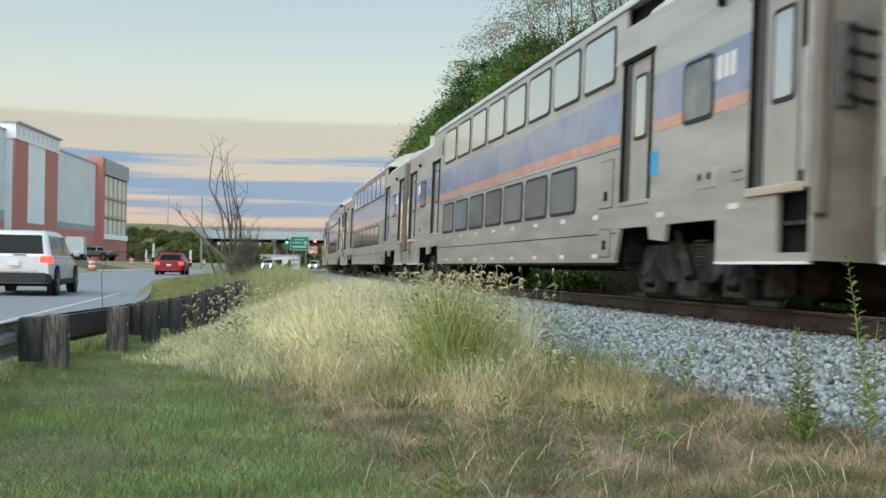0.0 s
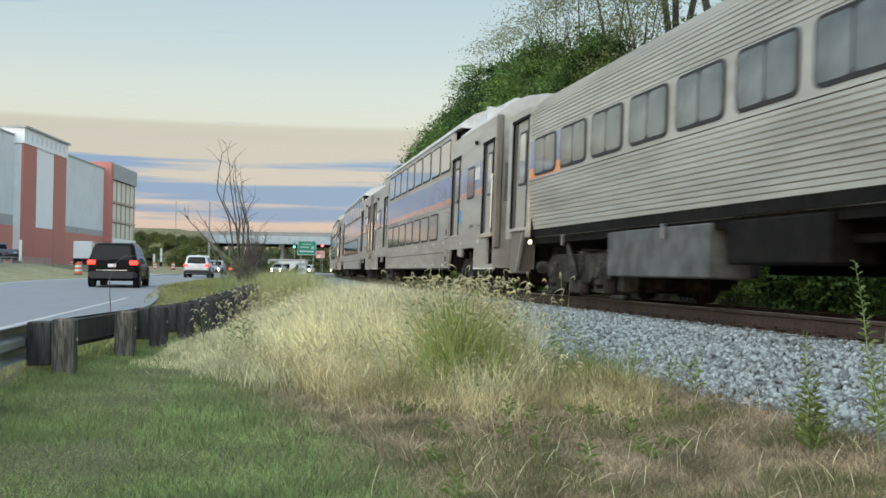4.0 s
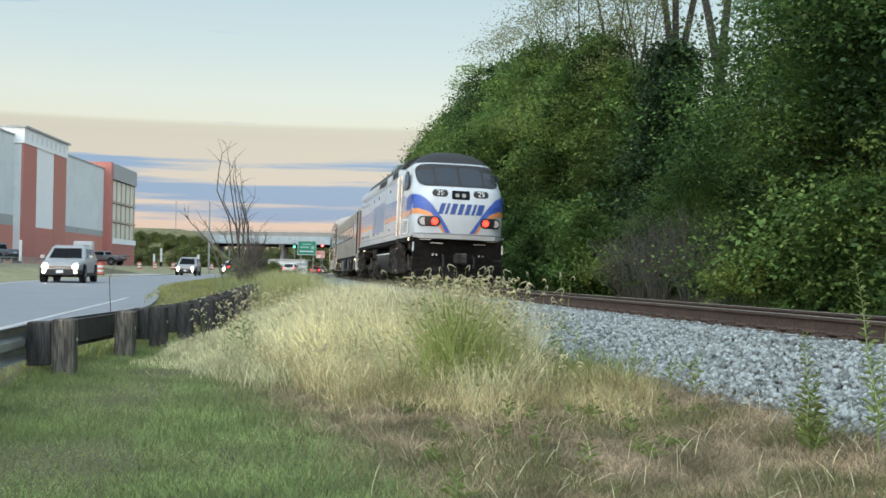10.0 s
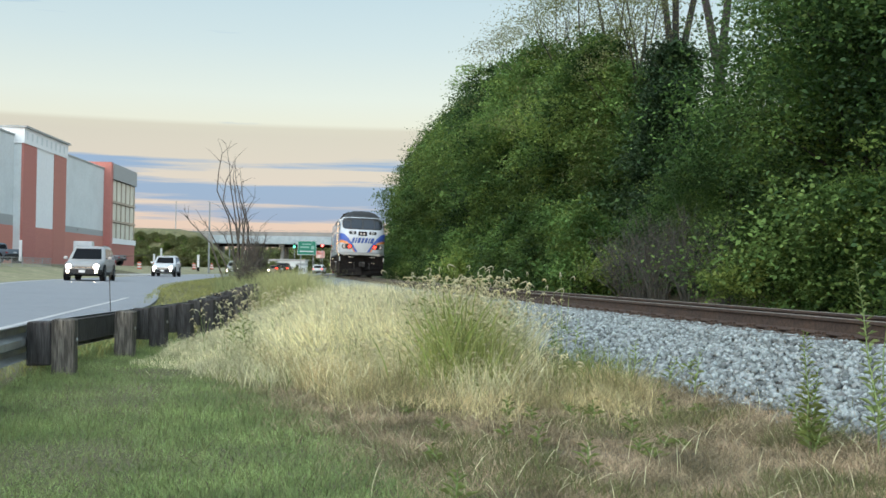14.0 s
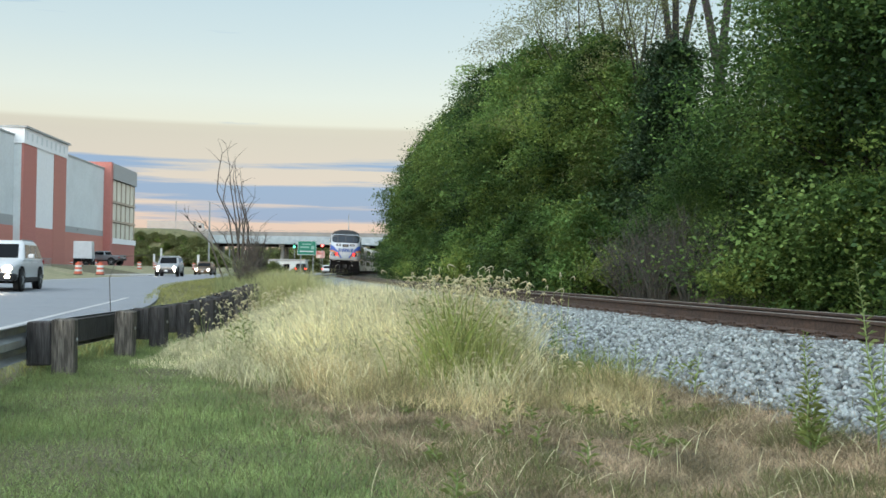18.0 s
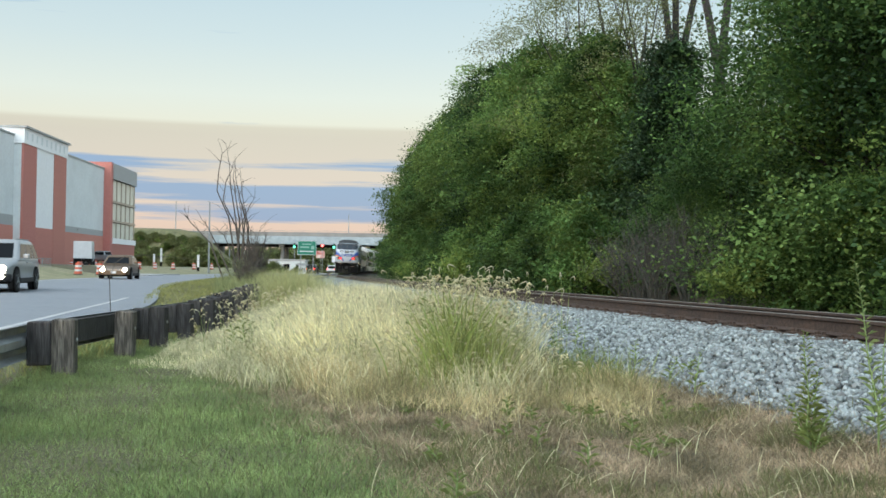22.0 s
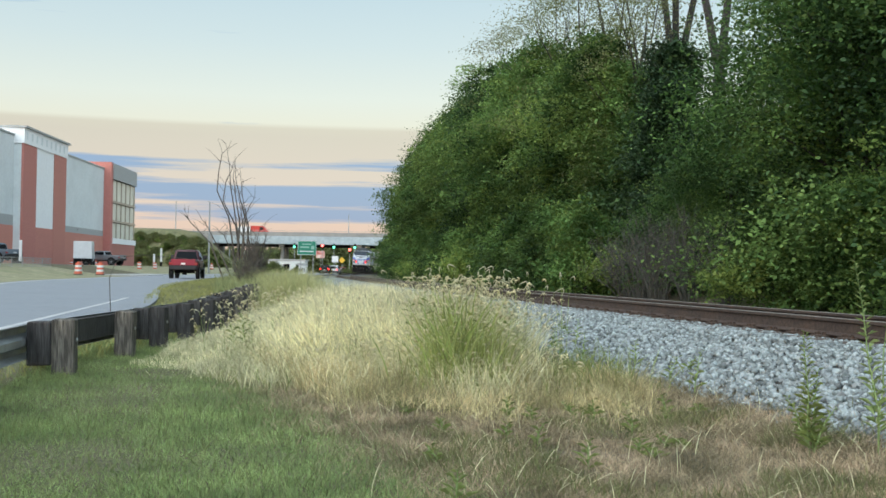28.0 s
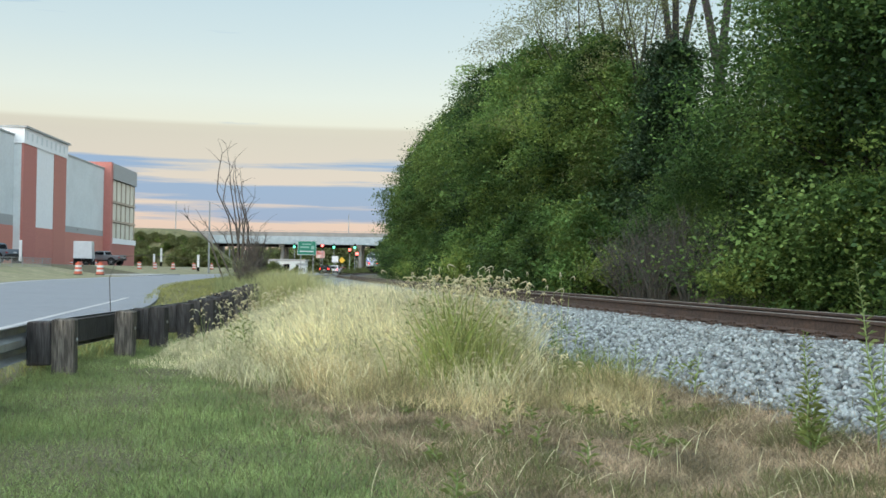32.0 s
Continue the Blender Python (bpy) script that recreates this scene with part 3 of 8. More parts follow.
def build_building():
    d = (FRONT_FAR - FRONT_NEAR).normalized()
    # local x runs along the front, away from the viewer; local -y points at the road
    m = Matrix.Translation(FRONT_NEAR) @ Matrix.Rotation(math.atan2(d.y, d.x), 4, "Z")
    house = thing("storage_building", m, "four-storey storage building of red brick and pale grey panels", "building")

    def B(name, u0, u1, out0, out1, z0, z1, mat, label="", parent=None, c=0.0):
        return part(name, Geo().box(u0, -out1, z0, u1, -out0, z1, c=c), mat, parent or house, label)
    B("core", -60, 44.6, -30, -0.35, -1.5, 14.9, M_PANEL)
    # brick base in courses of panels, grey walls above, dark band between
    B("brick_base", -60, 44.6, -0.35, 0.0, -1.5, 5.2, M_BRICK, "red brick ground storey")
    for a, b, z in ((-60, 4.2, 6.35), (20.8, 44.6, 6.0)):
        B("grey_band", a, b, -0.35, -0.02, 5.2, z, M_PANEL_DARK, "darker grey band")
        n = max(1, int((b - a) / 6.2))
        for i in range(n):
            B("wall_panel", a + (b - a) * i / n, a + (b - a) * (i + 1) / n - 0.03, -0.35, -0.04, z, 15.1, M_PANEL, "pale grey stucco wall")
        B("coping", a, b, -0.5, 0.08, 15.1, 15.3, M_PANEL_DARK)
    # tower
    t = B("tower_wall", 4.2, 20.9, -0.3, 0.75, 1.4, 14.3, M_PANEL)
    for a, b in ((4.2, 8.9), (15.8, 20.9)):
        p = B("brick_pier", a, b, 0.75, 1.0, -1.5, 14.3, M_BRICK, "tall red brick pier")
        for z in np.arange(2.0, 14.2, 0.61):
            B("brick_joint", a, b, 0.99, 1.004, float(z), float(z) + 0.03, M_BRICK, parent=p)
    B("brick_spandrel", 8.9, 15.8, 0.75, 0.96, -1.5, 5.2, M_BRICK)
    B("white_panel", 8.95, 15.75, 0.75, 0.92, 5.2, 14.3, M_PANEL_WHITE, "tall white panel")
    cap = B("tower_cap", 4.0, 21.1, -3.0, 1.1, 14.3, 16.0, M_PANEL_WHITE, "white frieze")
    for i in range(9):
        B("frieze_panel", 4.7 + i * 1.8, 5.2 + i * 1.8, 1.1, 1.13, 14.75, 15.6, M_PANEL, parent=cap)
    B("cornice", 3.8, 21.3, -3.2, 1.4, 16.0, 16.2, M_PANEL_DARK, parent=cap)
    # end bay with galleries
    B("brick_pier", 44.2, 45.6, -12, 1.0, -1.5, 16.2, M_BRICK, "red brick corner pier")
    bay = B("bay_core", 45.6, 60.8, -12, -0.9, -1.5, 13.8, M_PANEL_WHITE)
    B("bay_base", 45.6, 60.8, -0.9, 1.0, -1.5, 4.2, M_BRICK, "red brick base", parent=bay)
    B("bay_sill", 45.5, 61.0, -0.9, 1.15, 4.2, 5.0, M_PANEL_WHITE, "white sill band", parent=bay)
    B("bay_cap", 45.4, 61.1, -12, 1.15, 13.8, 16.1, M_PANEL_DARK, "dark grey parapet", parent=bay)
    tan = surface("tan_frame", (0.42, 0.36, 0.28), 0.7, grain=0.1)
    cream = surface("cream_window_pane", (0.62, 0.61, 0.52), 0.35, grain=0.08, grain_scale=1.0)
    for z0, z1 in ((5.0, 7.4), (7.7, 10.3), (10.6, 13.8)):
        B("gallery_floor", 45.6, 60.8, -0.9, 1.05, z1, z1 + 0.3 if z1 < 13 else z1 + 0.01, tan, "tan gallery edge", parent=bay)
        for i in range(5):
            a = 45.75 + i * 3.02
            w = B("gallery_window", a + 0.22, a + 2.85, 0.7, 0.76, z0 + 0.1, z1 - 0.1, cream, "pale cream window pane", parent=bay)
            B("mullion", a - 0.13, a + 0.13, 0.7, 0.86, z0, z1, tan, parent=bay)
    B("mullion", 60.6, 60.8, 0.7, 0.92, 5.0, 13.8, tan, parent=bay)
    lamp = B("wall_lamp", 30.0, 30.3, 0.0, 0.2, 5.6, 5.8, M_PANEL_DARK)
    return house


build_building()


# ---- highway bridge over road and railway ----
def build_bridge():
    br = thing("highway_bridge", pose(0, 280, fall(270)), "grey concrete and steel highway bridge over the railway", "bridge")

    def B(name, x0, x1, y0, y1, z0, z1, mat, label="", c=0.0, parent=None):
        return part(name, Geo().box(x0, y0, z0, x1, y1, z1, c=c), mat, parent or br, label)
    z = -fall(270)
    B("parapet", -130, 90, -7, -6.7, 8.7 + z, 10.05 + z, M_CONCRETE, "pale concrete parapet")
    B("parapet", -130, 90, 6.7, 7, 8.7 + z, 10.05 + z, M_CONCRETE)
    B("deck", -130, 90, -7.2, 7.2, 8.35 + z, 8.7 + z, M_CONCRETE)
    for i in range(5):
        B("girder", -59, 60, -6.2 + i * 3.0, -5.8 + i * 3.0, 6.95 + z, 8.35 + z, M_GIRDER, "blue-grey steel girder")
    B("fascia_girder", -59, 60, -7.34, -7.21, 7.0 + z, 9.0 + z, M_GIRDER, "blue-grey outer girder")
    for i in range(20):
        B("stiffener", -58 + i * 6.0, -57.9 + i * 6.0, -7.42, -7.341, 7.1 + z, 8.9 + z, M_GIRDER)
    for x in (-41.5, -21.4, -1.0, 20):
        for y in (-4, 0, 4):
            B("pier_column", x - 0.45, x + 0.45, y - 0.45, y + 0.45, 0, 6.3 + z, M_CONCRETE, "round-cornered concrete column", c=0.12)
        B("pier_cap", x - 0.6, x + 0.6, -6.5, 6.5, 6.3 + z, 6.95 + z, M_CONCRETE)
    # near-black beams give the shade below the girders as colour
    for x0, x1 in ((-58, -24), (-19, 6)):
        B("cross_beam", x0, x1, -4.6, -3.4, 6.2 + z, 6.95 + z, M_DARK, "near-black cross beam for the shade under the girders")
    B("abutment", -63, -58.8, -7.5, 7.5, -1, 8.4 + z, M_CONCRETE, "concrete abutment")
    for i in range(30):
        x = -128 + i * 4.0
        B("rail_post", x, x + 0.1, -6.9, -6.8, 10.05 + z, 10.4 + z, M_GALV)
    B("bridge_rail", -130, 90, -6.88, -6.82, 10.36 + z, 10.43 + z, M_GALV)
    return br


build_bridge()


def build_bank(name, pts, label, mat):
    """A grassy bank: rows of (x, y, half width, height)."""
    rings = []
    for x, y, w, h in pts:
        rings.append([(x, y - w, -1.2), (x, y - w * 0.35, h * 0.92), (x, y, h), (x, y + w * 0.35, h * 0.92), (x, y + w, -1.2)])
    solid(name, Geo().loft(rings), mat, label, "embankment", kind="structure", smooth=True)


M_GRASS_FAR = surface("far_grass", (0.10, 0.11, 0.052), 0.9, grain=0.4, grain_scale=1.5, stain=0.6, stain_scale=0.12, stain_color=(0.2, 0.17, 0.09), bump=0.6, bump_scale=4)
build_bank("embankment", [(-150, 266, 20, 10.3), (-100, 266, 20, 10.4), (-80, 266, 20, 10.35), (-66, 266, 20, 10.2), (-61, 266, 19, 9.4), (-56, 266, 16, 5.0), (-51, 266, 12, 0.5)], "grassy highway embankment beside the bridge", M_GRASS_FAR)


M_VERGE_DRY = surface("dry_verge_grass", (0.25, 0.235, 0.145), 0.9, grain=0.4, grain_scale=3, stain=0.8, stain_scale=0.3, stain_color=(0.16, 0.175, 0.085), bump=0.6, bump_scale=6)


def verge(s0, s1, lat0, lat1):
    """Dry grass that lies on the land across the road."""
    lats = [lat0 + (lat1 - lat0) * a / 8 for a in range(9)]
    ss = [s0 + (s1 - s0) * a / 40 for a in range(41)]
    vs = [beside(s, road_lat(b, s) if b > -19 else b, land(b, s) + 0.035) for s in ss for b in lats]
    fs = [(a * 9 + b, a * 9 + b + 1, (a + 1) * 9 + b + 1, (a + 1) * 9 + b) for a in range(40) for b in range(8)]
    solid("grass_verge", Geo().add(vs, fs), M_VERGE_DRY, "dry grass verge across the road", "verge", kind="structure", smooth=True)


verge(-30, 84, -26.9, -17.5)
verge(104, 210, -26.9, -17.5)


# ---- signs, signals, poles, drums, fence ----
def build_guide_sign():
    s = thing("guide_sign", pose(-19.1, 150, -0.3, 0, 0, 6), "green highway guide sign with white border on steel posts", "road sign")
    part("panel", Geo().box(-1.35, -0.04, 3.1, 1.3, 0.04, 5.1, c=0.02), M_GREEN_SIGN, s, "green sign panel")
    for a, b, c, d in ((-1.33, 3.12, 1.28, 3.17), (-1.33, 5.03, 1.28, 5.08), (-1.33, 3.12, -1.28, 5.08), (1.23, 3.12, 1.28, 5.08), (-1.0, 4.1, 0.3, 4.3), (-0.7, 4.55, 0.6, 4.7), (0.55, 3.9, 1.0, 4.4), (-1.0, 3.55, 0.9, 3.68)):
        part("legend_bar", Geo().box(a, -0.052, b, c, -0.041, d), M_WHITE_PLAIN if c - a > 1.5 or d - b > 1 else surface("pale_legend", (0.25, 0.45, 0.38), 0.5), s)
    for x in (-0.9, 0.85):
        part("post", Geo().box(x - 0.06, 0.045, 0, x + 0.06, 0.16, 5.0), M_GALV, s)


build_guide_sign()


def small_sign(name, x, y, z, outline, mat, label):
    s = thing(name, pose(x, y, fall(200) + 0.1), label, "road sign")
    part("plate", Geo().prism(outline, "y", -0.02, 0.02), mat, s, m=pose(0, 0, z))
    part("post", Geo().tube((0, 0.05, 0), (0, 0.05, z), 0.04, n=6), M_GALV, s)


small_sign("warning_sign", -18.9, 200, 2.9, [(-0.62, 0), (0, -0.62), (0.62, 0), (0, 0.62)], M_YELLOW, "yellow diamond warning sign on a post")
small_sign("regulatory_sign", -20.2, 200, 3.1, [(-0.6, -0.6), (0.6, -0.6), (0.6, 0.55), (-0.6, 0.55)], M_WHITE_PLAIN, "white rectangular road sign on a post")
small_sign("shop_sign", -31.0, 270, 4.8, [(-1.1, -0.9), (1.1, -0.9), (1.1, 0.9), (-1.1, 0.9)], surface("red_white_shop_sign", (0.4, 0.1, 0.09), 0.5, stain=0.9, stain_scale=0.9, stain_color=(0.7, 0.66, 0.62)), "red and white roadside sign board")


def signal(x, y, z, lit, label, drop):
    s = thing("traffic_signal", pose(x, y, 0), label, "traffic light", "signals under the bridge")
    part("housing", Geo().box(-0.2, -0.15, z - 0.55, 0.2, 0.15, z + 0.55, c=0.04), M_DARK, s)
    for k in range(3):
        on = (k == 2 and lit == "green") or (k == 0 and lit == "red")
        part("lens", Geo().tube((0, -0.15, z + 0.34 - 0.34 * k), (0, -0.2, z + 0.34 - 0.34 * k), 0.34 if on else 0.13, n=12),
             (M_SIGNAL_GREEN if lit == "green" else M_SIGNAL_RED) if on else M_DARK, s, "lit signal lens" if on else "")
    if drop:
        part("hanger", Geo().tube((0, 0, z + 0.5), (0, 0, z + 1.2), 0.04, n=6), M_GALV, s)
    else:
        part("mast", Geo().tube((0, 0.1, -1), (0, 0.1, z), 0.07, n=8), M_GALV, s)


for x in (-37.6, -27.6, -22.3):
    signal(x, 270, 6.6, "green", "traffic signal showing green before the bridge", False)
signal(-30.3, 268, 6.2, "red", "traffic signal showing red before the bridge", False)
signal(-22.9, 262, 5.2, "red", "traffic signal showing red before the bridge", False)
signal(-19.0, 236, 3.9, "red", "railway signal showing red beside the track", False)


def light_pole(x, y, z0, z1, arm=0.0):
    p = thing("light_pole", pose(x, y, z0), "slender grey street lamp pole by the highway", "street lamp", "street lamps")
    part("shaft", Geo().tube((0, 0, 0), (0, 0, z1 - z0), 0.16, 0.09, n=8), M_GALV, p)
    if arm:
        part("arm", Geo().tube((0, 0, z1 - z0 - 0.1), (arm, 0, z1 - z0), 0.06, n=6), M_GALV, p)
        part("lamp_head", Geo().box(arm - 0.3, -0.12, z1 - z0 - 0.08, arm + 0.4, 0.12, z1 - z0 + 0.05, c=0.03), M_GALV, p)


light_pole(-66.5, 265, 6.5, 17.0)
light_pole(-34.0, 155, 0, 10.4)
light_pole(-60.0, 300, -1.7, 12.0)
light_pole(-24.5, 276, 9.0, 15.0)


def build_drum():
    d = thing("traffic_drum", Matrix(), "orange and white striped construction drum on the verge", "traffic drum", "construction drums")
    r = 0.29
    for i, (z0, z1) in enumerate(((0.06, 0.26), (0.26, 0.42), (0.42, 0.58), (0.58, 0.74), (0.74, 0.9))):
        part("band", Geo().tube((0, 0, z0), (0, 0, z1), r - 0.014 * i, r - 0.014 * (i + 1) + 0.004, n=14), M_ORANGE_DRUM if i % 2 == 0 else M_PANEL, d)
    part("base_ring", Geo().tube((0, 0, 0), (0, 0, 0.07), 0.36, 0.33, n=14), M_TYRE, d, "black rubber base")
    part("handle", Geo().box(-0.1, -0.03, 0.9, 0.1, 0.03, 1.0, c=0.02), M_ORANGE_DRUM, d)
    return d


DRUM = build_drum()
drum_spots = [(-28.0, 82, 0.25), (-26.0, 81, 0.25), (-36.4, 128, 0.5), (-37.5, 139, 0.5), (-37.4, 148, 0.5), (-37.3, 160, 0.5), (-36.8, 170, 0.5), (-44.5, 128, 0.6), (-43, 132, 0.6)]
for i, (x, y, z) in enumerate(drum_spots):
    m = pose(x, y, z, 0, 0, 40 * i)
    if i == 0:
        DRUM.matrix_basis = m
    else:
        copy_thing(DRUM, m)


def build_fence():
    f = thing("chain_link_fence", Matrix(), "low grey chain-link fence round the parking lot", "fence")
    pts = [beside(26 + i * 3.0, -25.2, 0.3) for i in range(20)]
    mesh_mat = surface("thin_wire_mesh", (0.34, 0.35, 0.36), 0.6, 0.4)
    for p, q in zip(pts, pts[1:]):
        part("fence_post", Geo().tube(p, p + Vector((0, 0, 1.25)), 0.035, n=6), M_GALV, f)
        part("top_rail", Geo().tube(p + Vector((0, 0, 1.2)), q + Vector((0, 0, 1.2)), 0.025, n=6), M_GALV, f)
        g = Geo()
        n = 16
        for i in range(n):
            a, b = p.lerp(q, i / n), p.lerp(q, (i + 1) / n)
            g.tube(a + Vector((0, 0, 0.1)), b + Vector((0, 0, 1.18)), 0.006, n=3, caps=False).tube(a + Vector((0, 0, 1.18)), b + Vector((0, 0, 0.1)), 0.006, n=3, caps=False)
        tagged(part("wire_mesh", g, mesh_mat, f), kind="stuff")


build_fence()


def marker_post(x, y, z, h, label):
    p = thing("marker_post", pose(x, y, z), label, "marker post", "white marker posts")
    part("stake", Geo().box(-0.14, -0.05, 0, 0.14, 0.05, h, c=0.03), M_WHITE_PLAIN, p)
    part("dark_foot", Geo().box(-0.145, -0.055, 0, 0.145, 0.055, h * 0.25), M_DARK, p)


marker_post(-39.2, 99, 0.6, 2.6, "white marker post with dark foot by the lot")
marker_post(-29.8, 130, 0.4, 2.0, "white plastic marker post beside the road")
marker_post(-39.6, 150, 0.9, 2.6, "white plastic marker post beside the road")
marker_post(-40.6, 150, 0.9, 1.7, "short white plastic marker post beside the road")


# ---- low clutter under and behind the bridge ----
def far_block(name, x, y, w, d, h, mat, label, category, z=-0.6):
    t = thing(name, pose(x, y, z), label, category)
    part("wall", Geo().box(-w / 2, -d / 2, 0, w / 2, d / 2, h), mat, t)
    part("roof", Geo().box(-w / 2 - 0.3, -d / 2 - 0.3, h, w / 2 + 0.3, d / 2 + 0.3, h + 0.4), M_PANEL_DARK, t)
    for i in range(3):
        x0 = -w / 2 + w * (i + 0.25) / 3
        part("window", Geo().box(x0, -d / 2 - 0.05, h * 0.35, x0 + w / 6, -d / 2 + 0.02, h * 0.75), M_GLASS, t)


far_block("roadside_shed", -38.0, 262, 9, 5, 3.2, M_PANEL, "low pale grey roadside shed under the bridge", "shed")
far_block("far_warehouse", -60, 420, 60, 20, 7.5, M_PANEL_WHITE, "long pale warehouse beyond the bridge", "building")
far_block("far_shop", 8, 400, 40, 20, 7, M_PANEL, "low grey shop building beyond the bridge", "building")
far_block("signal_cabinet", -25.0, 190, 1.2, 0.8, 1.7, M_PANEL_WHITE, "pale grey signal cabinet by the road", "cabinet", z=-0.3)


# ---- the train ----
TRAIN, SPIN = [], []
FRONT = ((0, -74.62), (1, -64.76), (2, -54.91), (3, -45.00), (3.5, -40.06), (4.5, -30.38), (5.5, -20.75), (6, -15.94), (6.5, -11.13), (7, -6.30), (7.5, -1.43), (8, 3.45), (8.5, 8.33), (9, 13.25), (10, 23.01), (11, 32.70), (12, 42.35), (13, 51.83), (14, 61.13), (17, 88.04), (21, 122.99), (25, 157.79), (28.5, 189.60), (32, 223.72))


def front_at(t):
    """The locomotive's front coupler along the track at t seconds, gliding from mark to mark."""
    ts, ps = [a for a, b in FRONT], [b for a, b in FRONT]
    n = len(ts)
    slope = [(ps[min(i + 1, n - 1)] - ps[max(i - 1, 0)]) / (ts[min(i + 1, n - 1)] - ts[max(i - 1, 0)]) for i in range(n)]
    i = max(j for j in range(n - 1) if ts[j] <= max(t, 0.0))
    w = ts[i + 1] - ts[i]
    u = (t - ts[i]) / w
    return (2 * u ** 3 - 3 * u * u + 1) * ps[i] + (u ** 3 - 2 * u * u + u) * w * slope[i] + (-2 * u ** 3 + 3 * u * u) * ps[i + 1] + (u ** 3 - u * u) * w * slope[i + 1]


def train_rows():
    """Half-second rows of the locomotive's front along the track."""
    return [(i * 0.5, front_at(i * 0.5)) for i in range(65)]


# upper and door panes: the mirrored sky is put into a pale colour
M_PANE_HIGH = surface("pane_with_painted_sky", (0.62, 0.64, 0.65), 0.06, 0.8, grain=0.04, grain_scale=2)
# lower panes: darker, with mirrored land mottled into the colour
M_PANE = surface("coated_pane_mirror_mottle", (0.15, 0.16, 0.165), 0.07, 0.6, grain=0.3, grain_scale=1.6, stain=0.6, stain_scale=1.3, stain_color=(0.30, 0.31, 0.31))
M_PANE_WARM = surface("lit_window_pane", (0.17, 0.175, 0.17), 0.08, 0.5, grain=0.3, grain_scale=1.6, emit=((1.0, 0.85, 0.5), 0.012))
M_RECESS = surface("shaded_door_recess", (0.06, 0.058, 0.055), 0.7, grain=0.2)
M_DOOR = surface("stainless_door", (0.44, 0.42, 0.38), 0.5, 0.45, grain=0.08, grain_scale=3)
M_SIGN_BLUE = surface("blue_access_plate", (0.05, 0.32, 0.62), 0.5)
M_SIGN_GREEN = surface("green_access_plate", (0.15, 0.42, 0.25), 0.5)
M_TAB = surface("white_reflective_tab", (0.7, 0.7, 0.68), 0.5)
M_BOX_CREAM = surface("grey_battery_box", (0.10, 0.105, 0.11), 0.7, grain=0.2, grain_scale=4, stain=0.8, stain_scale=3, stain_color=(0.04, 0.038, 0.036))
M_LOGO_SIDE = surface("blue_grey_lettering", (0.22, 0.28, 0.42), 0.5, grain=0.1)
M_LOGO = surface("blue_lettering", (0.03, 0.075, 0.27), 0.45)
M_LEDGE = surface("beige_ledge", (0.46, 0.40, 0.31), 0.6, grain=0.1, stain=0.4, stain_scale=2)
M_END = surface("bare_steel_car_end", (0.20, 0.18, 0.155), 0.6, 0.3, grain=0.12, grain_scale=2, stain=0.4, stain_scale=1.2)


def rounded(u0, v0, u1, v1, r, n=4):
    """The outline of a rounded rectangle."""
    r = min(r, (u1 - u0) / 2.01, (v1 - v0) / 2.01)
    out = []
    for cu, cv, a in ((u1 - r, v0 + r, -90), (u1 - r, v1 - r, 0), (u0 + r, v1 - r, 90), (u0 + r, v0 + r, 180)):
        out += [(cu + r * math.cos(radians(a + 90 * i / n)), cv + r * math.sin(radians(a + 90 * i / n))) for i in range(n + 1)]
    return out


def plate(y0, z0, y1, z1, x, thick, r=0.0):
    """A plate on a car's near side: it stands out from x by thick."""
    g = Geo()
    return g.prism(rounded(y0, z0, y1, z1, r), "x", x - thick, x + 0.01) if r else g.box(x - thick, y0, z0, x + 0.01, y1, z1)


def side_window(car, y0, z0, y1, z1, x, r=0.11, split=False, cache={}, m=None, lit=False, high=False):
    key = (round(y1 - y0, 2), round(z1 - z0, 2), round(x, 2), split, lit, high)
    if key not in cache:
        w, h = y1 - y0, z1 - z0
        gask = plate(-w / 2, 0, w / 2, h, x, 0.014, r).mesh("window_gasket", M_RUBBER)
        if split:
            panes = [plate(-w / 2 + 0.045, 0.045, -0.02, h - 0.045, x, 0.019, r * 0.7).mesh("pane", M_PANE), plate(0.02, 0.045, w / 2 - 0.045, h - 0.045, x, 0.019, r * 0.7).mesh("pane", M_PANE)]
        else:
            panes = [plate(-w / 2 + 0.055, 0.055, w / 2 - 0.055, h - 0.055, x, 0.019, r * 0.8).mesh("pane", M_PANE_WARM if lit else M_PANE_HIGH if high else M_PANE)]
        cache[key] = gask, panes
    gask, panes = cache[key]
    base = pose(0, (y0 + y1) / 2, z0)
    o = part("window", gask, M_RUBBER, car, m=m @ base if m is not None else base)
    for p in panes:
        part("pane", p, M_PANE, o, "pale reflecting pane")


def wheelset(r, n=20):
    g = Geo().tube((-0.9, 0, 0), (0.9, 0, 0), 0.085)
    for s in (-1, 1):
        g.tube((s * 0.70, 0, 0), (s * 0.83, 0, 0), r, n=n).tube((s * 0.67, 0, 0), (s * 0.70, 0, 0), r + 0.028, n=n)
        g.tube((s * 0.83, 0, 0), (s * 0.845, 0, 0), r * 0.86, r * 0.8, n=n)
        g.tube((s * 0.845, 0, 0), (s * 0.95, 0, 0), 0.17, 0.14, n=8)
        for k in range(4):
            a = k * math.pi / 2
            g.box(s * 0.846 - 0.006, math.cos(a) * r * 0.5 - 0.05, math.sin(a) * r * 0.5 - 0.05, s * 0.846 + 0.006, math.cos(a) * r * 0.5 + 0.05, math.sin(a) * r * 0.5 + 0.05)
    return g.mesh("wheelset", M_TRUCK, smooth=True)


WHEEL_CAR, WHEEL_LOCO = wheelset(0.43), wheelset(0.508)


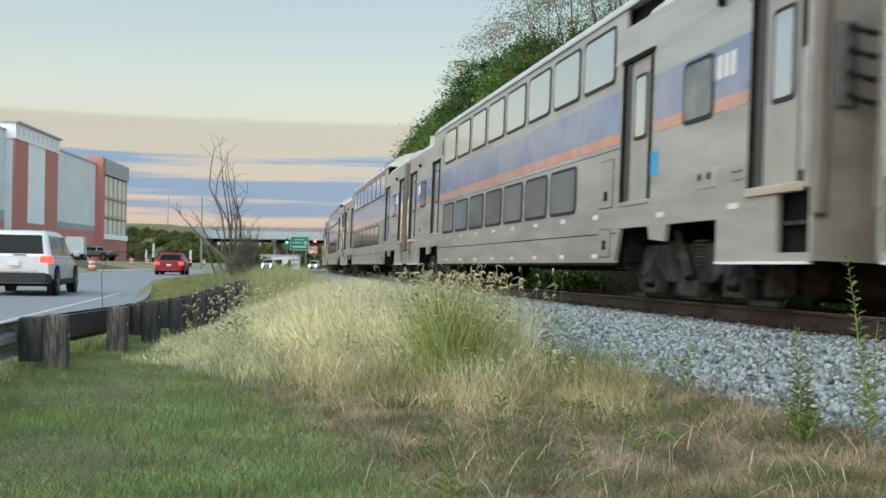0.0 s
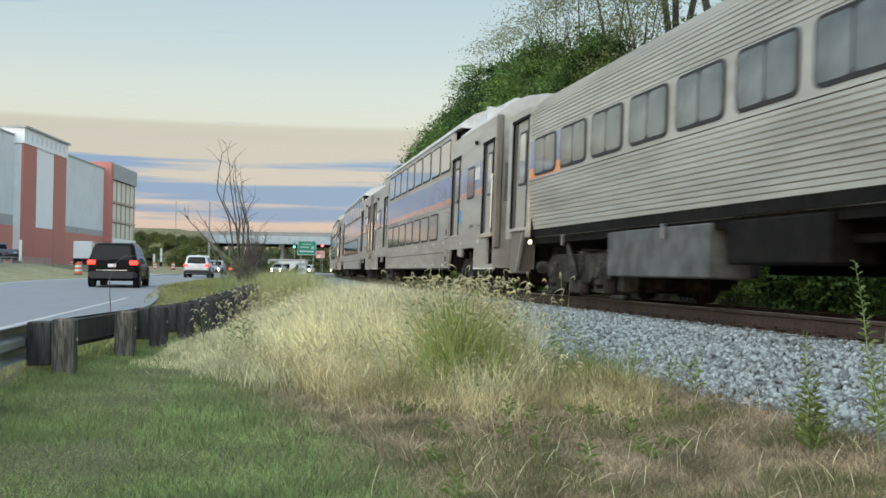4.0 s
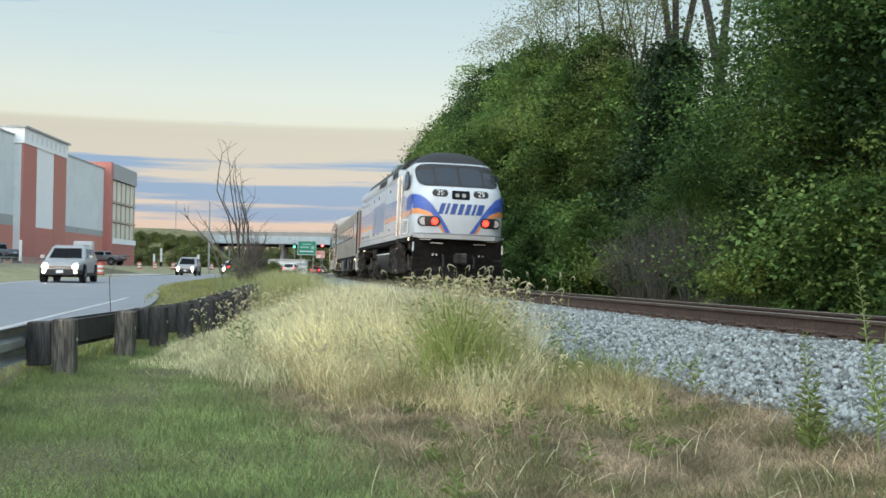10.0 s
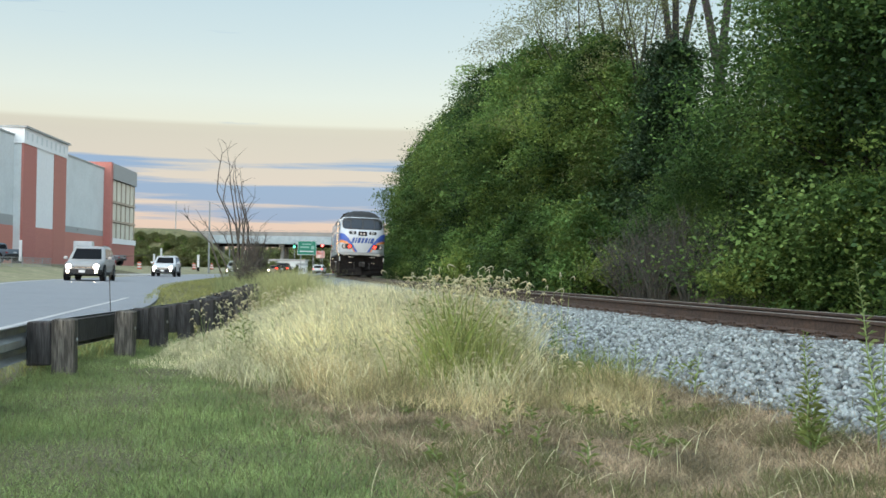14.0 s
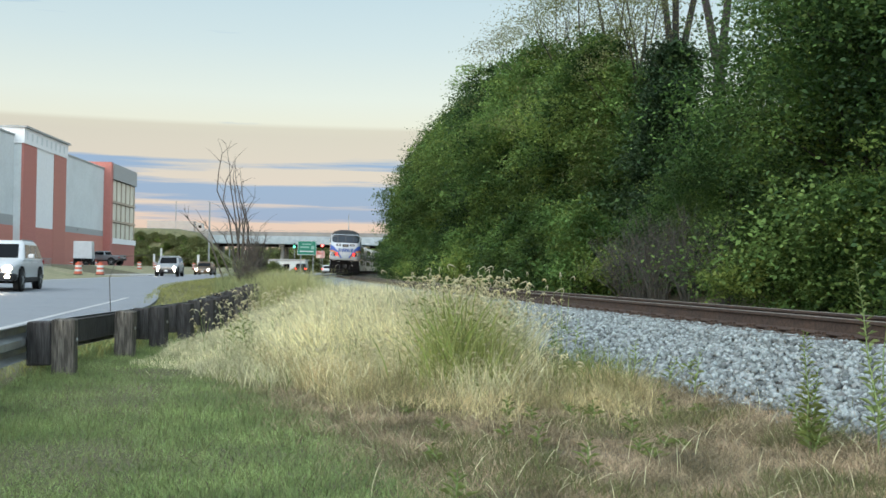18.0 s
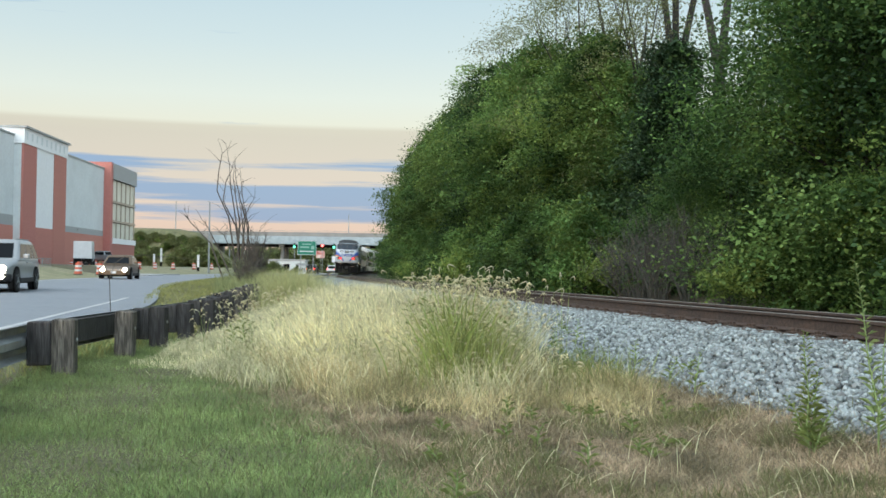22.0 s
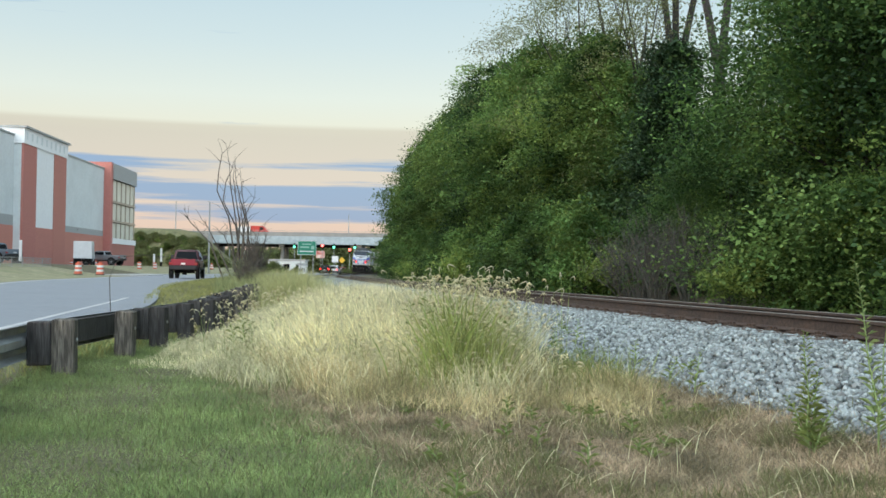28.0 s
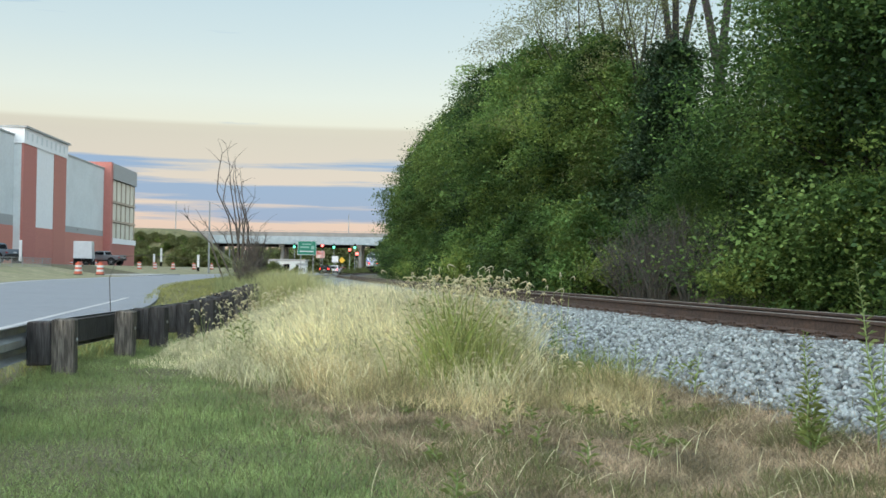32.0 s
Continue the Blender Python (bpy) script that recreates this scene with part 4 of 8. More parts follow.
def frame_meshes(base, r, heavy):
    """The pieces of one bogie: side frames, boxes, springs, brakes."""
    h = base / 2
    side = Geo()
    for s in (-1, 1):
        x0, x1 = (0.93, 1.1) if s > 0 else (-1.1, -0.93)
        side.prism([(-h - 0.55, r + 0.12), (-h - 0.2, r + 0.34), (h + 0.2, r + 0.34), (h + 0.55, r + 0.12), (h + 0.45, r - 0.1), (h - 0.25, r + 0.02), (h - 0.6, r - 0.16), (-h + 0.6, r - 0.16), (-h + 0.25, r + 0.02), (-h - 0.45, r - 0.1)], "x", x0, x1)
        side.box(x0 - 0.05 * (s < 0), -0.3, r - 0.36, x1 + 0.05 * (s > 0), 0.3, r - 0.12, c=0.03)
    side.box(-1.0, -0.28, r - 0.05, 1.0, 0.28, r + 0.4, c=0.04)
    box = Geo().box(-0.13, -0.17, r - 0.2, 0.13, 0.17, r + 0.2, c=0.03).tube((-0.13, 0, r), (-0.17, 0, r), 0.11, 0.09, n=12)
    # added dark block: closes the bright view under the cars
    motor = Geo().box(-0.62, -h - 0.55, r - 0.28, 0.62, h + 0.55, r + 0.3, c=0.06).box(-0.66, -0.4, r - 0.3, 0.66, 0.4, r + 0.34, c=0.05)
    pedestal = Geo().box(-1.12, -0.27, r - 0.26, -0.95, -0.19, r + 0.1).box(-1.12, 0.19, r - 0.26, -0.95, 0.27, r + 0.1).box(-1.12, -0.27, r - 0.32, -0.95, 0.27, r - 0.26)
    spring = Geo()
    for k in range(7):
        spring.tube((-1.08, 0, r + 0.05 + k * 0.05), (-1.08, 0, r + 0.075 + k * 0.05), 0.1, n=10)
    damper = Geo().tube((-1.2, -0.25, r - 0.1), (-1.2, 0.2, r + 0.5), 0.05, n=8).tube((-1.2, -0.25, r - 0.1), (-1.2, -0.02, r + 0.2), 0.075, n=8)
    brake = Geo().box(-1.0, -0.1, r - 0.3, -0.7, 0.1, r + 0.15, c=0.03).box(-1.05, -0.28, r - 0.42, -0.95, 0.28, r - 0.34, c=0.02).tube((-1.15, -0.1, r + 0.1), (-1.15, 0.15, r + 0.1), 0.12, n=10)
    return {k: g.mesh(k, M_TRUCK) for k, g in (("side_frame", side), ("axle_box", box), ("motor", motor), ("pedestal", pedestal), ("spring", spring), ("damper", damper), ("brake_rigging", brake))}


BOGIE_CAR, BOGIE_LOCO = frame_meshes(2.6, 0.43, False), frame_meshes(2.74, 0.508, True)


def bogie(car, y, base, meshes, wheel, r, turns):
    b = part("bogie", meshes["side_frame"], M_TRUCK, car, "dusty dark steel bogie", m=pose(0, y, 0))
    for s in (-1, 1):
        w = part("wheelset", wheel, M_TRUCK, b, "worn steel wheels on an axle", m=pose(0, s * base / 2, r))
        if turns:
            SPIN.append((w, s * base / 2, r))
        part("axle_box", meshes["axle_box"], M_TRUCK, b, m=pose(-1.03, s * base / 2, 0))
        part("axle_box", meshes["axle_box"], M_TRUCK, b, m=pose(1.03, s * base / 2, 0, 0, 0, 180))
        part("pedestal", meshes["pedestal"], M_TRUCK, b, m=pose(0, s * base / 2, 0))
        part("spring", meshes["spring"], M_TRUCK, b, m=pose(0, s * 0.36, 0))
        part("brake_rigging", meshes["brake_rigging"], M_TRUCK, b, m=pose(0, s * (base / 2 + 0.62), 0))
    part("damper", meshes["damper"], M_TRUCK, b)
    part("motor", meshes["motor"], M_TRUCK, b, "dark block that fills the gap between the wheels")


def side_wall(car, x, spans, m, mat, thick=0.06):
    """Wall pieces (y0, z0, y1, z1) of one side."""
    for y0, z0, y1, z1 in spans:
        part("side_panel", Geo().box(x, y0, z0, x + thick, y1, z1), mat, car, m=m)


def car_door(car, x, y0, y1, z0, z1, m):
    d = part("door", Geo().box(x + 0.035, y0, z0, x + 0.09, y1, z1), M_DOOR, car, "stainless sliding door set back in its frame", m=m)
    w = (y1 - y0)
    # dark sheet laid on the door: the recess's shade as colour
    part("door_shade", Geo().box(x + 0.02, y0 + w * 0.8, z0 + 0.02, x + 0.034, y1, z1), M_RECESS, d)
    part("door_window", plate(y0 + w * 0.2, z0 + 0.85, y0 + w * 0.66, z1 - 0.22, x + 0.035, 0.012, 0.06), M_RUBBER, d)
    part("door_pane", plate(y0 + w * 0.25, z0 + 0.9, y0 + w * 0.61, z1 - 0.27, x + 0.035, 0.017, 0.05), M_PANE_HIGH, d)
    f = Geo().box(x - 0.015, y0 - 0.05, z0, x + 0.05, y0 + 0.03, z1 + 0.05).box(x - 0.015, y1 - 0.03, z0, x + 0.05, y1 + 0.05, z1 + 0.05).box(x - 0.02, y0 - 0.1, z1, x + 0.05, y1 + 0.1, z1 + 0.06)
    part("door_frame", f, M_DARK, d, "dark door surround")
    part("door_sill", Geo().box(x - 0.02, y0 - 0.03, z0 - 0.06, x + 0.1, y1 + 0.03, z0, c=0.008), M_STEEL, d)


def build_bilevel():
    car = thing("bilevel_coach", Matrix(), "dusty stainless bilevel passenger coach with blue and salmon stripe", "train car", "bilevel coaches of the train")
    E, X = 12.95, -1.5
    end = E - 0.55
    # core: floor, roof and inner body
    roof = [(-1.5, 4.19), (-1.47, 4.27), (-1.36, 4.40), (-1.15, 4.55), (-0.8, 4.70), (-0.4, 4.80), (0, 4.83)]
    roof += [(-x, z) for x, z in reversed(roof[:-1])]
    part("roof", Geo().prism(roof, "y", -8.0, 8.2), M_STEEL_ROOF, car, "pale rounded roof", smooth=True)
    low = [(-1.5, 3.88), (-1.44, 3.98), (-1.2, 4.18), (-0.85, 4.36), (-0.4, 4.45), (0, 4.47)]
    low += [(-x, z) for x, z in reversed(low[:-1])]
    for a, b in ((-end, -8.0), (8.2, end)):
        part("end_roof", Geo().prism(low, "y", a, b), M_STEEL_ROOF, car, "lower roof over the entrance", smooth=True)
    for s in (-1, 1):
        part("roof_hatch", Geo().loft([[(x, s * 8.35, z) for x, z in ((-1.15, 4.2), (-1.0, 4.5), (1.0, 4.5), (1.15, 4.2))], [(x * 0.92, s * 11.6, z - 0.02) for x, z in ((-1.15, 4.2), (-1.0, 4.46), (1.0, 4.46), (1.15, 4.2))]]), M_STEEL_ROOF, car, "raised equipment cover on the roof")
        part("rib", Geo().box(-1.28, s * 10.2 - 0.03, 4.1, 1.28, s * 10.2 + 0.03, 4.42), M_STEEL_ROOF, car)
    # near-black core puts shade into the door wells and wheel cut-outs
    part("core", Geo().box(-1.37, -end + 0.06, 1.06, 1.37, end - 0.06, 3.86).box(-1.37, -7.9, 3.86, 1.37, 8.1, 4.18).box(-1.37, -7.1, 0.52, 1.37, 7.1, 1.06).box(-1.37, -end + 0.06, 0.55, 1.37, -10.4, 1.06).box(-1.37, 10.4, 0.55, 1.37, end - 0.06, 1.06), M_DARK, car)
    for k, m in enumerate((Matrix(), pose(0, 0, 0, 0, 0, 180))):
        top, low_top = 4.19, 3.89
        spans = []
        for s in (-1, 1):
            def sp(a, z0, b, z1):
                lo, hi = sorted((s * (E - a), s * (E - b)))
                return lo, z0, hi, z1
            spans += [sp(0.55, 1.24, 0.77, low_top), sp(1.22, 0.51, 1.81, 1.24), sp(0.55, 0.51, 1.22, 0.6), sp(0.77, 3.36, 1.81, low_top),
                      sp(1.81, 0.51, 2.62, low_top), sp(2.62, 1.0, 4.73, low_top), sp(4.73, 1.0, 5.76, 1.31), sp(4.73, 3.36, 5.76, top if s > 0 else low_top)]
        spans += [(-E + 5.76, 1.0, E - 5.76, top), (-E + 5.95, 0.51, E - 5.95, 1.0)]
        side_wall(car, X, spans, m, M_STEEL)
        for s in (-1, 1):
            a, b = sorted((s * (E - 1.81), s * (E - 0.77)))
            car_door(car, X, a, b, 1.3, 3.36, m)
            part("sill_ledge", Geo().box(X - 0.05, min(s * (E - 1.86), s * (E - 0.72)), 1.2, X + 0.03, max(s * (E - 1.86), s * (E - 0.72)), 1.29, c=0.01), M_LEDGE, car, "beige worn sill ledge", m=m)
            part("step_plate", Geo().box(X + 0.04, min(s * (E - 1.2), s * (E - 0.57)), 0.88, X + 0.2, max(s * (E - 1.2), s * (E - 0.57)), 0.92), M_TRUCK, car, m=m)
            a, b = sorted((s * (E - 5.76), s * (E - 4.73)))
            car_door(car, X, a, b, 1.37, 3.36, m)
            a, b = sorted((s * (E - 3.65), s * (E - 2.77)))
            side_window(car, a, 2.2, b, 2.98, X, m=m)
            part("wheel_guard", Geo().prism([(s * (E - 4.12), 0.78), (s * (E - 4.62), 0.82), (s * (E - 4.7), 1.01), (s * (E - 4.05), 1.01)], "x", X - 0.01, X + 0.05), M_STEEL, car, m=m)
            part("slanted_skirt", Geo().prism([(s * (E - 5.75), 0.99), (s * (E - 5.96), 0.99), (s * (E - 5.96), 0.52)], "x", X, X + 0.055), M_STEEL, car, m=m)
            # stripe at the car's ends, with the number on it as bars
            a, b = sorted((s * (E - 4.62), s * (E - 1.9)))
            part("blue_stripe", plate(a, 2.40, b, 3.02, X, 0.004), M_BLUE_SIDE, car, m=m)
            part("salmon_stripe", plate(a, 2.24, b, 2.397, X, 0.004), M_SALMON, car, m=m)
            for i in range(4):
                q = s * (E - 2.55) + (i - 1.5) * 0.17
                part("number_bar", plate(q - 0.055, 2.62, q + 0.055, 2.9, X, 0.008, 0.03), M_TAB, car, m=m)
            for q, z0, z1, w in ((2.95, 1.38, 1.62, 0.52), (2.1, 1.42, 1.56, 0.3)):
                h = part("hatch", plate(s * (E - q) - w / 2, z0, s * (E - q) + w / 2, z1, X, 0.014, 0.02), M_STEEL, car, m=m)
                for d in (-0.25, 0.25):
                    part("latch", plate(s * (E - q) + d * w - 0.035, z0 + 0.1, s * (E - q) + d * w + 0.035, z1 - 0.06, X, 0.02), M_DARK, h)
            part("horn", Geo().tube((X - 0.06, s * (E - 2.6), 3.5), (X + 0.02, s * (E - 2.6), 3.52), 0.05, n=8), M_DARK, car, m=m)
            part("vent", plate(s * (E - 6.2) - 0.16, 3.4, s * (E - 6.2) + 0.16, 3.98, X, 0.012), M_STEEL, car, m=m)
            part("vent_slot", plate(s * (E - 6.2) - 0.05, 3.46, s * (E - 6.2) + 0.05, 3.92, X, 0.018), M_DARK, car, m=m)
            for q in (2.2, 4.3):
                part("reflector", plate(s * (E - q) - 0.12, 1.1, s * (E - q) + 0.12, 1.165, X, 0.006), M_TAB, car, m=m)
            part("grab_rail", Geo().tube((X - 0.05, s * (E - 0.66), 1.4), (X - 0.05, s * (E - 0.66), 2.6), 0.018, n=6), M_CHROME, car, m=m)
        q = -E + 4.55
        part("access_sign", plate(q - 0.14, 1.66, q + 0.14, 1.98, X, 0.005), M_SIGN_BLUE, car, "small blue access sign", m=m)
        q = E - 4.55
        part("access_sign", plate(q - 0.12, 1.66, q + 0.12, 1.94, X, 0.005), M_SIGN_GREEN, car, "small green access sign", m=m)
        # windows: eight above, seven below
        for i in range(8):
            y1 = E - 6.5 - 1.682 * i
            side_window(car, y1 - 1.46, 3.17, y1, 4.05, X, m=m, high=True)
            if i < 7:
                side_window(car, y1 - 1.46, 1.31, y1, 2.10, X, m=m, lit=i > 3)
            part("reflector", plate(y1 - 0.9, 1.17, y1 - 0.66, 1.24, X, 0.006), M_TAB, car, m=m)
            part("reflector", plate(y1 - 0.9, 0.575, y1 - 0.66, 0.64, X, 0.006), M_TAB, car, m=m)
        part("blue_stripe", plate(-7.05, 2.40, 7.05, 3.02, X, 0.004), M_BLUE_SIDE, car, "blue stripe greyed by painted-in sheen", m=m)
        part("salmon_stripe", plate(-7.05, 2.24, 7.05, 2.397, X, 0.004), M_SALMON, car, "salmon red stripe", m=m)
        part("seam", plate(-7.05, 0.93, 7.05, 0.945, X, 0.005), M_DARK, car, m=m)
        part("seam", plate(-7.05, 2.165, 7.05, 2.175, X, 0.004), M_DARK, car, m=m)
        part("drip_rail", Geo().box(X - 0.03, -7.9, 4.17, X + 0.02, 8.1, 4.2), M_STEEL_ROOF, car, m=m)
        for z0, z1, w in ((1.33, 2.03, 0.56), (0.6, 1.0, 0.48)):
            q = -E + 6.4
            p = part("service_panel", plate(q - w / 2, z0, q + w / 2, z1, X, 0.014, 0.03), M_STEEL, car, m=m)
            part("panel_seam", plate(q - w / 2 - 0.014, z0 - 0.014, q + w / 2 + 0.014, z1 + 0.014, X, 0.007, 0.03), M_RECESS, p)
            part("panel_latch", plate(q - 0.08, z0 + 0.1, q + 0.06, z0 + 0.24, X, 0.02), M_DARK, p)
        part("sill_edge", Geo().box(X - 0.01, -E + 0.6, 0.485, X + 0.07, -E + 2.6, 0.512).box(X - 0.01, E - 2.6, 0.485, X + 0.07, E - 0.6, 0.512), M_PANEL_WHITE, car, "pale worn sill", m=m)
        part("side_sill", Geo().box(X + 0.005, -7.0, 0.47, X + 0.08, 7.0, 0.512), M_DARK, car, m=m)
    for s in (-1, 1):
        e = part("end_wall", Geo().box(-1.5, s * end - 0.03, 0.52, -0.55, s * end + 0.03, 3.95).box(0.55, s * end - 0.03, 0.52, 1.5, s * end + 0.03, 3.95).box(-0.55, s * end - 0.03, 3.2, 0.55, s * end + 0.03, 4.3), M_STEEL, car, "corrugated car end")
        part("gangway", Geo().box(-0.6, min(s * end, s * (E - 0.12)), 1.2, 0.6, max(s * end, s * (E - 0.12)), 3.3, c=0.08), M_RUBBER, e, "black rubber gangway bellows")
        cab = Geo()
        for i in range(4):
            z = 2.15 + 0.22 * i
            cab = Geo().path([(-1.2, s * (end + 0.04), z), (-1.15, s * (E - 0.25), z - 0.12), (-0.9, s * (E - 0.05), z - 0.2)], [0.03, 0.03, 0.03], 6)
            part("jumper_cable", cab, M_DARK, e, "dark jumper cable")
        part("jumper_box", Geo().box(-1.3, min(s * end, s * (end + 0.09)), 2.0, -1.1, max(s * end, s * (end + 0.09)), 2.85, c=0.02), M_BOX_CREAM, e, "dark cable sockets")
        part("corner_post", Geo().box(-1.52, min(s * end, s * (end + 0.1)), 0.95, -1.36, max(s * end, s * (end + 0.1)), 3.9, c=0.03), M_END, e)
        part("coupler", Geo().box(-0.16, min(s * end, s * (E - 0.02)), 0.72, 0.16, max(s * end, s * (E - 0.02)), 1.02, c=0.04), M_DARK, e)
    for y in (-8.75, 8.75):
        bogie(car, y, 2.6, BOGIE_CAR, WHEEL_CAR, 0.43, False)
    return car


def build_coach():
    car = thing("single_level_coach", Matrix(), "fluted stainless single-level passenger coach with lit steps", "train car")
    E, X = 12.95, -1.5
    end = E - 0.6
    outline = [(-1.36, 1.08), (-1.44, 1.45), (-1.5, 1.95)]

    def fluted(z0, z1, n, inset=lambda z: 0.0):
        pts = []
        for i in range(n):
            a, b = z0 + (z1 - z0) * i / n, z0 + (z1 - z0) * (i + 1) / n
            h = b - a
            pts += [(inset(a), a), (inset(a) - 0.02, a + h * 0.16), (inset(a) - 0.02, a + h * 0.72), (inset(b), a + h * 0.88)]
        return pts

    def lower(z):
        return X + 0.02 + max(0.0, (1.95 - z) / 0.85) ** 1.6 * 0.16

    def upper(z):
        t = max(0.0, (z - 3.35) / 0.6)
        return X + 0.02 + 0.55 * t ** 2.2
    near, far = -E + 2.25, E - 2.25
    for m in (Matrix(), pose(0, 0, 0, 0, 0, 180)):
        for nm, pts in (("lower_fluting", fluted(1.1, 2.18, 15, lower)), ("upper_fluting", fluted(3.0, 3.8, 12, upper))):
            part(nm, Geo().prism(pts + [(-0.9, pts[-1][1]), (-0.9, pts[0][1])], "y", near, far), M_STEEL, car, "fluted stainless side", m=m)
        part("window_band", Geo().box(X + 0.004, near, 2.18, X + 0.06, far, 3.0), M_STEEL, car, m=m)
        for a, b in ((near, near + 2.72), (far - 2.0, far)):
            part("blue_stripe", plate(a, 2.42, b, 2.96, X, 0.0), M_BLUE_SIDE, car, m=m)
            part("orange_stripe", plate(a, 2.22, b, 2.417, X, 0.0), M_ORANGE, car, m=m)
        for i in range(11):
            y0 = -E + 5.06 + 1.685 * i
            side_window(car, y0, 2.25, y0 + 1.4, 2.97, X, r=0.13, split=True, m=m)
        for s in (-1, 1):
            a, b = sorted((s * (E - 2.12), s * (E - 0.95)))
            car_door(car, X, a, b, 1.3, 3.46, m)
            for lo, hi in ((0.6, 0.95), (2.12, 2.26)):
                c, d = sorted((s * (E - lo), s * (E - hi)))
                part("side_panel", Geo().box(X - 0.01, c, 1.1, X + 0.06, d, 3.55), M_STEEL, car, m=m)
            c, d = sorted((s * (E - 0.6), s * (E - 2.26)))
            part("door_header", Geo().box(X - 0.005, c, 3.52, X + 0.06, d, 3.66), M_STEEL, car, m=m)
            st = part("step_well", Geo().prism([(s * (E - 0.85), 0.42), (s * (E - 1.5), 0.42), (s * (E - 1.95), 1.28), (s * (E - 0.8), 1.28)], "x", X + 0.03, X + 0.3), M_END, car, "grey steel entrance steps", m=m)
            part("step_edge", Geo().box(X, min(s * (E - 0.85), s * (E - 1.55)), 0.4, X + 0.3, max(s * (E - 0.85), s * (E - 1.55)), 0.43), M_CHROME, st)
            part("step_side", Geo().prism([(s * (E - 1.5), 0.43), (s * (E - 1.56), 0.43), (s * (E - 2.0), 1.2), (s * (E - 1.94), 1.2)], "x", X - 0.02, X + 0.04), M_STEEL, st)
            part("step_lamp", Geo().tube((X + 0.02, s * (E - 2.5), 1.0), (X - 0.03, s * (E - 2.5), 1.0), 0.042, n=10), M_LAMP, car, "lit white lamp", m=m)
        for q, w, z0, mat in ((4.6, 3.6, 0.38, M_BOX_CREAM), (-1.5, 0.9, 0.5, M_BOX_CREAM), (1.2, 2.2, 0.55, M_DARK), (-4.2, 2.4, 0.5, M_DARK), (-7.0, 0.5, 0.45, M_BOX_CREAM)):
            part("equipment_box", Geo().box(X + 0.12, q - w / 2, z0, X + 0.7, q + w / 2, 1.06, c=0.02), mat, car, "stained underfloor box", m=m)
        for q in (-8.2, -5.6, 4.1, 8.6):
            part("hanger", Geo().box(X + 0.05, q - 0.03, 0.9, X + 0.1, q + 0.03, 1.1), M_CHROME, car, m=m)
    arc = [(-0.98, 3.78), (-0.75, 3.87), (-0.4, 3.94), (0, 3.97), (0.4, 3.94), (0.75, 3.87), (0.98, 3.78)]
    part("roof", Geo().prism(arc + [(0.9, 3.6), (-0.9, 3.6)], "y", near - 0.02, far + 0.02), M_STEEL_ROOF, car, "low curved roof", smooth=True)
    for s in (-1, 1):
        full = [(-1.5, 3.5), (-1.38, 3.66), (-1.1, 3.80), (-0.75, 3.89), (-0.4, 3.95), (0, 3.98)]
        full += [(-x, z) for x, z in reversed(full[:-1])]
        c, d = sorted((s * end, s * (E - 2.27)))
        part("end_roof", Geo().prism(full, "y", c, d), M_STEEL_ROOF, car, smooth=True)
        e = part("end_wall", Geo().prism([(-1.49, 1.12), (-1.49, 3.5), (-1.1, 3.78), (0, 3.96), (1.1, 3.78), (1.49, 3.5), (1.49, 1.12)], "y", s * end - 0.04, s * end + 0.04), M_END, car, "brown-grey bare steel car end")
        part("marker_lamp", Geo().tube((-0.95, s * end, 3.55), (-0.95, s * (end + 0.1), 3.55), 0.1, n=12), surface("dull_red_lens", (0.3, 0.05, 0.05), 0.3), e, "unlit red marker lamp")
        part("gangway", Geo().box(-0.55, min(s * end, s * (E - 0.15)), 1.2, 0.55, max(s * end, s * (E - 0.15)), 3.3, c=0.08), M_RUBBER, e)
        part("coupler", Geo().box(-0.16, min(s * end, s * (E - 0.02)), 0.72, 0.16, max(s * end, s * (E - 0.02)), 1.02, c=0.04), M_DARK, e)
    part("underframe", Geo().box(-1.3, -end, 0.98, 1.3, end, 1.11), M_DARK, car)
    part("core", Geo().box(-1.37, -end + 0.05, 1.11, 1.37, end - 0.05, 3.45), M_DARK, car)
    part("piping", Geo().tube((-1.1, -7, 0.8), (-1.1, 7, 0.8), 0.05, n=6), M_DARK, car)
    for y in (-8.75, 8.75):
        bogie(car, y, 2.6, BOGIE_CAR, WHEEL_CAR, 0.43, True)
    return car


# ---- the locomotive: its nose looks back along the track; v is metres behind its front coupler ----
NOSE = ((1.60, 0.62, 1.52), (1.70, 0.45, 1.55), (2.1, 0.40, 1.55), (2.65, 0.44, 1.55), (3.12, 0.57, 1.53), (3.25, 0.68, 1.51), (3.65, 1.10, 1.46), (4.0, 1.52, 1.38), (4.15, 1.74, 1.31), (4.38, 2.15, 1.12), (4.55, 2.6, 0.86), (4.66, 3.1, 0.6))


def nose_at(z):
    for (a, f0, w0), (b, f1, w1) in zip(NOSE, NOSE[1:]):
        if z <= b:
            t = max(0.0, (z - a) / (b - a))
            return f0 + (f1 - f0) * t, w0 + (w1 - w0) * t
    return NOSE[-1][1:]


def nose_y(x, z, bulge=0.16):
    """Metres behind the coupler of the nose's skin at x, z."""
    f, w = nose_at(z)
    r = min(0.66, w * 0.5)
    u = min(max(abs(x) - (w - r), 0.0) / r, 0.9999)
    return f + bulge * (x / w) ** 2 + r * (1 - math.sqrt(1 - u * u))


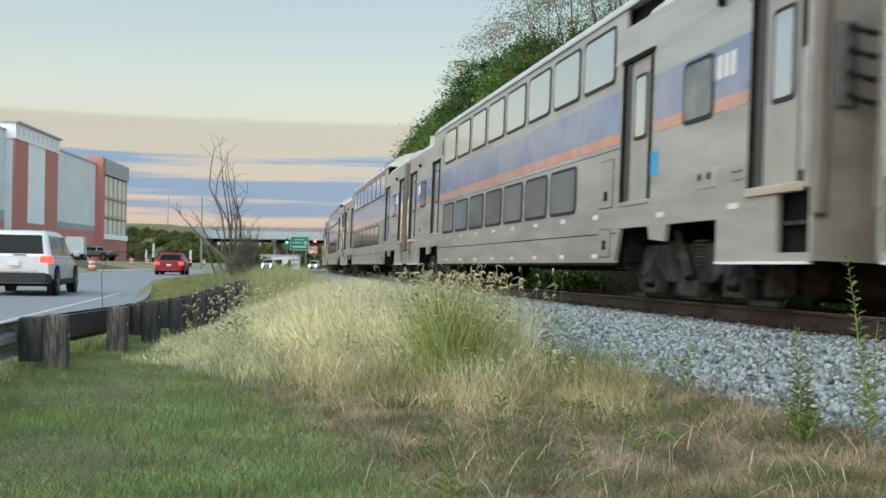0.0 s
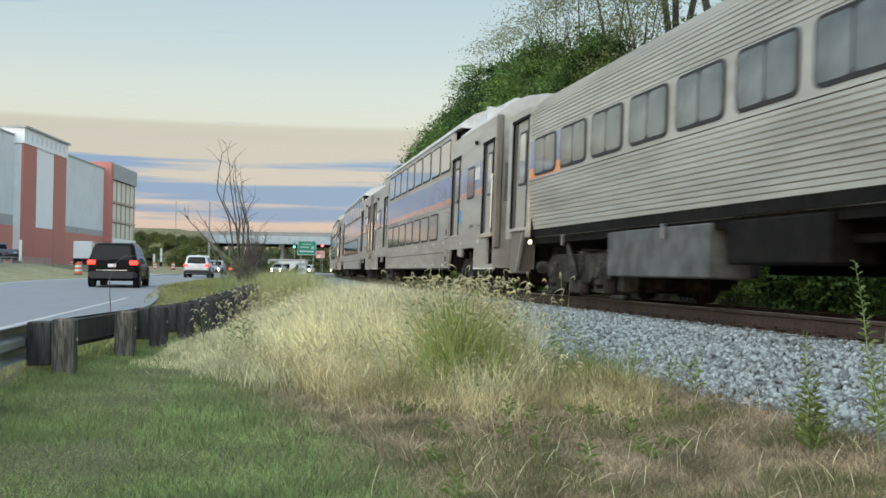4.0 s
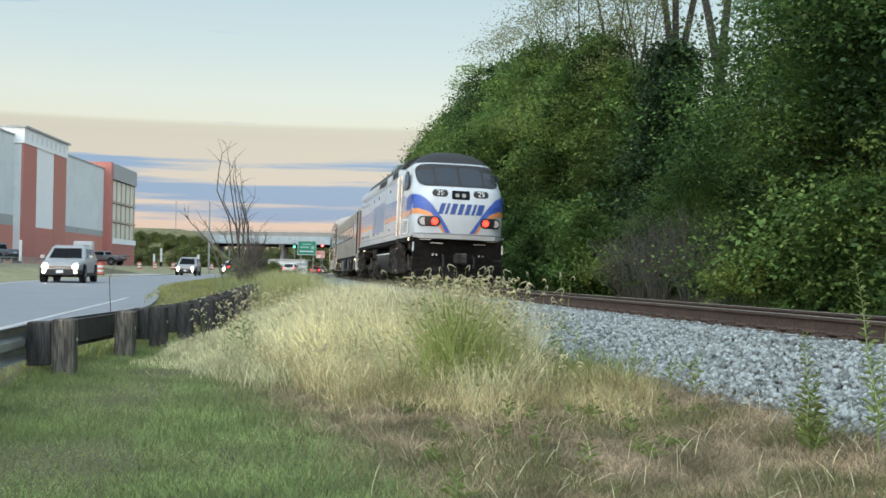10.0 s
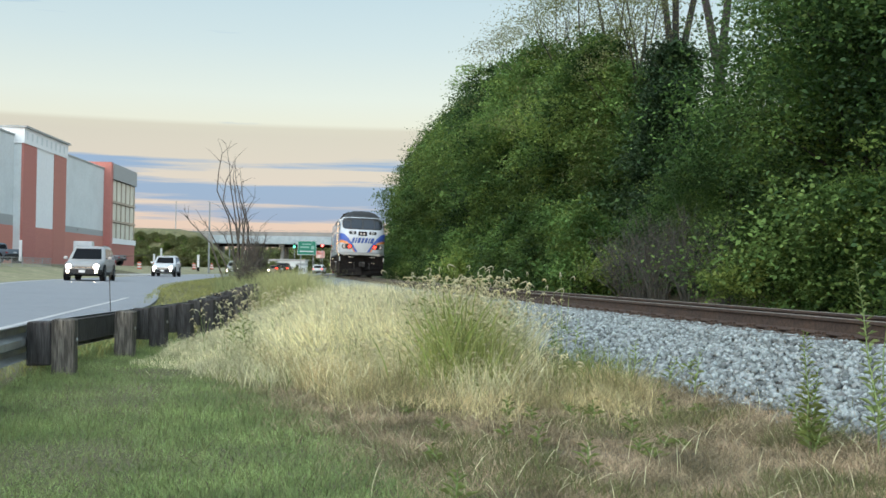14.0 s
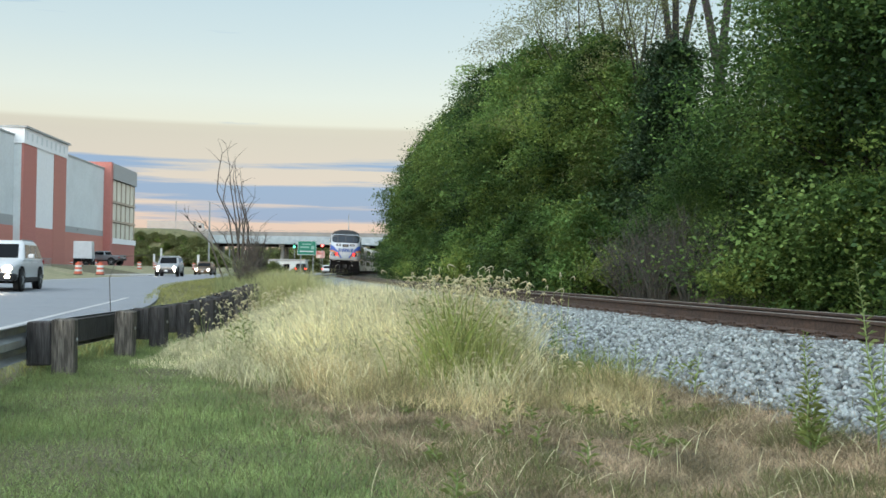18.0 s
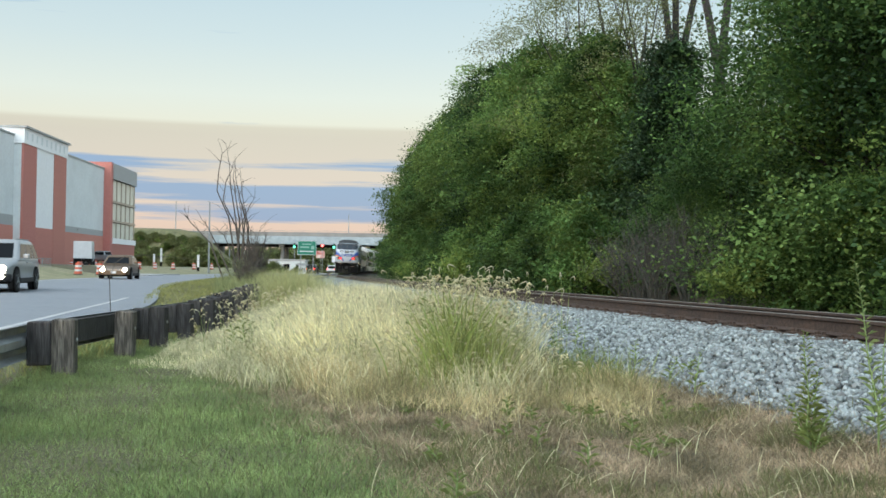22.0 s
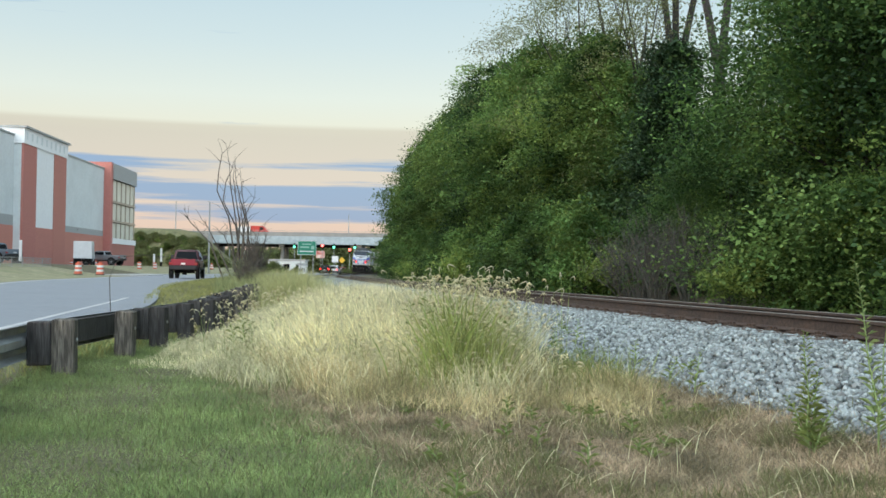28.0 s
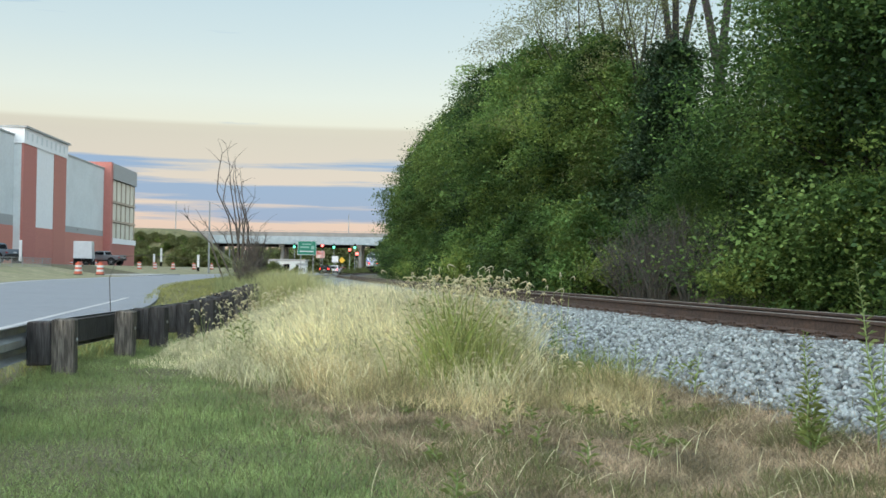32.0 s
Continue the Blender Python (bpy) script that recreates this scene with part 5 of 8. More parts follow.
def nose_sheet(name, outline, mat, parent, lift, label=""):
    """A sheet in an outline of (x, z) points, laid on the nose's skin."""
    bm = bmesh.new()
    bm.faces.new([bm.verts.new((x, 0, z)) for x, z in outline])
    for axis, lo, hi, step in ((0, -1.6, 1.6, 0.08), (2, 1.6, 4.4, 0.12)):
        c = lo
        while c < hi:
            co, no = [0, 0, 0], [0, 0, 0]
            co[axis], no[axis] = c, 1
            bmesh.ops.bisect_plane(bm, geom=bm.verts[:] + bm.edges[:] + bm.faces[:], plane_co=co, plane_no=no)
            c += step
    for v in bm.verts:
        x, z = v.co.x, v.co.z
        f, w = nose_at(z)
        out = lift * (1 + 1.2 * max(0.0, abs(x) / w - 0.6))
        k = max(-1.0, min(1.0, x / w))
        v.co = Vector((x + lift * (1 if k > 0.75 else -1 if k < -0.75 else 0), -LOCO_HALF + nose_y(x, z) - out, z))
    bmesh.ops.triangulate(bm, faces=bm.faces[:])
    me = bpy.data.meshes.new(name)
    bm.to_mesh(me)
    bm.free()
    me.materials.append(mat)
    return part(name, me, mat, parent, label)


LOCO_HALF = 10.35


def letters(parent, strokes, put, mat, name="emblem_stroke"):
    """Plain slanted strokes: each is a list of points with a width, put() lays a 2D point on the surface."""
    for pts in strokes:
        part(name, Geo().add([put(u, v) for u, v in pts], [tuple(range(len(pts)))]), mat, parent)


# a mark of plain slanted strokes of uneven width
EMBLEM = [[(u, 0), (u + w, 0), (u + w + 0.07, 1), (u + 0.07, 1)] for u, w in ((0.0, 0.10), (0.14, 0.06), (0.25, 0.11), (0.41, 0.10), (0.56, 0.10), (0.71, 0.06), (0.81, 0.13))]


def build_loco():
    car = thing("locomotive", Matrix(), "white diesel locomotive with blue and orange stripes and sooty roof", "locomotive")
    H = LOCO_HALF

    def Y(v):
        return v - H
    # nose and cab
    rings = []
    for z, f, w in NOSE:
        xs = [w * math.sin(math.pi * (i / 24 - 0.5)) for i in range(25)]
        front = [(x, Y(nose_y(x, z)), z) for x in xs]
        rings.append([(-w, Y(4.9), z)] + front + [(w, Y(4.9), z)])
    body_r = [r for r in rings if r[0][2] <= 4.15]
    cab = part("nose", Geo().loft(body_r), M_WHITE, car, "white streamlined nose", smooth=True)
    part("cab_roof", Geo().loft([r for r in rings if r[0][2] >= 4.15]), M_ROOF_DARK, car, "sooty black cab roof", smooth=True)
    # long hood
    hood = [(-1.55, 1.62), (-1.55, 4.08), (-1.5, 4.15), (1.5, 4.15), (1.55, 4.08), (1.55, 1.62)]
    part("hood", Geo().prism(hood, "y", Y(4.9), Y(19.5)), M_WHITE, car, "white side of the engine room")
    rd = [(-1.46, 4.14), (-1.22, 4.5), (-0.85, 4.66), (0.85, 4.66), (1.22, 4.5), (1.46, 4.14)]
    for a, b in ((4.9, 7.6), (7.75, 12.2), (12.35, 16.3), (16.4, 17.9)):
        part("roof_section", Geo().prism(rd, "y", Y(a), Y(b)), M_ROOF_DARK, car, "sooty roof with cooling grilles")
    part("roof_section", Geo().prism([(x, z - 0.12 if z > 4.2 else z) for x, z in rd], "y", Y(17.9), Y(19.45)), M_ROOF_DARK, car)
    for v in (9.0, 10.6, 13.6, 15.0):
        part("roof_fan", Geo().tube((0, Y(v), 4.6), (0, Y(v), 4.76), 0.55, 0.5, n=20), M_ROOF_DARK, car)
    for side in (-1, 1):
        def P(v0, z0, v1, z1, out=0.004, r=0.0):
            a, b = Y(v0), Y(v1)
            x = side * 1.55
            lo, hi = (x - out, x + 0.012) if side < 0 else (x - 0.012, x + out)
            g = Geo()
            return g.prism(rounded(a, z0, b, z1, r), "x", lo, hi) if r else g.box(lo, a, z0, hi, b, z1)

        def slant(v0, v1, z0, z1, lean0, lean1, out=0.004):
            x = side * 1.55
            return Geo().prism([(Y(v0), z0), (Y(v1), z0), (Y(v1 + lean1), z1), (Y(v0 + lean0), z1)], "x", x - out if side < 0 else x - 0.012, x + 0.012 if side < 0 else x + out)
        part("blue_stripe", slant(13.55, 19.49, 2.47, 3.08, -0.28, 0), M_BLUE_SIDE, car, "blue stripe greyed by painted-in sheen")
        part("orange_stripe", slant(13.62, 19.49, 2.29, 2.465, -0.07, 0), M_ORANGE, car, "orange stripe")
        part("blue_stripe", P(4.98, 2.47, 8.85, 3.05), M_BLUE_SIDE, car)
        part("orange_stripe", P(4.98, 2.29, 8.85, 2.467), M_ORANGE, car)
        part("blue_stripe", P(3.02, 2.47, 3.55, 3.05), M_BLUE_SIDE, car)
        part("orange_stripe", P(3.02, 2.29, 3.55, 2.467), M_ORANGE, car)
        # the wave that runs round on to the nose
        x = side * 1.556
        blue = [(Y(2.35), 2.48), (Y(1.5), 2.48), (Y(1.1), 2.51), (Y(1.1), 3.0), (Y(1.4), 3.0), (Y(1.9), 2.97), (Y(2.35), 2.92)]
        orange = [(Y(3.0), 2.29), (Y(2.35), 2.29), (Y(1.5), 2.31), (Y(1.1), 2.335), (Y(1.1), 2.507), (Y(1.5), 2.477), (Y(2.35), 2.477), (Y(3.0), 2.467)]
        part("blue_wave", Geo().prism(blue, "x", x - 0.003, x + 0.003), M_BLUE, car, "bright blue wave")
        part("orange_wave", Geo().prism(orange, "x", x - 0.003, x + 0.003), M_ORANGE, car, "orange wave")
        # emblem letters stay plain slanted shapes
        def lay(u, z):
            return (side * (1.55 + 0.004), Y(13.7 - u * 4.7) if side < 0 else Y(9.0 + u * 4.7), 2.02 + z * 1.18)
        letters(car, EMBLEM, lay, M_LOGO_SIDE)
        part("side_sill", P(0.9, 1.57, 19.9, 1.645, 0.02), M_WHITE, car, "pale deck edge")
        part("body_seam", P(4.95, 1.79, 19.4, 1.80, 0.005), M_DARK, car)
        for v in (5.0, 8.9, 13.9, 16.8, 18.1):
            part("door_seam", P(v, 1.7, v + 0.02, 3.9, 0.005), M_PANEL_DARK, car)
        for i in range(3):
            part("upper_flute", P(5.0, 3.72 + 0.07 * i, 19.4, 3.735 + 0.07 * i, 0.008), M_PANEL_DARK, car)
        for v in (13.2, 15.4, 16.5, 17.6, 18.4, 11.2, 7.2):
            for z in (3.45, 1.95):
                part("latch", P(v, z, v + 0.1, z + 0.09, 0.02), M_DARK, car)
        for v0, v1 in ((5.1, 6.7), (8.6, 11.3)):
            part("air_intake", P(v0, 3.86, v1, 4.1, 0.006), M_ROOF_DARK, car, "dark intake grille")
        # cab door, window, grille, steps, rails
        d = part("cab_door", P(3.62, 1.75, 4.32, 3.85, 0.012), M_WHITE, car, "white cab side door")
        part("door_pane", P(3.75, 2.85, 4.18, 3.7, 0.018, 0.06), M_GLASS, d)
        for v in (3.5, 4.42, 4.62):
            xx = side * 1.6
            part("hand_rail", Geo().tube((xx, Y(v), 1.7), (xx, Y(v), 3.8), 0.017, n=6), M_CHROME, car)
        w = part("cab_window", P(1.98, 3.24, 3.06, 3.84, 0.012, 0.2), M_RUBBER, car, "cab side window in a pale frame")
        part("sash", P(2.46, 3.27, 3.02, 3.81, 0.02, 0.12), M_GALV, w, "bright sash of the sliding pane")
        part("window_pane", P(2.51, 3.32, 2.97, 3.76, 0.026, 0.08), M_GLASS, w)
        part("window_pane", P(2.04, 3.3, 2.42, 3.76, 0.017, 0.15), M_GLASS, w)
        gr = part("side_grille", P(1.9, 1.7, 3.1, 2.2, 0.01), M_PANEL_WHITE, car, "louvred white grille")
        for i in range(6):
            for j in range(2):
                part("louvre", P(1.97 + j * 0.57, 1.745 + i * 0.072, 2.46 + j * 0.57, 1.78 + i * 0.072, 0.014), M_ROOF_DARK, gr)
        for i in range(2):
            part("unit_digit_bar", P(2.55 + i * 0.2, 2.62, 2.68 + i * 0.2, 2.9, 0.005, 0.02), M_PANEL_DARK, car)
        st = part("cab_steps", Geo().box(min(side * 1.3, side * 1.58), Y(4.02), 0.38, max(side * 1.3, side * 1.58), Y(4.06), 1.62).box(min(side * 1.3, side * 1.58), Y(4.54), 0.38, max(side * 1.3, side * 1.58), Y(4.58), 1.62), M_TRUCK, car, "open cab steps")
        for z in (0.4, 0.8, 1.2):
            part("tread", Geo().box(min(side * 1.25, side * 1.59), Y(4.06), z, max(side * 1.25, side * 1.59), Y(4.54), z + 0.05), M_CHROME if z != 0.8 else M_TRUCK, st)
        for z in (1.75, 2.0):
            part("foot_hole", P(4.38, z, 4.7, z + 0.16, 0.006), M_ROOF_DARK, car)
        r = part("rear_steps", Geo().box(min(side * 1.2, side * 1.55), Y(19.95), 0.45, max(side * 1.2, side * 1.55), Y(20.0), 1.5).box(min(side * 1.2, side * 1.55), Y(20.4), 0.45, max(side * 1.2, side * 1.55), Y(20.45), 1.5), M_TRUCK, car, "rear corner steps")
        for z in (0.5, 0.95, 1.35):
            part("tread", Geo().box(min(side * 1.2, side * 1.57), Y(20.0), z, max(side * 1.2, side * 1.57), Y(20.4), z + 0.06), M_PANEL_WHITE, r, "pale step edge")
        part("rear_rail", Geo().path([(side * 1.5, Y(20.35), 1.66), (side * 1.5, Y(20.3), 2.7), (side * 1.45, Y(20.0), 2.72), (side * 1.42, Y(19.98), 1.66)], [0.03] * 4, 8).tube((side * 1.52, Y(19.6), 1.66), (side * 1.52, Y(19.6), 3.2), 0.035, n=8), M_RED_DARK, car, "maroon corner handrail")
        part("step_lamp", Geo().tube((side * 1.4, Y(18.6), 1.42), (side * 1.46, Y(18.6), 1.42), 0.05, n=10), M_LAMP, car, "lit amber lamp")
        part("step_lamp", Geo().tube((side * 1.5, Y(1.55), 1.5), (side * 1.56, Y(1.55), 1.5), 0.055, n=10), M_LAMP, car, "lit white lamp")
        tank = [(side * a, b) for a, b in ((0.2, 1.1), (1.42, 1.1), (1.45, 1.0), (1.36, 0.72), (1.12, 0.45), (0.8, 0.33), (0.2, 0.33))]
        t = part("fuel_tank", Geo().prism(tank, "y", Y(8.0), Y(12.3)), surface("dusty_tank_paint", (0.034, 0.040, 0.042), 0.55, grain=0.25, grain_scale=2, stain=0.5, stain_scale=1), car, "dusty dark fuel tank", smooth=True)
        # reservoirs, filters and pipes between the tank and the front steps
        for v, r, z0, z1 in ((5.35, 0.27, 0.5, 1.12), (6.15, 0.2, 0.55, 1.3), (6.75, 0.2, 0.5, 1.15)):
            part("filter_drum", Geo().tube((side * 1.18, Y(v), z0), (side * 1.18, Y(v), z1), r, n=14).tube((side * 1.18, Y(v), z1), (side * 1.18, Y(v), z1 + 0.06), r * 0.8, n=14), M_TRUCK, car, smooth=False)
        for v, w in ((5.0, 0.75), (5.95, 0.55), (6.65, 0.6)):
            part("equipment_foot", Geo().box(min(side * 0.95, side * 1.4), Y(v), 0.32, max(side * 0.95, side * 1.4), Y(v + w), 0.52, c=0.04), M_TRUCK, car)
        for v, z0 in ((5.75, 0.5), (6.5, 0.45), (7.25, 0.55), (7.7, 0.8), (12.7, 0.6), (13.6, 0.7)):
            part("hanger_pipe", Geo().tube((side * 1.42, Y(v), z0), (side * 1.42, Y(v), 1.6), 0.028, n=6).tube((side * 1.42, Y(v), z0), (side * 1.15, Y(v), z0), 0.028, n=6), M_TRUCK, car)
        part("valve", Geo().tube((side * 1.3, Y(4.95), 1.2), (side * 1.46, Y(4.95), 1.2), 0.14, n=14), M_TRUCK, car)
        part("pipe_run", Geo().tube((side * 1.4, Y(4.8), 1.38), (side * 1.4, Y(7.7), 1.38), 0.03, n=6).tube((side * 1.36, Y(5.1), 1.24), (side * 1.36, Y(7.2), 1.24), 0.022, n=6), M_TRUCK, car)
        part("tank_edge", Geo().box(min(side * 1.40, side * 1.46), Y(8.0), 1.08, max(side * 1.40, side * 1.46), Y(12.3), 1.115), M_PANEL_WHITE, t, "pale top edge")
        for v, z, w, h in ((6.2, 1.1, 0.5, 0.35), (7.1, 0.9, 0.6, 0.5), (13.1, 0.95, 0.5, 0.45), (14.0, 1.15, 0.8, 0.3), (19.2, 1.05, 0.6, 0.4), (5.2, 1.2, 0.5, 0.3), (2.2, 1.15, 0.6, 0.35)):
            part("air_tank", Geo().box(min(side * 0.9, side * 1.4), Y(v), z, max(side * 0.9, side * 1.4), Y(v + w), z + h, c=0.06), M_TRUCK, car)
        part("brake_pipe", Geo().path([(side * 1.38, Y(5), 1.3), (side * 1.42, Y(7.6), 1.2), (side * 1.42, Y(7.8), 0.6)], [0.03] * 3, 6).path([(side * 1.38, Y(12.6), 0.6), (side * 1.42, Y(12.8), 1.25), (side * 1.4, Y(18.5), 1.35)], [0.03] * 3, 6), M_TRUCK, car)
    part("centre_girder", Geo().box(-0.75, Y(4.6), 0.85, 0.75, Y(19.0), 1.6).box(-0.9, Y(5.0), 0.42, 0.9, Y(7.6), 1.0), M_DARK, car, "dark frame girder under the deck")
    # front dress: waves, panes, boards, lamps
    for s in (-1, 1):
        blue = [(-1.52, 2.62), (-1.35, 2.63), (-1.01, 2.5), (-0.68, 2.18), (-0.42, 1.74), (-0.25, 1.74), (-0.68, 2.40), (-0.94, 2.74), (-1.2, 3.0), (-1.4, 3.1), (-1.52, 3.12)]
        orange = [(-1.52, 2.44), (-1.35, 2.45), (-1.09, 2.38), (-0.72, 2.06), (-0.5, 1.74), (-0.425, 1.74), (-0.685, 2.175), (-1.015, 2.495), (-1.35, 2.626), (-1.52, 2.616)]
        for nm, o, mat in (("blue_wave", blue, M_BLUE), ("orange_wave", orange, M_ORANGE)):
            pts = [(-s * x, z - 0.12) for x, z in o]
            nose_sheet(nm, pts if s < 0 else list(reversed(pts)), mat, cab, 0.005)
        pod = nose_sheet("lamp_pod", [(s * x, z) for x, z in rounded(-1.38, 1.91, -0.66, 2.25, 0.165)], M_RUBBER, cab, 0.012, "dark lamp pod")
        for x, r, mat, lab in ((-0.85, 0.115, M_MARKER, "lit red marker light"), (-1.2, 0.14, M_LENS, "unlit clear headlamp")):
            yy = Y(nose_y(x, 2.08))
            part("lamp", Geo().tube((s * x, yy + 0.05, 2.08), (s * x, yy - 0.03, 2.08), r, r * 0.9, n=16), mat, pod, lab)
        b = nose_sheet("number_board", [(s * x, z) for x, z in rounded(-0.95, 2.91, -0.42, 3.15, 0.12)], M_RUBBER, cab, 0.012, "black number board")
        txt = bpy.data.curves.new("digits", "FONT")
        txt.body, txt.size, txt.align_x, txt.align_y, txt.extrude = "25", 0.24, "CENTER", "CENTER", 0.004
        txt.materials.append(M_WHITE_PLAIN)
        o = new("board_digits", txt)
        o.parent = b
        o.matrix_basis = Matrix.Translation((s * -0.685, Y(nose_y(0.685, 3.03)) - 0.045, 3.03)) @ pose(0, 0, 0, 75, 0, 0)
        for x0, x1, z1 in ((-1.33, -0.84, 3.86), (-0.78, -0.04, 3.97)):
            nose_sheet("windshield_pane", [(s * x, z) for x, z in rounded(x0, 3.31, x1, z1, 0.13)], M_WINDSHIELD, cab, 0.014, "dark windshield pane")
    nose_sheet("windshield_surround", rounded(-1.38, 3.26, 1.38, 4.10, 0.3), M_RUBBER, cab, 0.006, "black windshield surround")
    disp = nose_sheet("display_window", rounded(-0.30, 2.83, 0.30, 3.13, 0.03), M_GLASS, cab, 0.012)
    for x in (-0.12, 0.1):
        part("twin_lamp", Geo().tube((x, Y(nose_y(x, 2.97)) - 0.005, 2.97), (x, Y(nose_y(x, 2.97)) - 0.03, 2.97), 0.07, n=12), M_LENS, disp)

    def on_nose(u, v):
        x, z = -0.76 + u * 1.56, 2.33 + v * 0.36
        return (x, Y(nose_y(x, z)) - 0.012, z)
    letters(cab, EMBLEM, on_nose, M_LOGO)
    # pilot, plow, coupler, anticlimber
    part("anticlimber", Geo().loft([[(-1.5, Y(0.95), z), (-1.2, Y(0.5), z), (0, Y(0.32), z), (1.2, Y(0.5), z), (1.5, Y(0.95), z), (1.5, Y(1.6), z), (-1.5, Y(1.6), z)] for z in (1.52, 1.66)]), M_PANEL_DARK, car, "grey ledge under the nose")
    pil = part("pilot", Geo().box(-1.5, Y(0.75), 0.42, 1.5, Y(0.95), 1.55, c=0.02), M_DARK, car, "black pilot plate")
    part("snow_plow", Geo().loft([[(-1.5, Y(0.75), z), (0, Y(0.75) - d, z), (1.5, Y(0.75), z), (1.5, Y(0.85), z), (0, Y(0.85) - d * 0.6, z), (-1.5, Y(0.85), z)] for z, d in ((0.13, 0.5), (0.45, 0.3), (0.72, 0.12))]), M_DARK, pil, "black snow plow")
    part("coupler", Geo().box(-0.13, Y(0.05), 0.74, 0.13, Y(0.8), 1.02, c=0.03).box(-0.2, Y(-0.02), 0.7, 0.2, Y(0.25), 1.06, c=0.05), M_TRUCK, pil)
    for s in (-1, 1):
        part("grab_bar", Geo().box(s * 1.50 - 0.022, Y(0.70), 1.08, s * 1.50 + 0.022, Y(0.74), 1.38), M_PANEL, pil)
        for x, z in ((1.1, 1.47), (0.72, 1.36)):
            part("grab_bar", Geo().box(s * x - 0.2, Y(0.66), z, s * x + 0.2, Y(0.7), z + 0.03), M_CHROME, pil)
        part("air_hose", Geo().path([(s * 0.5, Y(0.72), 1.0), (s * 0.52, Y(0.5), 0.9), (s * 0.5, Y(0.45), 0.6)], [0.03] * 3, 6), M_RUBBER, pil)
        for i in range(2):
            part("hose_valve", Geo().box(s * (0.72 + i * 0.12) - 0.03, Y(0.68), 0.96, s * (0.72 + i * 0.12) + 0.03, Y(0.74), 1.03), M_CHROME, pil)
        part("corner_steps", Geo().box(s * 1.35 - 0.17, Y(0.75), 0.45, s * 1.35 + 0.17, Y(1.1), 0.5).box(s * 1.35 - 0.17, Y(0.75), 0.85, s * 1.35 + 0.17, Y(1.1), 0.9), M_TRUCK, pil)
    part("rear_wall", Geo().box(-1.5, Y(19.5), 1.6, 1.5, Y(19.6), 4.1), M_WHITE, car)
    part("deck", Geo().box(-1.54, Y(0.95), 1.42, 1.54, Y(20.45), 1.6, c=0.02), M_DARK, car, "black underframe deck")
    part("coupler", Geo().box(-0.15, Y(20.3), 0.74, 0.15, Y(20.7), 1.02, c=0.03), M_DARK, car)
    for v in (3.75, 16.95):
        bogie(car, Y(v), 2.74, BOGIE_LOCO, WHEEL_LOCO, 0.508, True)
    return car


LOCO = build_loco()
TRAIN.append((LOCO, 20.7 / 2, 6.6))
back = 20.7
COACH = build_coach()
TRAIN.append((COACH, back + 12.955, 8.75))
back += 25.91
BILEVEL = build_bilevel()
for i in range(5):
    TRAIN.append((BILEVEL if i == 0 else copy_thing(BILEVEL, Matrix()), back + 12.955, 8.75))
    back += 25.91


# ---- road vehicles; local -y is the rear, the origin lies on the road under the middle ----
CARS, CAR_WHEELS = [], []


def paint(name, color, metal=0.2):
    return surface(name, color, 0.3, metal, grain=0.04, grain_scale=3, stain=0.15, stain_scale=1.2)


def wheel_parts(car, x, y, r, w):
    tyre = part("wheel", Geo().tube((-w / 2, 0, 0), (w / 2, 0, 0), r, n=20).tube((-w / 2 - 0.012, 0, 0), (w / 2 + 0.012, 0, 0), r * 0.9, n=20), M_TYRE, car, "black tyre", m=pose(x, y, r))
    s = -1 if x < 0 else 1
    g = Geo().tube((s * w * 0.4, 0, 0), (s * (w / 2 + 0.018), 0, 0), r * 0.2, n=10)
    for k in range(5):
        a = k * math.tau / 5
        g.box(s * (w / 2 + 0.008) - 0.012, -0.035, 0, s * (w / 2 + 0.008) + 0.012, 0.035, r * 0.66, m=Matrix.Rotation(a, 4, "X"))
    part("rim", g, M_GALV, tyre, "grey alloy rim")
    part("hub_dark", Geo().tube((-w / 2 - 0.016, 0, 0), (w / 2 + 0.016, 0, 0), r * 0.66, n=16), M_DARK, tyre)
    return tyre


def rounded_ring(half, z0, z1, y, r=0.12, top=1.0):
    pts = []
    for x, z in rounded(-half, z0, half, z1, r, 3):
        f = (z - z0) / (z1 - z0)
        k = 1 - (1 - top) * max(0.0, f) - 0.055 * (2 * f - 0.9) ** 2
        pts.append((x * k, y, z))
    return pts


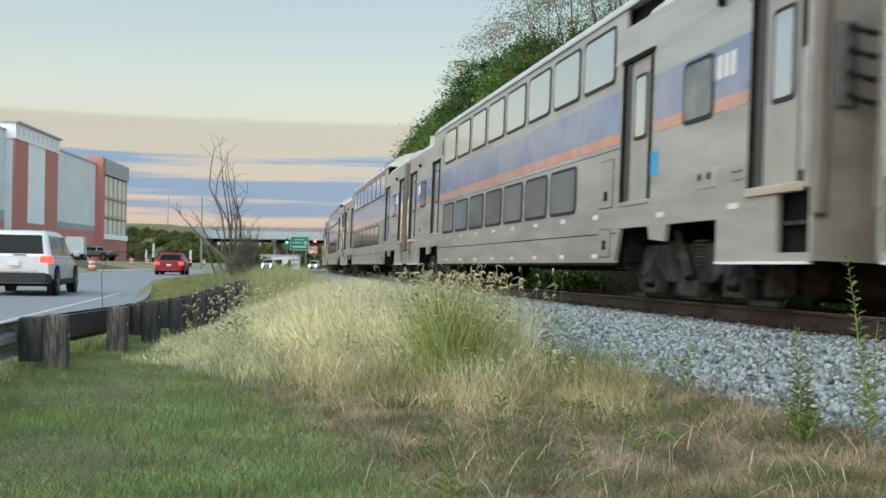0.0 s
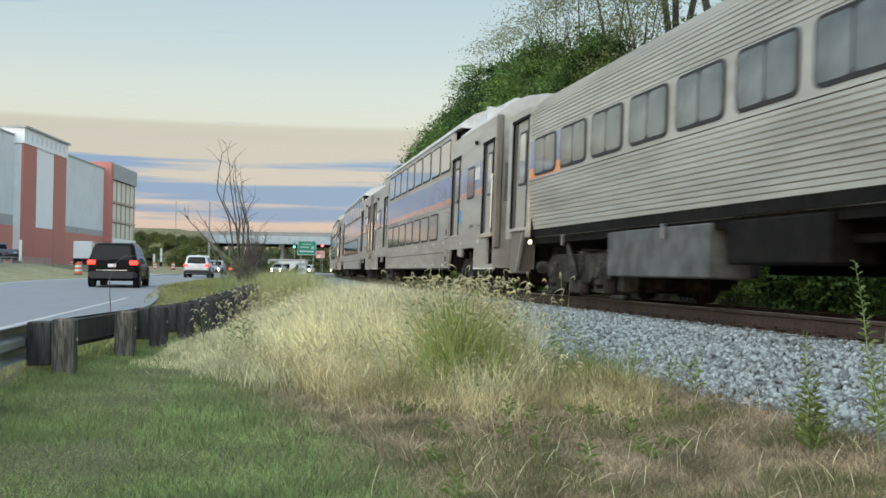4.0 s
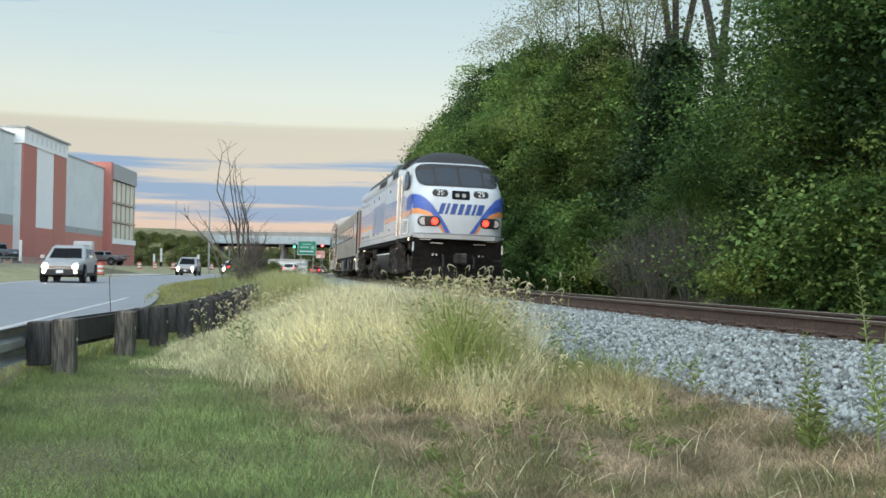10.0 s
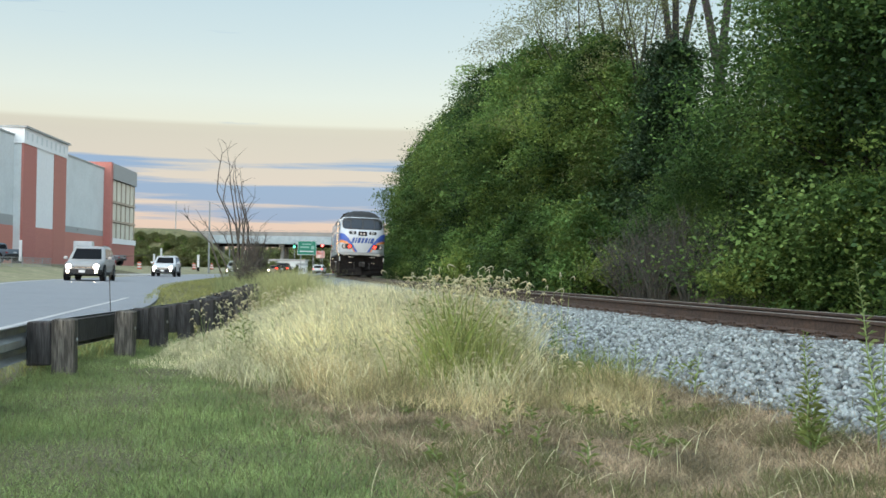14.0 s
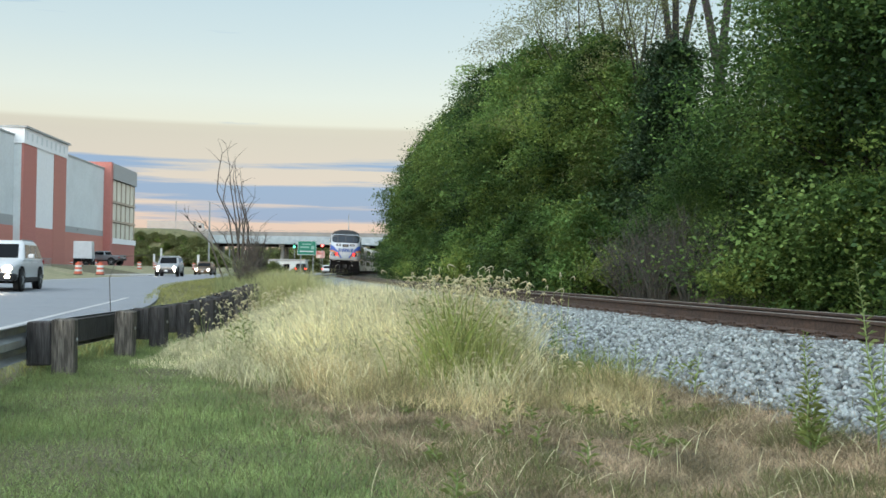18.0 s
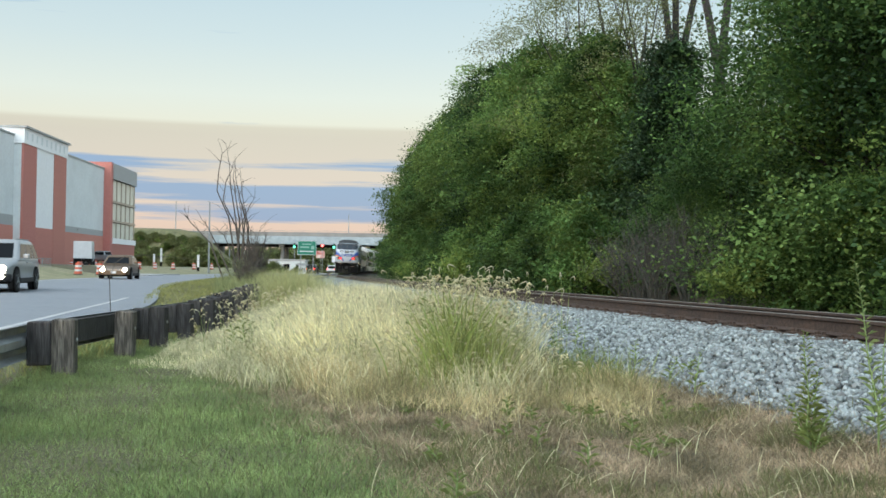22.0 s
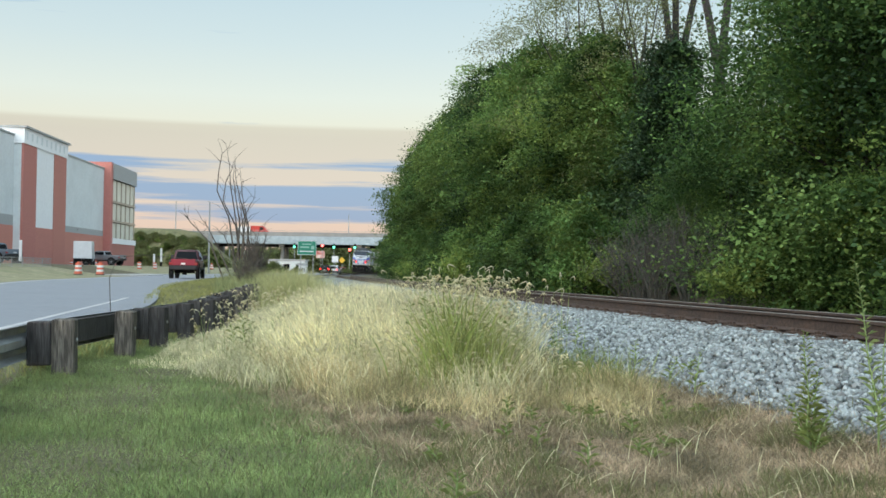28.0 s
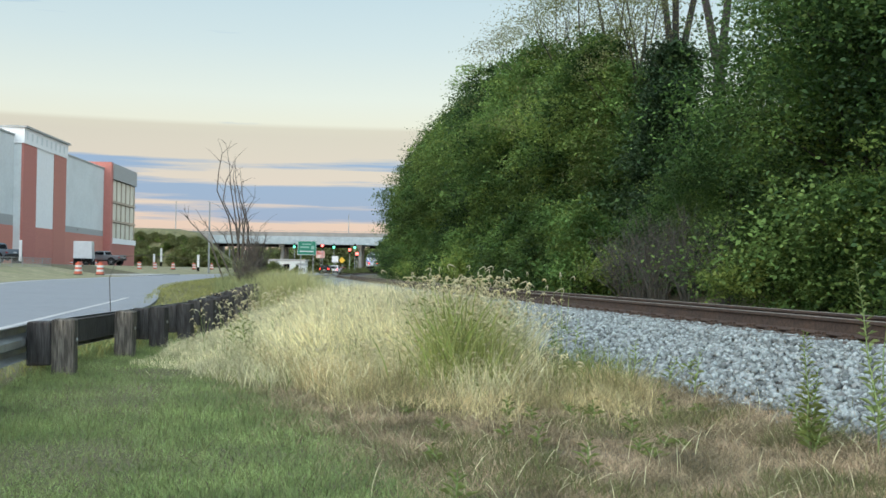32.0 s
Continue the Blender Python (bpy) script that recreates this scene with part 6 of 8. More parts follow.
def build_vehicle(name, label, category, mat, L, W, Hh, kind, brake=True, head=True, group="vehicles on the road", gate=None):
    """kind: 'suv', 'sedan' or 'pickup'."""
    car = thing(name, Matrix(), label, category, group)
    h, r = W / 2, 0.50 if kind == "pickup" else 0.37 if kind == "suv" else 0.32
    clear = 0.62 if kind == "pickup" else 0.30 if kind == "suv" else 0.22
    belt = {"suv": 1.08, "sedan": 0.92, "pickup": 1.36}[kind]
    back, nose = -L / 2, L / 2
    # lower body: sections along the length (y, half width, bottom, top)
    if kind == "pickup":
        secs = [(back, 0.94, 0.80, 1.30), (back + 0.12, 1.0, 0.74, 1.36), (back + 1.9, 1.0, 0.64, 1.36), (0.4, 1.0, clear, 1.38), (nose - 1.5, 1.0, clear, 1.35), (nose - 0.35, 0.97, clear + 0.05, 1.28), (nose, 0.86, clear + 0.15, 1.0)]
    elif kind == "suv":
        secs = [(back, 0.9, clear + 0.15, belt - 0.05), (back + 0.12, 0.98, clear + 0.03, belt), (back + 1.2, 1.0, clear, belt), (0.6, 1.0, clear, belt), (nose - 1.2, 1.0, clear, belt - 0.02), (nose - 0.35, 0.95, clear + 0.02, belt - 0.12), (nose, 0.82, clear + 0.12, belt - 0.3)]
    else:
        secs = [(back, 0.86, clear + 0.2, belt - 0.1), (back + 0.2, 0.96, clear + 0.05, belt + 0.03), (back + 1.2, 1.0, clear, belt), (0.6, 1.0, clear, belt - 0.02), (nose - 1.3, 0.99, clear, belt - 0.08), (nose - 0.4, 0.94, clear + 0.02, belt - 0.2), (nose, 0.8, clear + 0.12, belt - 0.36)]
    part("body", Geo().loft([rounded_ring(h * w, z0, z1, y, 0.14) for y, w, z0, z1 in secs]), mat, car, smooth=True)
    # cabin: glass house with roof
    if kind == "suv":
        low, high = (back + 0.1, nose - 1.25), (back + 0.5, nose - 2.05)
    elif kind == "sedan":
        low, high = (back + 0.65, nose - 1.3), (back + 1.4, nose - 2.15)
    else:
        low, high = (back + 2.05, nose - 1.35), (back + 2.2, nose - 2.1)
    zt = Hh - 0.05
    def wide(z):
        return h * (0.945 - 0.175 * (z - belt) / (zt - belt))

    def ends(z):
        f = (z - belt) / (zt - belt)
        return low[0] + (high[0] - low[0]) * f, low[1] + (high[1] - low[1]) * f
    rings = []
    for z, k, r0 in ((belt - 0.05, 1.0, 0.2), (belt + (zt - belt) * 0.5, 1.0, 0.18), (zt - 0.07, 1.0, 0.18), (zt, 0.965, 0.2), (Hh - 0.01, 0.88, 0.25), (Hh, 0.6, 0.3)):
        y0, y1 = ends(min(z, zt - 0.02))
        mid, half = (y0 + y1) / 2, (y1 - y0) / 2
        rings.append([(x, y, z) for x, y in rounded(-wide(min(z, zt)) * k, mid - half * k, wide(min(z, zt)) * k, mid + half * k, r0, 4)])
    cabin = part("cabin", Geo().loft(rings), mat, car, "rounded cabin with painted roof", smooth=True)
    z0, z1 = belt + 0.02, zt - 0.11

    def pane(name, quad, out):
        q = [Vector(p) for p in quad]
        part(name, Geo().loft([[p + Vector(out) * 0.008 for p in q], [p - Vector(out) * 0.03 for p in q]]), M_GLASS, cabin, "dark tinted glass")
    for s in (-1, 1):
        cuts = ((0.05, 0.29), (0.32, 0.62), (0.65, 0.93)) if kind == "suv" else ((0.06, 0.5), (0.54, 0.92))
        for u, w in cuts:
            quad = []
            for z, f in ((z0, u), (z0, w), (z1, w), (z1, u)):
                e0, e1 = ends(z)
                quad.append((s * wide(z), e0 + (e1 - e0) * f, z))
            pane("side_window", quad, (s, 0, 0.15))
    for k, nm in ((0, "rear_window"), (1, "windshield")):
        quad = [(q * wide(z) * 0.80, ends(z)[k], z) for q, z in ((-1, z0 + (0.03 if k == 0 else 0)), (1, z0 + (0.03 if k == 0 else 0)), (1, z1 + 0.02), (-1, z1 + 0.02))]
        pane(nm, quad, (0, -1 if k == 0 else 1, 0.4))
    if kind == "suv":
        for s in (-1, 1):
            part("roof_rail", Geo().tube((s * h * 0.66, high[0] + 0.15, Hh + 0.01), (s * h * 0.66, high[1] - 0.15, Hh + 0.01), 0.018, n=6), M_GALV, car)
    # trim
    dark = M_RUBBER
    part("rear_bumper", Geo().loft([rounded_ring(h * w, clear + 0.05, clear + 0.32, y, 0.06) for y, w in ((back - 0.06, 0.84), (back + 0.02, 0.96), (back + 0.2, 0.99))]), dark if kind != "sedan" else mat, car, "dark rear bumper")
    part("front_bumper", Geo().loft([rounded_ring(h * w, clear + 0.05, clear + 0.3, y, 0.06) for y, w in ((nose + 0.05, 0.76), (nose - 0.03, 0.9), (nose - 0.3, 0.97))]), dark if kind != "sedan" else mat, car)
    gr = part("grille", Geo().box(-h * 0.5, nose - 0.02, clear + 0.34, h * 0.5, nose + 0.03, belt - 0.36, c=0.01), dark, car, "dark radiator grille")
    for k in range(3):
        z = clear + 0.36 + (belt - 0.4 - clear - 0.36) * k / 2
        part("grille_bar", Geo().box(-h * 0.48, nose + 0.028, z, h * 0.48, nose + 0.04, z + 0.018), M_CHROME, gr)
    part("front_plate", Geo().box(-0.15, nose + 0.045, clear + 0.12, 0.15, nose + 0.07, clear + 0.26, c=0.005), M_WHITE_PLAIN, car, "blank pale plate")
    part("plate_bar", Geo().box(-0.15, back - 0.075, clear + 0.38 if kind != "suv" else belt - 0.28, 0.15, back - 0.01, clear + 0.5 if kind != "suv" else belt - 0.15, c=0.005), M_WHITE_PLAIN, car, "blank pale plate")
    for s in (-1, 1):
        tz = {"suv": belt - 0.1, "sedan": belt - 0.16, "pickup": belt - 0.3}[kind]
        part("tail_light", Geo().box(s * h * 0.82 - 0.15, back - 0.03, tz - 0.09, s * h * 0.82 + 0.17, back + 0.16, tz + 0.09, c=0.035), M_TAIL if brake else surface("red_lens", (0.3, 0.02, 0.02), 0.3), car, "lit red tail light" if brake else "red tail light")
        part("head_light", Geo().tube((s * h * 0.68, nose - 0.12, belt - 0.36), (s * h * 0.68, nose + 0.07, belt - 0.36), 0.14, 0.115, n=14), M_HEADLIGHT if head else M_LENS, car, "lit headlight" if head else "unlit headlight")
        big = 0.06 if kind == "pickup" else 0.0
        if kind == "suv":
            part("fog_light", Geo().tube((s * h * 0.70, nose - 0.1, clear + 0.19), (s * h * 0.70, nose + 0.065, clear + 0.19), 0.085, 0.075, n=12), M_HEADLIGHT if head else M_LENS, car, "lit fog light" if head else "unlit fog light")
        part("mirror", Geo().box(s * (h + 0.12) - 0.1 - big, high[1] + 0.35, belt + big, s * (h + 0.12) + 0.1 + big, high[1] + 0.47, belt + 0.16 + big * 3, c=0.03), mat if kind != "pickup" else dark, car)
        for f in (0.3, 0.62):
            yy = low[0] + (low[1] - low[0]) * f
            part("door_handle", Geo().box(s * h - 0.02, yy, belt - 0.14, s * h + 0.03, yy + 0.18, belt - 0.1), mat, car)
        part("sill_trim", Geo().box(s * h * 0.99 - 0.02, back + 1.3, clear, s * h * 0.99 + 0.02, nose - 1.35, clear + 0.14), dark, car)
        for y in (back + 0.85 + (0.2 if kind == "pickup" else 0), nose - 0.88):
            w = wheel_parts(car, s * (h - 0.11), y, r, 0.24)
            part("wheel_arch", Geo().tube((s * (h * 0.99 - 0.05), y, r + 0.02), (s * (h * 0.99 + 0.012), y, r + 0.02), r + 0.07, n=20), M_DARK, car)
            CAR_WHEELS.append((car, w, s * (h - 0.11), y, r))
    part("floor_pan", Geo().box(-h * 0.85, back + 0.3, clear - 0.05, h * 0.85, nose - 0.3, clear + 0.15), M_DARK, car)
    if kind == "pickup":
        bed = part("cargo_bed", Geo().box(-h * 0.84, back + 0.1, 1.0, h * 0.84, back + 1.95, 1.368), M_DARK, car, "dark open cargo bed")
        part("tailgate", Geo().box(-h * 0.8, back - 0.03, 0.95, h * 0.8, back + 0.05, 1.385, c=0.02), gate or mat, car, "red tailgate" if gate else "closed tailgate")
        part("axle", Geo().tube((-0.7, back + 1.05, r), (0.7, back + 1.05, r), 0.1, n=8).tube((0.15, back + 1.05, r), (-0.15, back + 1.05, r), 0.22, n=10), M_DARK, car)
        part("step_chrome", Geo().box(-h - 0.01, back + 2.2, 0.78, -h + 0.02, nose - 0.4, 0.84).box(h - 0.02, back + 2.2, 0.78, h + 0.01, nose - 0.4, 0.84), M_CHROME, car)
    if kind == "suv":
        part("tailgate_trim", Geo().box(-h * 0.62, back - 0.065, clear + 0.36, h * 0.62, back - 0.03, clear + 0.39), M_CHROME, car)
        part("rear_wiper", Geo().box(-0.03, low[0] - 0.06, belt, 0.3, low[0] - 0.03, belt + 0.03), M_DARK, car)
    return car


def lane_pose(s, lat, back):
    """On the road's surface in a lane, facing along it or back."""
    a, b = beside(s - 1.3, road_lat(lat, s - 1.3), road_z(lat, s - 1.3)), beside(s + 1.3, road_lat(lat, s + 1.3), road_z(lat, s + 1.3))
    d = b - a
    m = Matrix.Translation((a + b) / 2) @ Matrix.Rotation(-math.atan2(d.x, d.y), 4, "Z")
    return m @ Matrix.Rotation(math.pi, 4, "Z") if back else m


P_WHITE, P_RED, P_BLACK = paint("white_car_paint", (0.62, 0.65, 0.68)), paint("dark_red_car_paint", (0.22, 0.015, 0.025)), surface("black_car_paint", (0.004, 0.0045, 0.0055), 0.25, spec=0.12)
P_SILVER, P_TAN, P_GREY, P_MAROON = paint("silver_car_paint", (0.42, 0.44, 0.46), 0.5), paint("bronze_car_paint", (0.16, 0.11, 0.07), 0.4), paint("grey_car_paint", (0.22, 0.23, 0.25), 0.4), paint("maroon_truck_paint", (0.055, 0.012, 0.018))
P_PALE = paint("pale_grey_car_paint", (0.36, 0.37, 0.38), 0.3)
AWAY, TOWARD = -12.2, -15.2
TRAFFIC = (
    (build_vehicle("suv", "white sport utility vehicle with lit tail lights on the road", "car", P_WHITE, 4.95, 1.98, 1.78, "suv", head=False), AWAY, 2.4,
     ((0, 19.2), (1, 31.0), (2, 45.2), (3, 60.0), (3.5, 67.2), (5.5, 96), (8, 132), (11, 172), (12, 180), (14, 190), (17, 199), (21, 206), (25, 209), (32, 210))),
    (build_vehicle("sedan", "dark red sedan with lit tail lights on the road", "car", P_RED, 4.85, 1.85, 1.47, "sedan", head=False), AWAY, 2.4,
     ((0, 60.6), (1, 73.5), (2, 86), (5, 124), (8, 162), (10, 187), (12, 205), (15, 217), (18, 221), (32, 222))),
    (build_vehicle("suv", "black sport utility vehicle with lit tail lights on the road", "car", P_BLACK, 4.85, 1.96, 1.78, "suv", head=False), AWAY, 2.4,
     ((0, -27), (2, 3.6), (3, 18.2), (3.5, 25.6), (5.5, 54.4), (6, 61.2), (6.6, 68.6), (7, 73.2), (7.8, 82.2), (11, 122), (14, 153), (17, 169), (21, 177), (25, 196), (32, 198))),
    (build_vehicle("suv", "silver sport utility vehicle with bright headlights on the road", "car", P_SILVER, 4.7, 1.9, 1.7, "suv", brake=False), TOWARD, -2.3,
     ((0, 168), (3, 131), (7, 81.6), (7.8, 71.5), (8.4, 63.4), (9, 55.7), (9.6, 48.1), (10.2, 40.7), (10.8, 33.8), (11.4, 27.5), (13, 9), (17, -40), (24, -118), (32, -125))),
    (build_vehicle("suv", "pale grey sport utility vehicle with bright headlights", "car", P_PALE, 4.8, 1.95, 1.78, "suv", brake=False), TOWARD, -2.3,
     ((0, 216), (5, 158), (10.8, 87.4), (11.4, 81), (12, 74.4), (13, 62), (13.8, 51.4), (14.5, 42.2), (16, 22), (20, -32), (26, -112), (32, -120))),
    (build_vehicle("suv", "white sport utility vehicle with bright headlights on the road", "car", P_WHITE, 4.7, 1.9, 1.72, "suv", brake=False), TOWARD, -2.3,
     ((0, 240), (6, 178), (12, 106.5), (13, 94.6), (14.5, 75.8), (16.5, 49.6), (17.1, 41.9), (17.7, 34.3), (19, 17), (23, -38), (28, -105), (32, -112))),
    (build_vehicle("suv", "silver sport utility vehicle with bright headlights on the road", "car", P_SILVER, 4.75, 1.92, 1.74, "suv", brake=False), TOWARD, -2.3,
     ((0, 262), (8, 205), (16.5, 101.8), (17.1, 95.4), (19, 71.6), (19.5, 65.2), (20.1, 57), (20.7, 48.2), (21.3, 39.4), (21.9, 31), (24, 1), (28, -55), (32, -104))),
    (build_vehicle("sedan", "bronze sedan with bright headlights on the road", "car", P_TAN, 4.85, 1.86, 1.46, "sedan", brake=False), TOWARD, -2.3,
     ((0, 284), (10, 216), (19, 96.6), (21.3, 68), (21.9, 60.4), (22.5, 51.4), (23, 42.6), (23.7, 31.6), (25, 12), (28, -33), (32, -92))),
    (build_vehicle("pickup_truck", "dark maroon pickup truck with a red tailgate on the road", "truck", P_MAROON, 5.7, 2.05, 2.08, "pickup", brake=False, head=False, gate=surface("red_tailgate_paint", (0.26, 0.02, 0.04), 0.3, 0.2, grain=0.05)), AWAY, 2.8,
     ((0, -120), (15, -119), (20, -55), (24, 3.0), (24.9, 14.6), (25.5, 22.6), (26.5, 39), (27.5, 57.5), (28, 65), (28.4, 70.6), (29, 78.5), (30, 91.5), (32, 117))),
)


def lane_rows(lat, lead, marks):
    """Quarter-second rows between the marked places."""
    ts, ps = [a for a, b in marks], [b for a, b in marks]
    slope = [(ps[min(i + 1, len(ps) - 1)] - ps[max(i - 1, 0)]) / (ts[min(i + 1, len(ts) - 1)] - ts[max(i - 1, 0)]) for i in range(len(ps))]
    out = []
    for k in range(129):
        t = k * 0.25
        i = max(j for j in range(len(ts) - 1) if ts[j] <= t) if t < ts[-1] else len(ts) - 2
        w = ts[i + 1] - ts[i]
        u = (t - ts[i]) / w
        s = (2 * u ** 3 - 3 * u * u + 1) * ps[i] + (u ** 3 - 2 * u * u + u) * w * slope[i] + (-2 * u ** 3 + 3 * u * u) * ps[i + 1] + (u ** 3 - u * u) * w * slope[i + 1]
        out.append((t, s))
    return out


NEAR_SHIFT = {19.2: 0.55, -27: -0.05, -120: 0.35}
for car, lat, lead, marks in TRAFFIC:
    CARS.append((car, [(t, lane_pose(s + lead, lat - (0.0 if lat == TOWARD else NEAR_SHIFT.get(marks[0][1], 0.0) * (1 - ease(20, 42, s + lead))), lat == TOWARD)) for t, s in lane_rows(lat, lead, marks)], lane_rows(lat, lead, marks)))


# ---- vehicles parked at the building ----
def parked(name, label, category, mat, L, W, H, kind, x, y, z, turn):
    c = build_vehicle(name, label, category, mat, L, W, H, kind, brake=False, head=False, group="parked vehicles")
    c.matrix_basis = pose(x, y, z, 0, 0, turn)
    return c


LOT_Z = 1.25
parked("pickup_truck", "parked grey pickup truck before the storage building", "truck", P_GREY, 5.6, 2.0, 1.9, "pickup", -44.2, 139, LOT_Z + fall(128), 75)
parked("pickup_truck", "parked blue-grey pickup truck before the storage building", "truck", paint("blue_grey_paint", (0.16, 0.2, 0.24)), 5.6, 2.0, 2.0, "pickup", -43.6, 104, LOT_Z + fall(92), 60)


def build_box_truck():
    c = thing("moving_truck", pose(-42.0, 125, LOT_Z + fall(113), 0, 0, 14), "parked white box truck before the storage building", "truck", "parked vehicles")
    part("cargo_box", Geo().box(-1.02, -2.6, 0.75, 1.02, 0.9, 2.75, c=0.04), P_WHITE, c, "white cargo box")
    part("cab", Geo().loft([rounded_ring(1.0, 0.5, z, y, 0.15) for y, z in ((0.95, 2.3), (1.9, 2.2), (2.4, 1.4), (3.1, 1.25))]), P_WHITE, c, smooth=True)
    part("windshield", Geo().loft([[(-0.85, 1.96, 2.1), (0.85, 1.96, 2.1), (0.85, 2.0, 2.14), (-0.85, 2.0, 2.14)], [(-0.9, 2.4, 1.45), (0.9, 2.4, 1.45), (0.9, 2.43, 1.5), (-0.9, 2.43, 1.5)]]), M_GLASS, c)
    part("chassis", Geo().box(-0.9, -2.5, 0.4, 0.9, 2.6, 0.8), M_DARK, c)
    for s in (-1, 1):
        for y in (-1.6, 2.1):
            wheel_parts(c, s * 0.92, y, 0.38, 0.24)


build_box_truck()


# ---- trucks that cross the highway bridge ----
DECK_Z = 8.7


def cross_bridge(c, t0, x0, speed):
    """Over the deck at a steady speed, at x0 when t0; it waits beyond the ends of the view."""
    start, stop = t0 - (x0 + 118) / speed, t0 + (80 - x0) / speed
    rows = [(0, pose(-118, 277.5, DECK_Z)), (start, pose(-118, 277.5, DECK_Z))]
    n = int(stop - start) + 1
    rows += [(start + (stop - start) * k / n, pose(-118 + 198 * k / n, 277.5, DECK_Z)) for k in range(1, n + 1)]
    rows += [(32, pose(80.01, 277.5, DECK_Z))] if stop < 31.9 else []
    CARS.append((c, rows, [(0, 200), (32, 201)]))


def truck_wheel(c, x, y):
    w = part("wheel", Geo().tube((x, y - 0.14, 0.5), (x, y + 0.14, 0.5), 0.5, n=16), M_TYRE, c, "black tyre")
    part("rim", Geo().tube((x, y - 0.15, 0.5), (x, y + 0.15, 0.5), 0.26, n=12), M_GALV, w)


def build_semi_truck():
    """Its origin lies under the front bumper; the trailer follows at -x."""
    c = thing("semi_truck", Matrix(), "pale grey semi-trailer truck driving over the highway bridge", "truck", "trucks on the highway")
    tr = part("trailer", Geo().box(-16.2, -1.28, 1.15, -4.0, 1.28, 3.95, c=0.05), P_PALE, c, "long pale grey trailer box")
    part("underride_rail", Geo().box(-14.5, -1.2, 0.95, -4.5, 1.2, 1.14), M_DARK, tr)
    for k in range(11):
        part("side_rib", Geo().box(-15.7 + k * 1.1, -1.295, 1.2, -15.64 + k * 1.1, -1.279, 3.9), M_PANEL_DARK, tr)
    cab = part("cab", Geo().loft([[(x, y, z) for y, z in ((-1.15, 0.7), (1.15, 0.7), (1.1, top), (-1.1, top))] for x, top in ((-3.6, 3.7), (-2.2, 3.5), (-1.7, 2.0), (-0.25, 1.75), (0.0, 1.4))]), P_PALE, c, "pale grey tractor cab")
    for s in (-1, 1):
        part("side_window", Geo().box(-2.9, s * 1.13 - 0.012, 2.2, -2.2, s * 1.13 + 0.012, 2.9), M_GLASS, cab)
        part("fuel_tank", Geo().tube((-3.9, s * 0.95, 0.75), (-2.6, s * 0.95, 0.75), 0.3, n=12), M_CHROME, c)
        part("exhaust_stack", Geo().tube((-3.7, s * 1.15, 0.9), (-3.7, s * 1.15, 4.0), 0.07, n=8), M_CHROME, c)
        for x in (-15.2, -14.0, -5.6, -4.4, -1.0):
            truck_wheel(c, x, s * 1.1)
    part("chassis", Geo().box(-6.2, -0.5, 0.6, -0.4, 0.5, 1.0), M_DARK, c)
    cross_bridge(c, 18.0, -60.9, 28.6)


def build_red_truck():
    c = thing("flatbed_truck", Matrix(), "truck with red cab and pale box driving over the highway bridge", "truck", "trucks on the highway")
    part("cargo_box", Geo().box(-8.2, -1.2, 0.95, -4.9, 1.2, 2.75, c=0.04), M_PANEL_WHITE, c, "pale grey cargo box")
    cab = part("cab", Geo().loft([[(x, y, z) for y, z in ((-1.1, 0.6), (1.1, 0.6), (1.05, top), (-1.05, top))] for x, top in ((-4.8, 2.95), (-1.6, 2.9), (-0.7, 1.9), (0.0, 1.5))]), paint("red_truck_paint", (0.42, 0.035, 0.03)), c, "red cab")
    for s in (-1, 1):
        part("side_window", Geo().box(-2.4, s * 1.075 - 0.012, 1.9, -1.5, s * 1.075 + 0.012, 2.6), M_GLASS, cab)
        for x in (-7.2, -6.0, -1.1):
            truck_wheel(c, x, s * 1.05)
    part("chassis", Geo().box(-8.0, -0.5, 0.6, -0.3, 0.5, 0.95), M_DARK, c)
    cross_bridge(c, 28.0, -45.2, 21.0)


build_semi_truck()
build_red_truck()


# ---- vegetation ----


def leaf_cards(centres, size, rng, flat=0.7, long=1.6):
    """Small rhombic leaves at the centres, turned at random."""
    n = len(centres)
    nrm = rng.normal(size=(n, 3))
    nrm[:, 2] = np.abs(nrm[:, 2]) + flat
    nrm /= np.linalg.norm(nrm, axis=1, keepdims=True)
    a = np.cross(nrm, rng.normal(size=(n, 3)))
    a /= np.linalg.norm(a, axis=1, keepdims=True)
    b = np.cross(nrm, a)
    sz = (size * rng.uniform(0.6, 1.35, n))[:, None]
    w = sz / long
    bend = nrm * sz * 0.18
    v = np.stack([centres - a * sz * 0.5 - bend, centres + b * w * 0.5, centres + a * sz * 0.5 - bend, centres - b * w * 0.5], 1).reshape(-1, 3)
    return v, np.arange(n * 4).reshape(-1, 4)


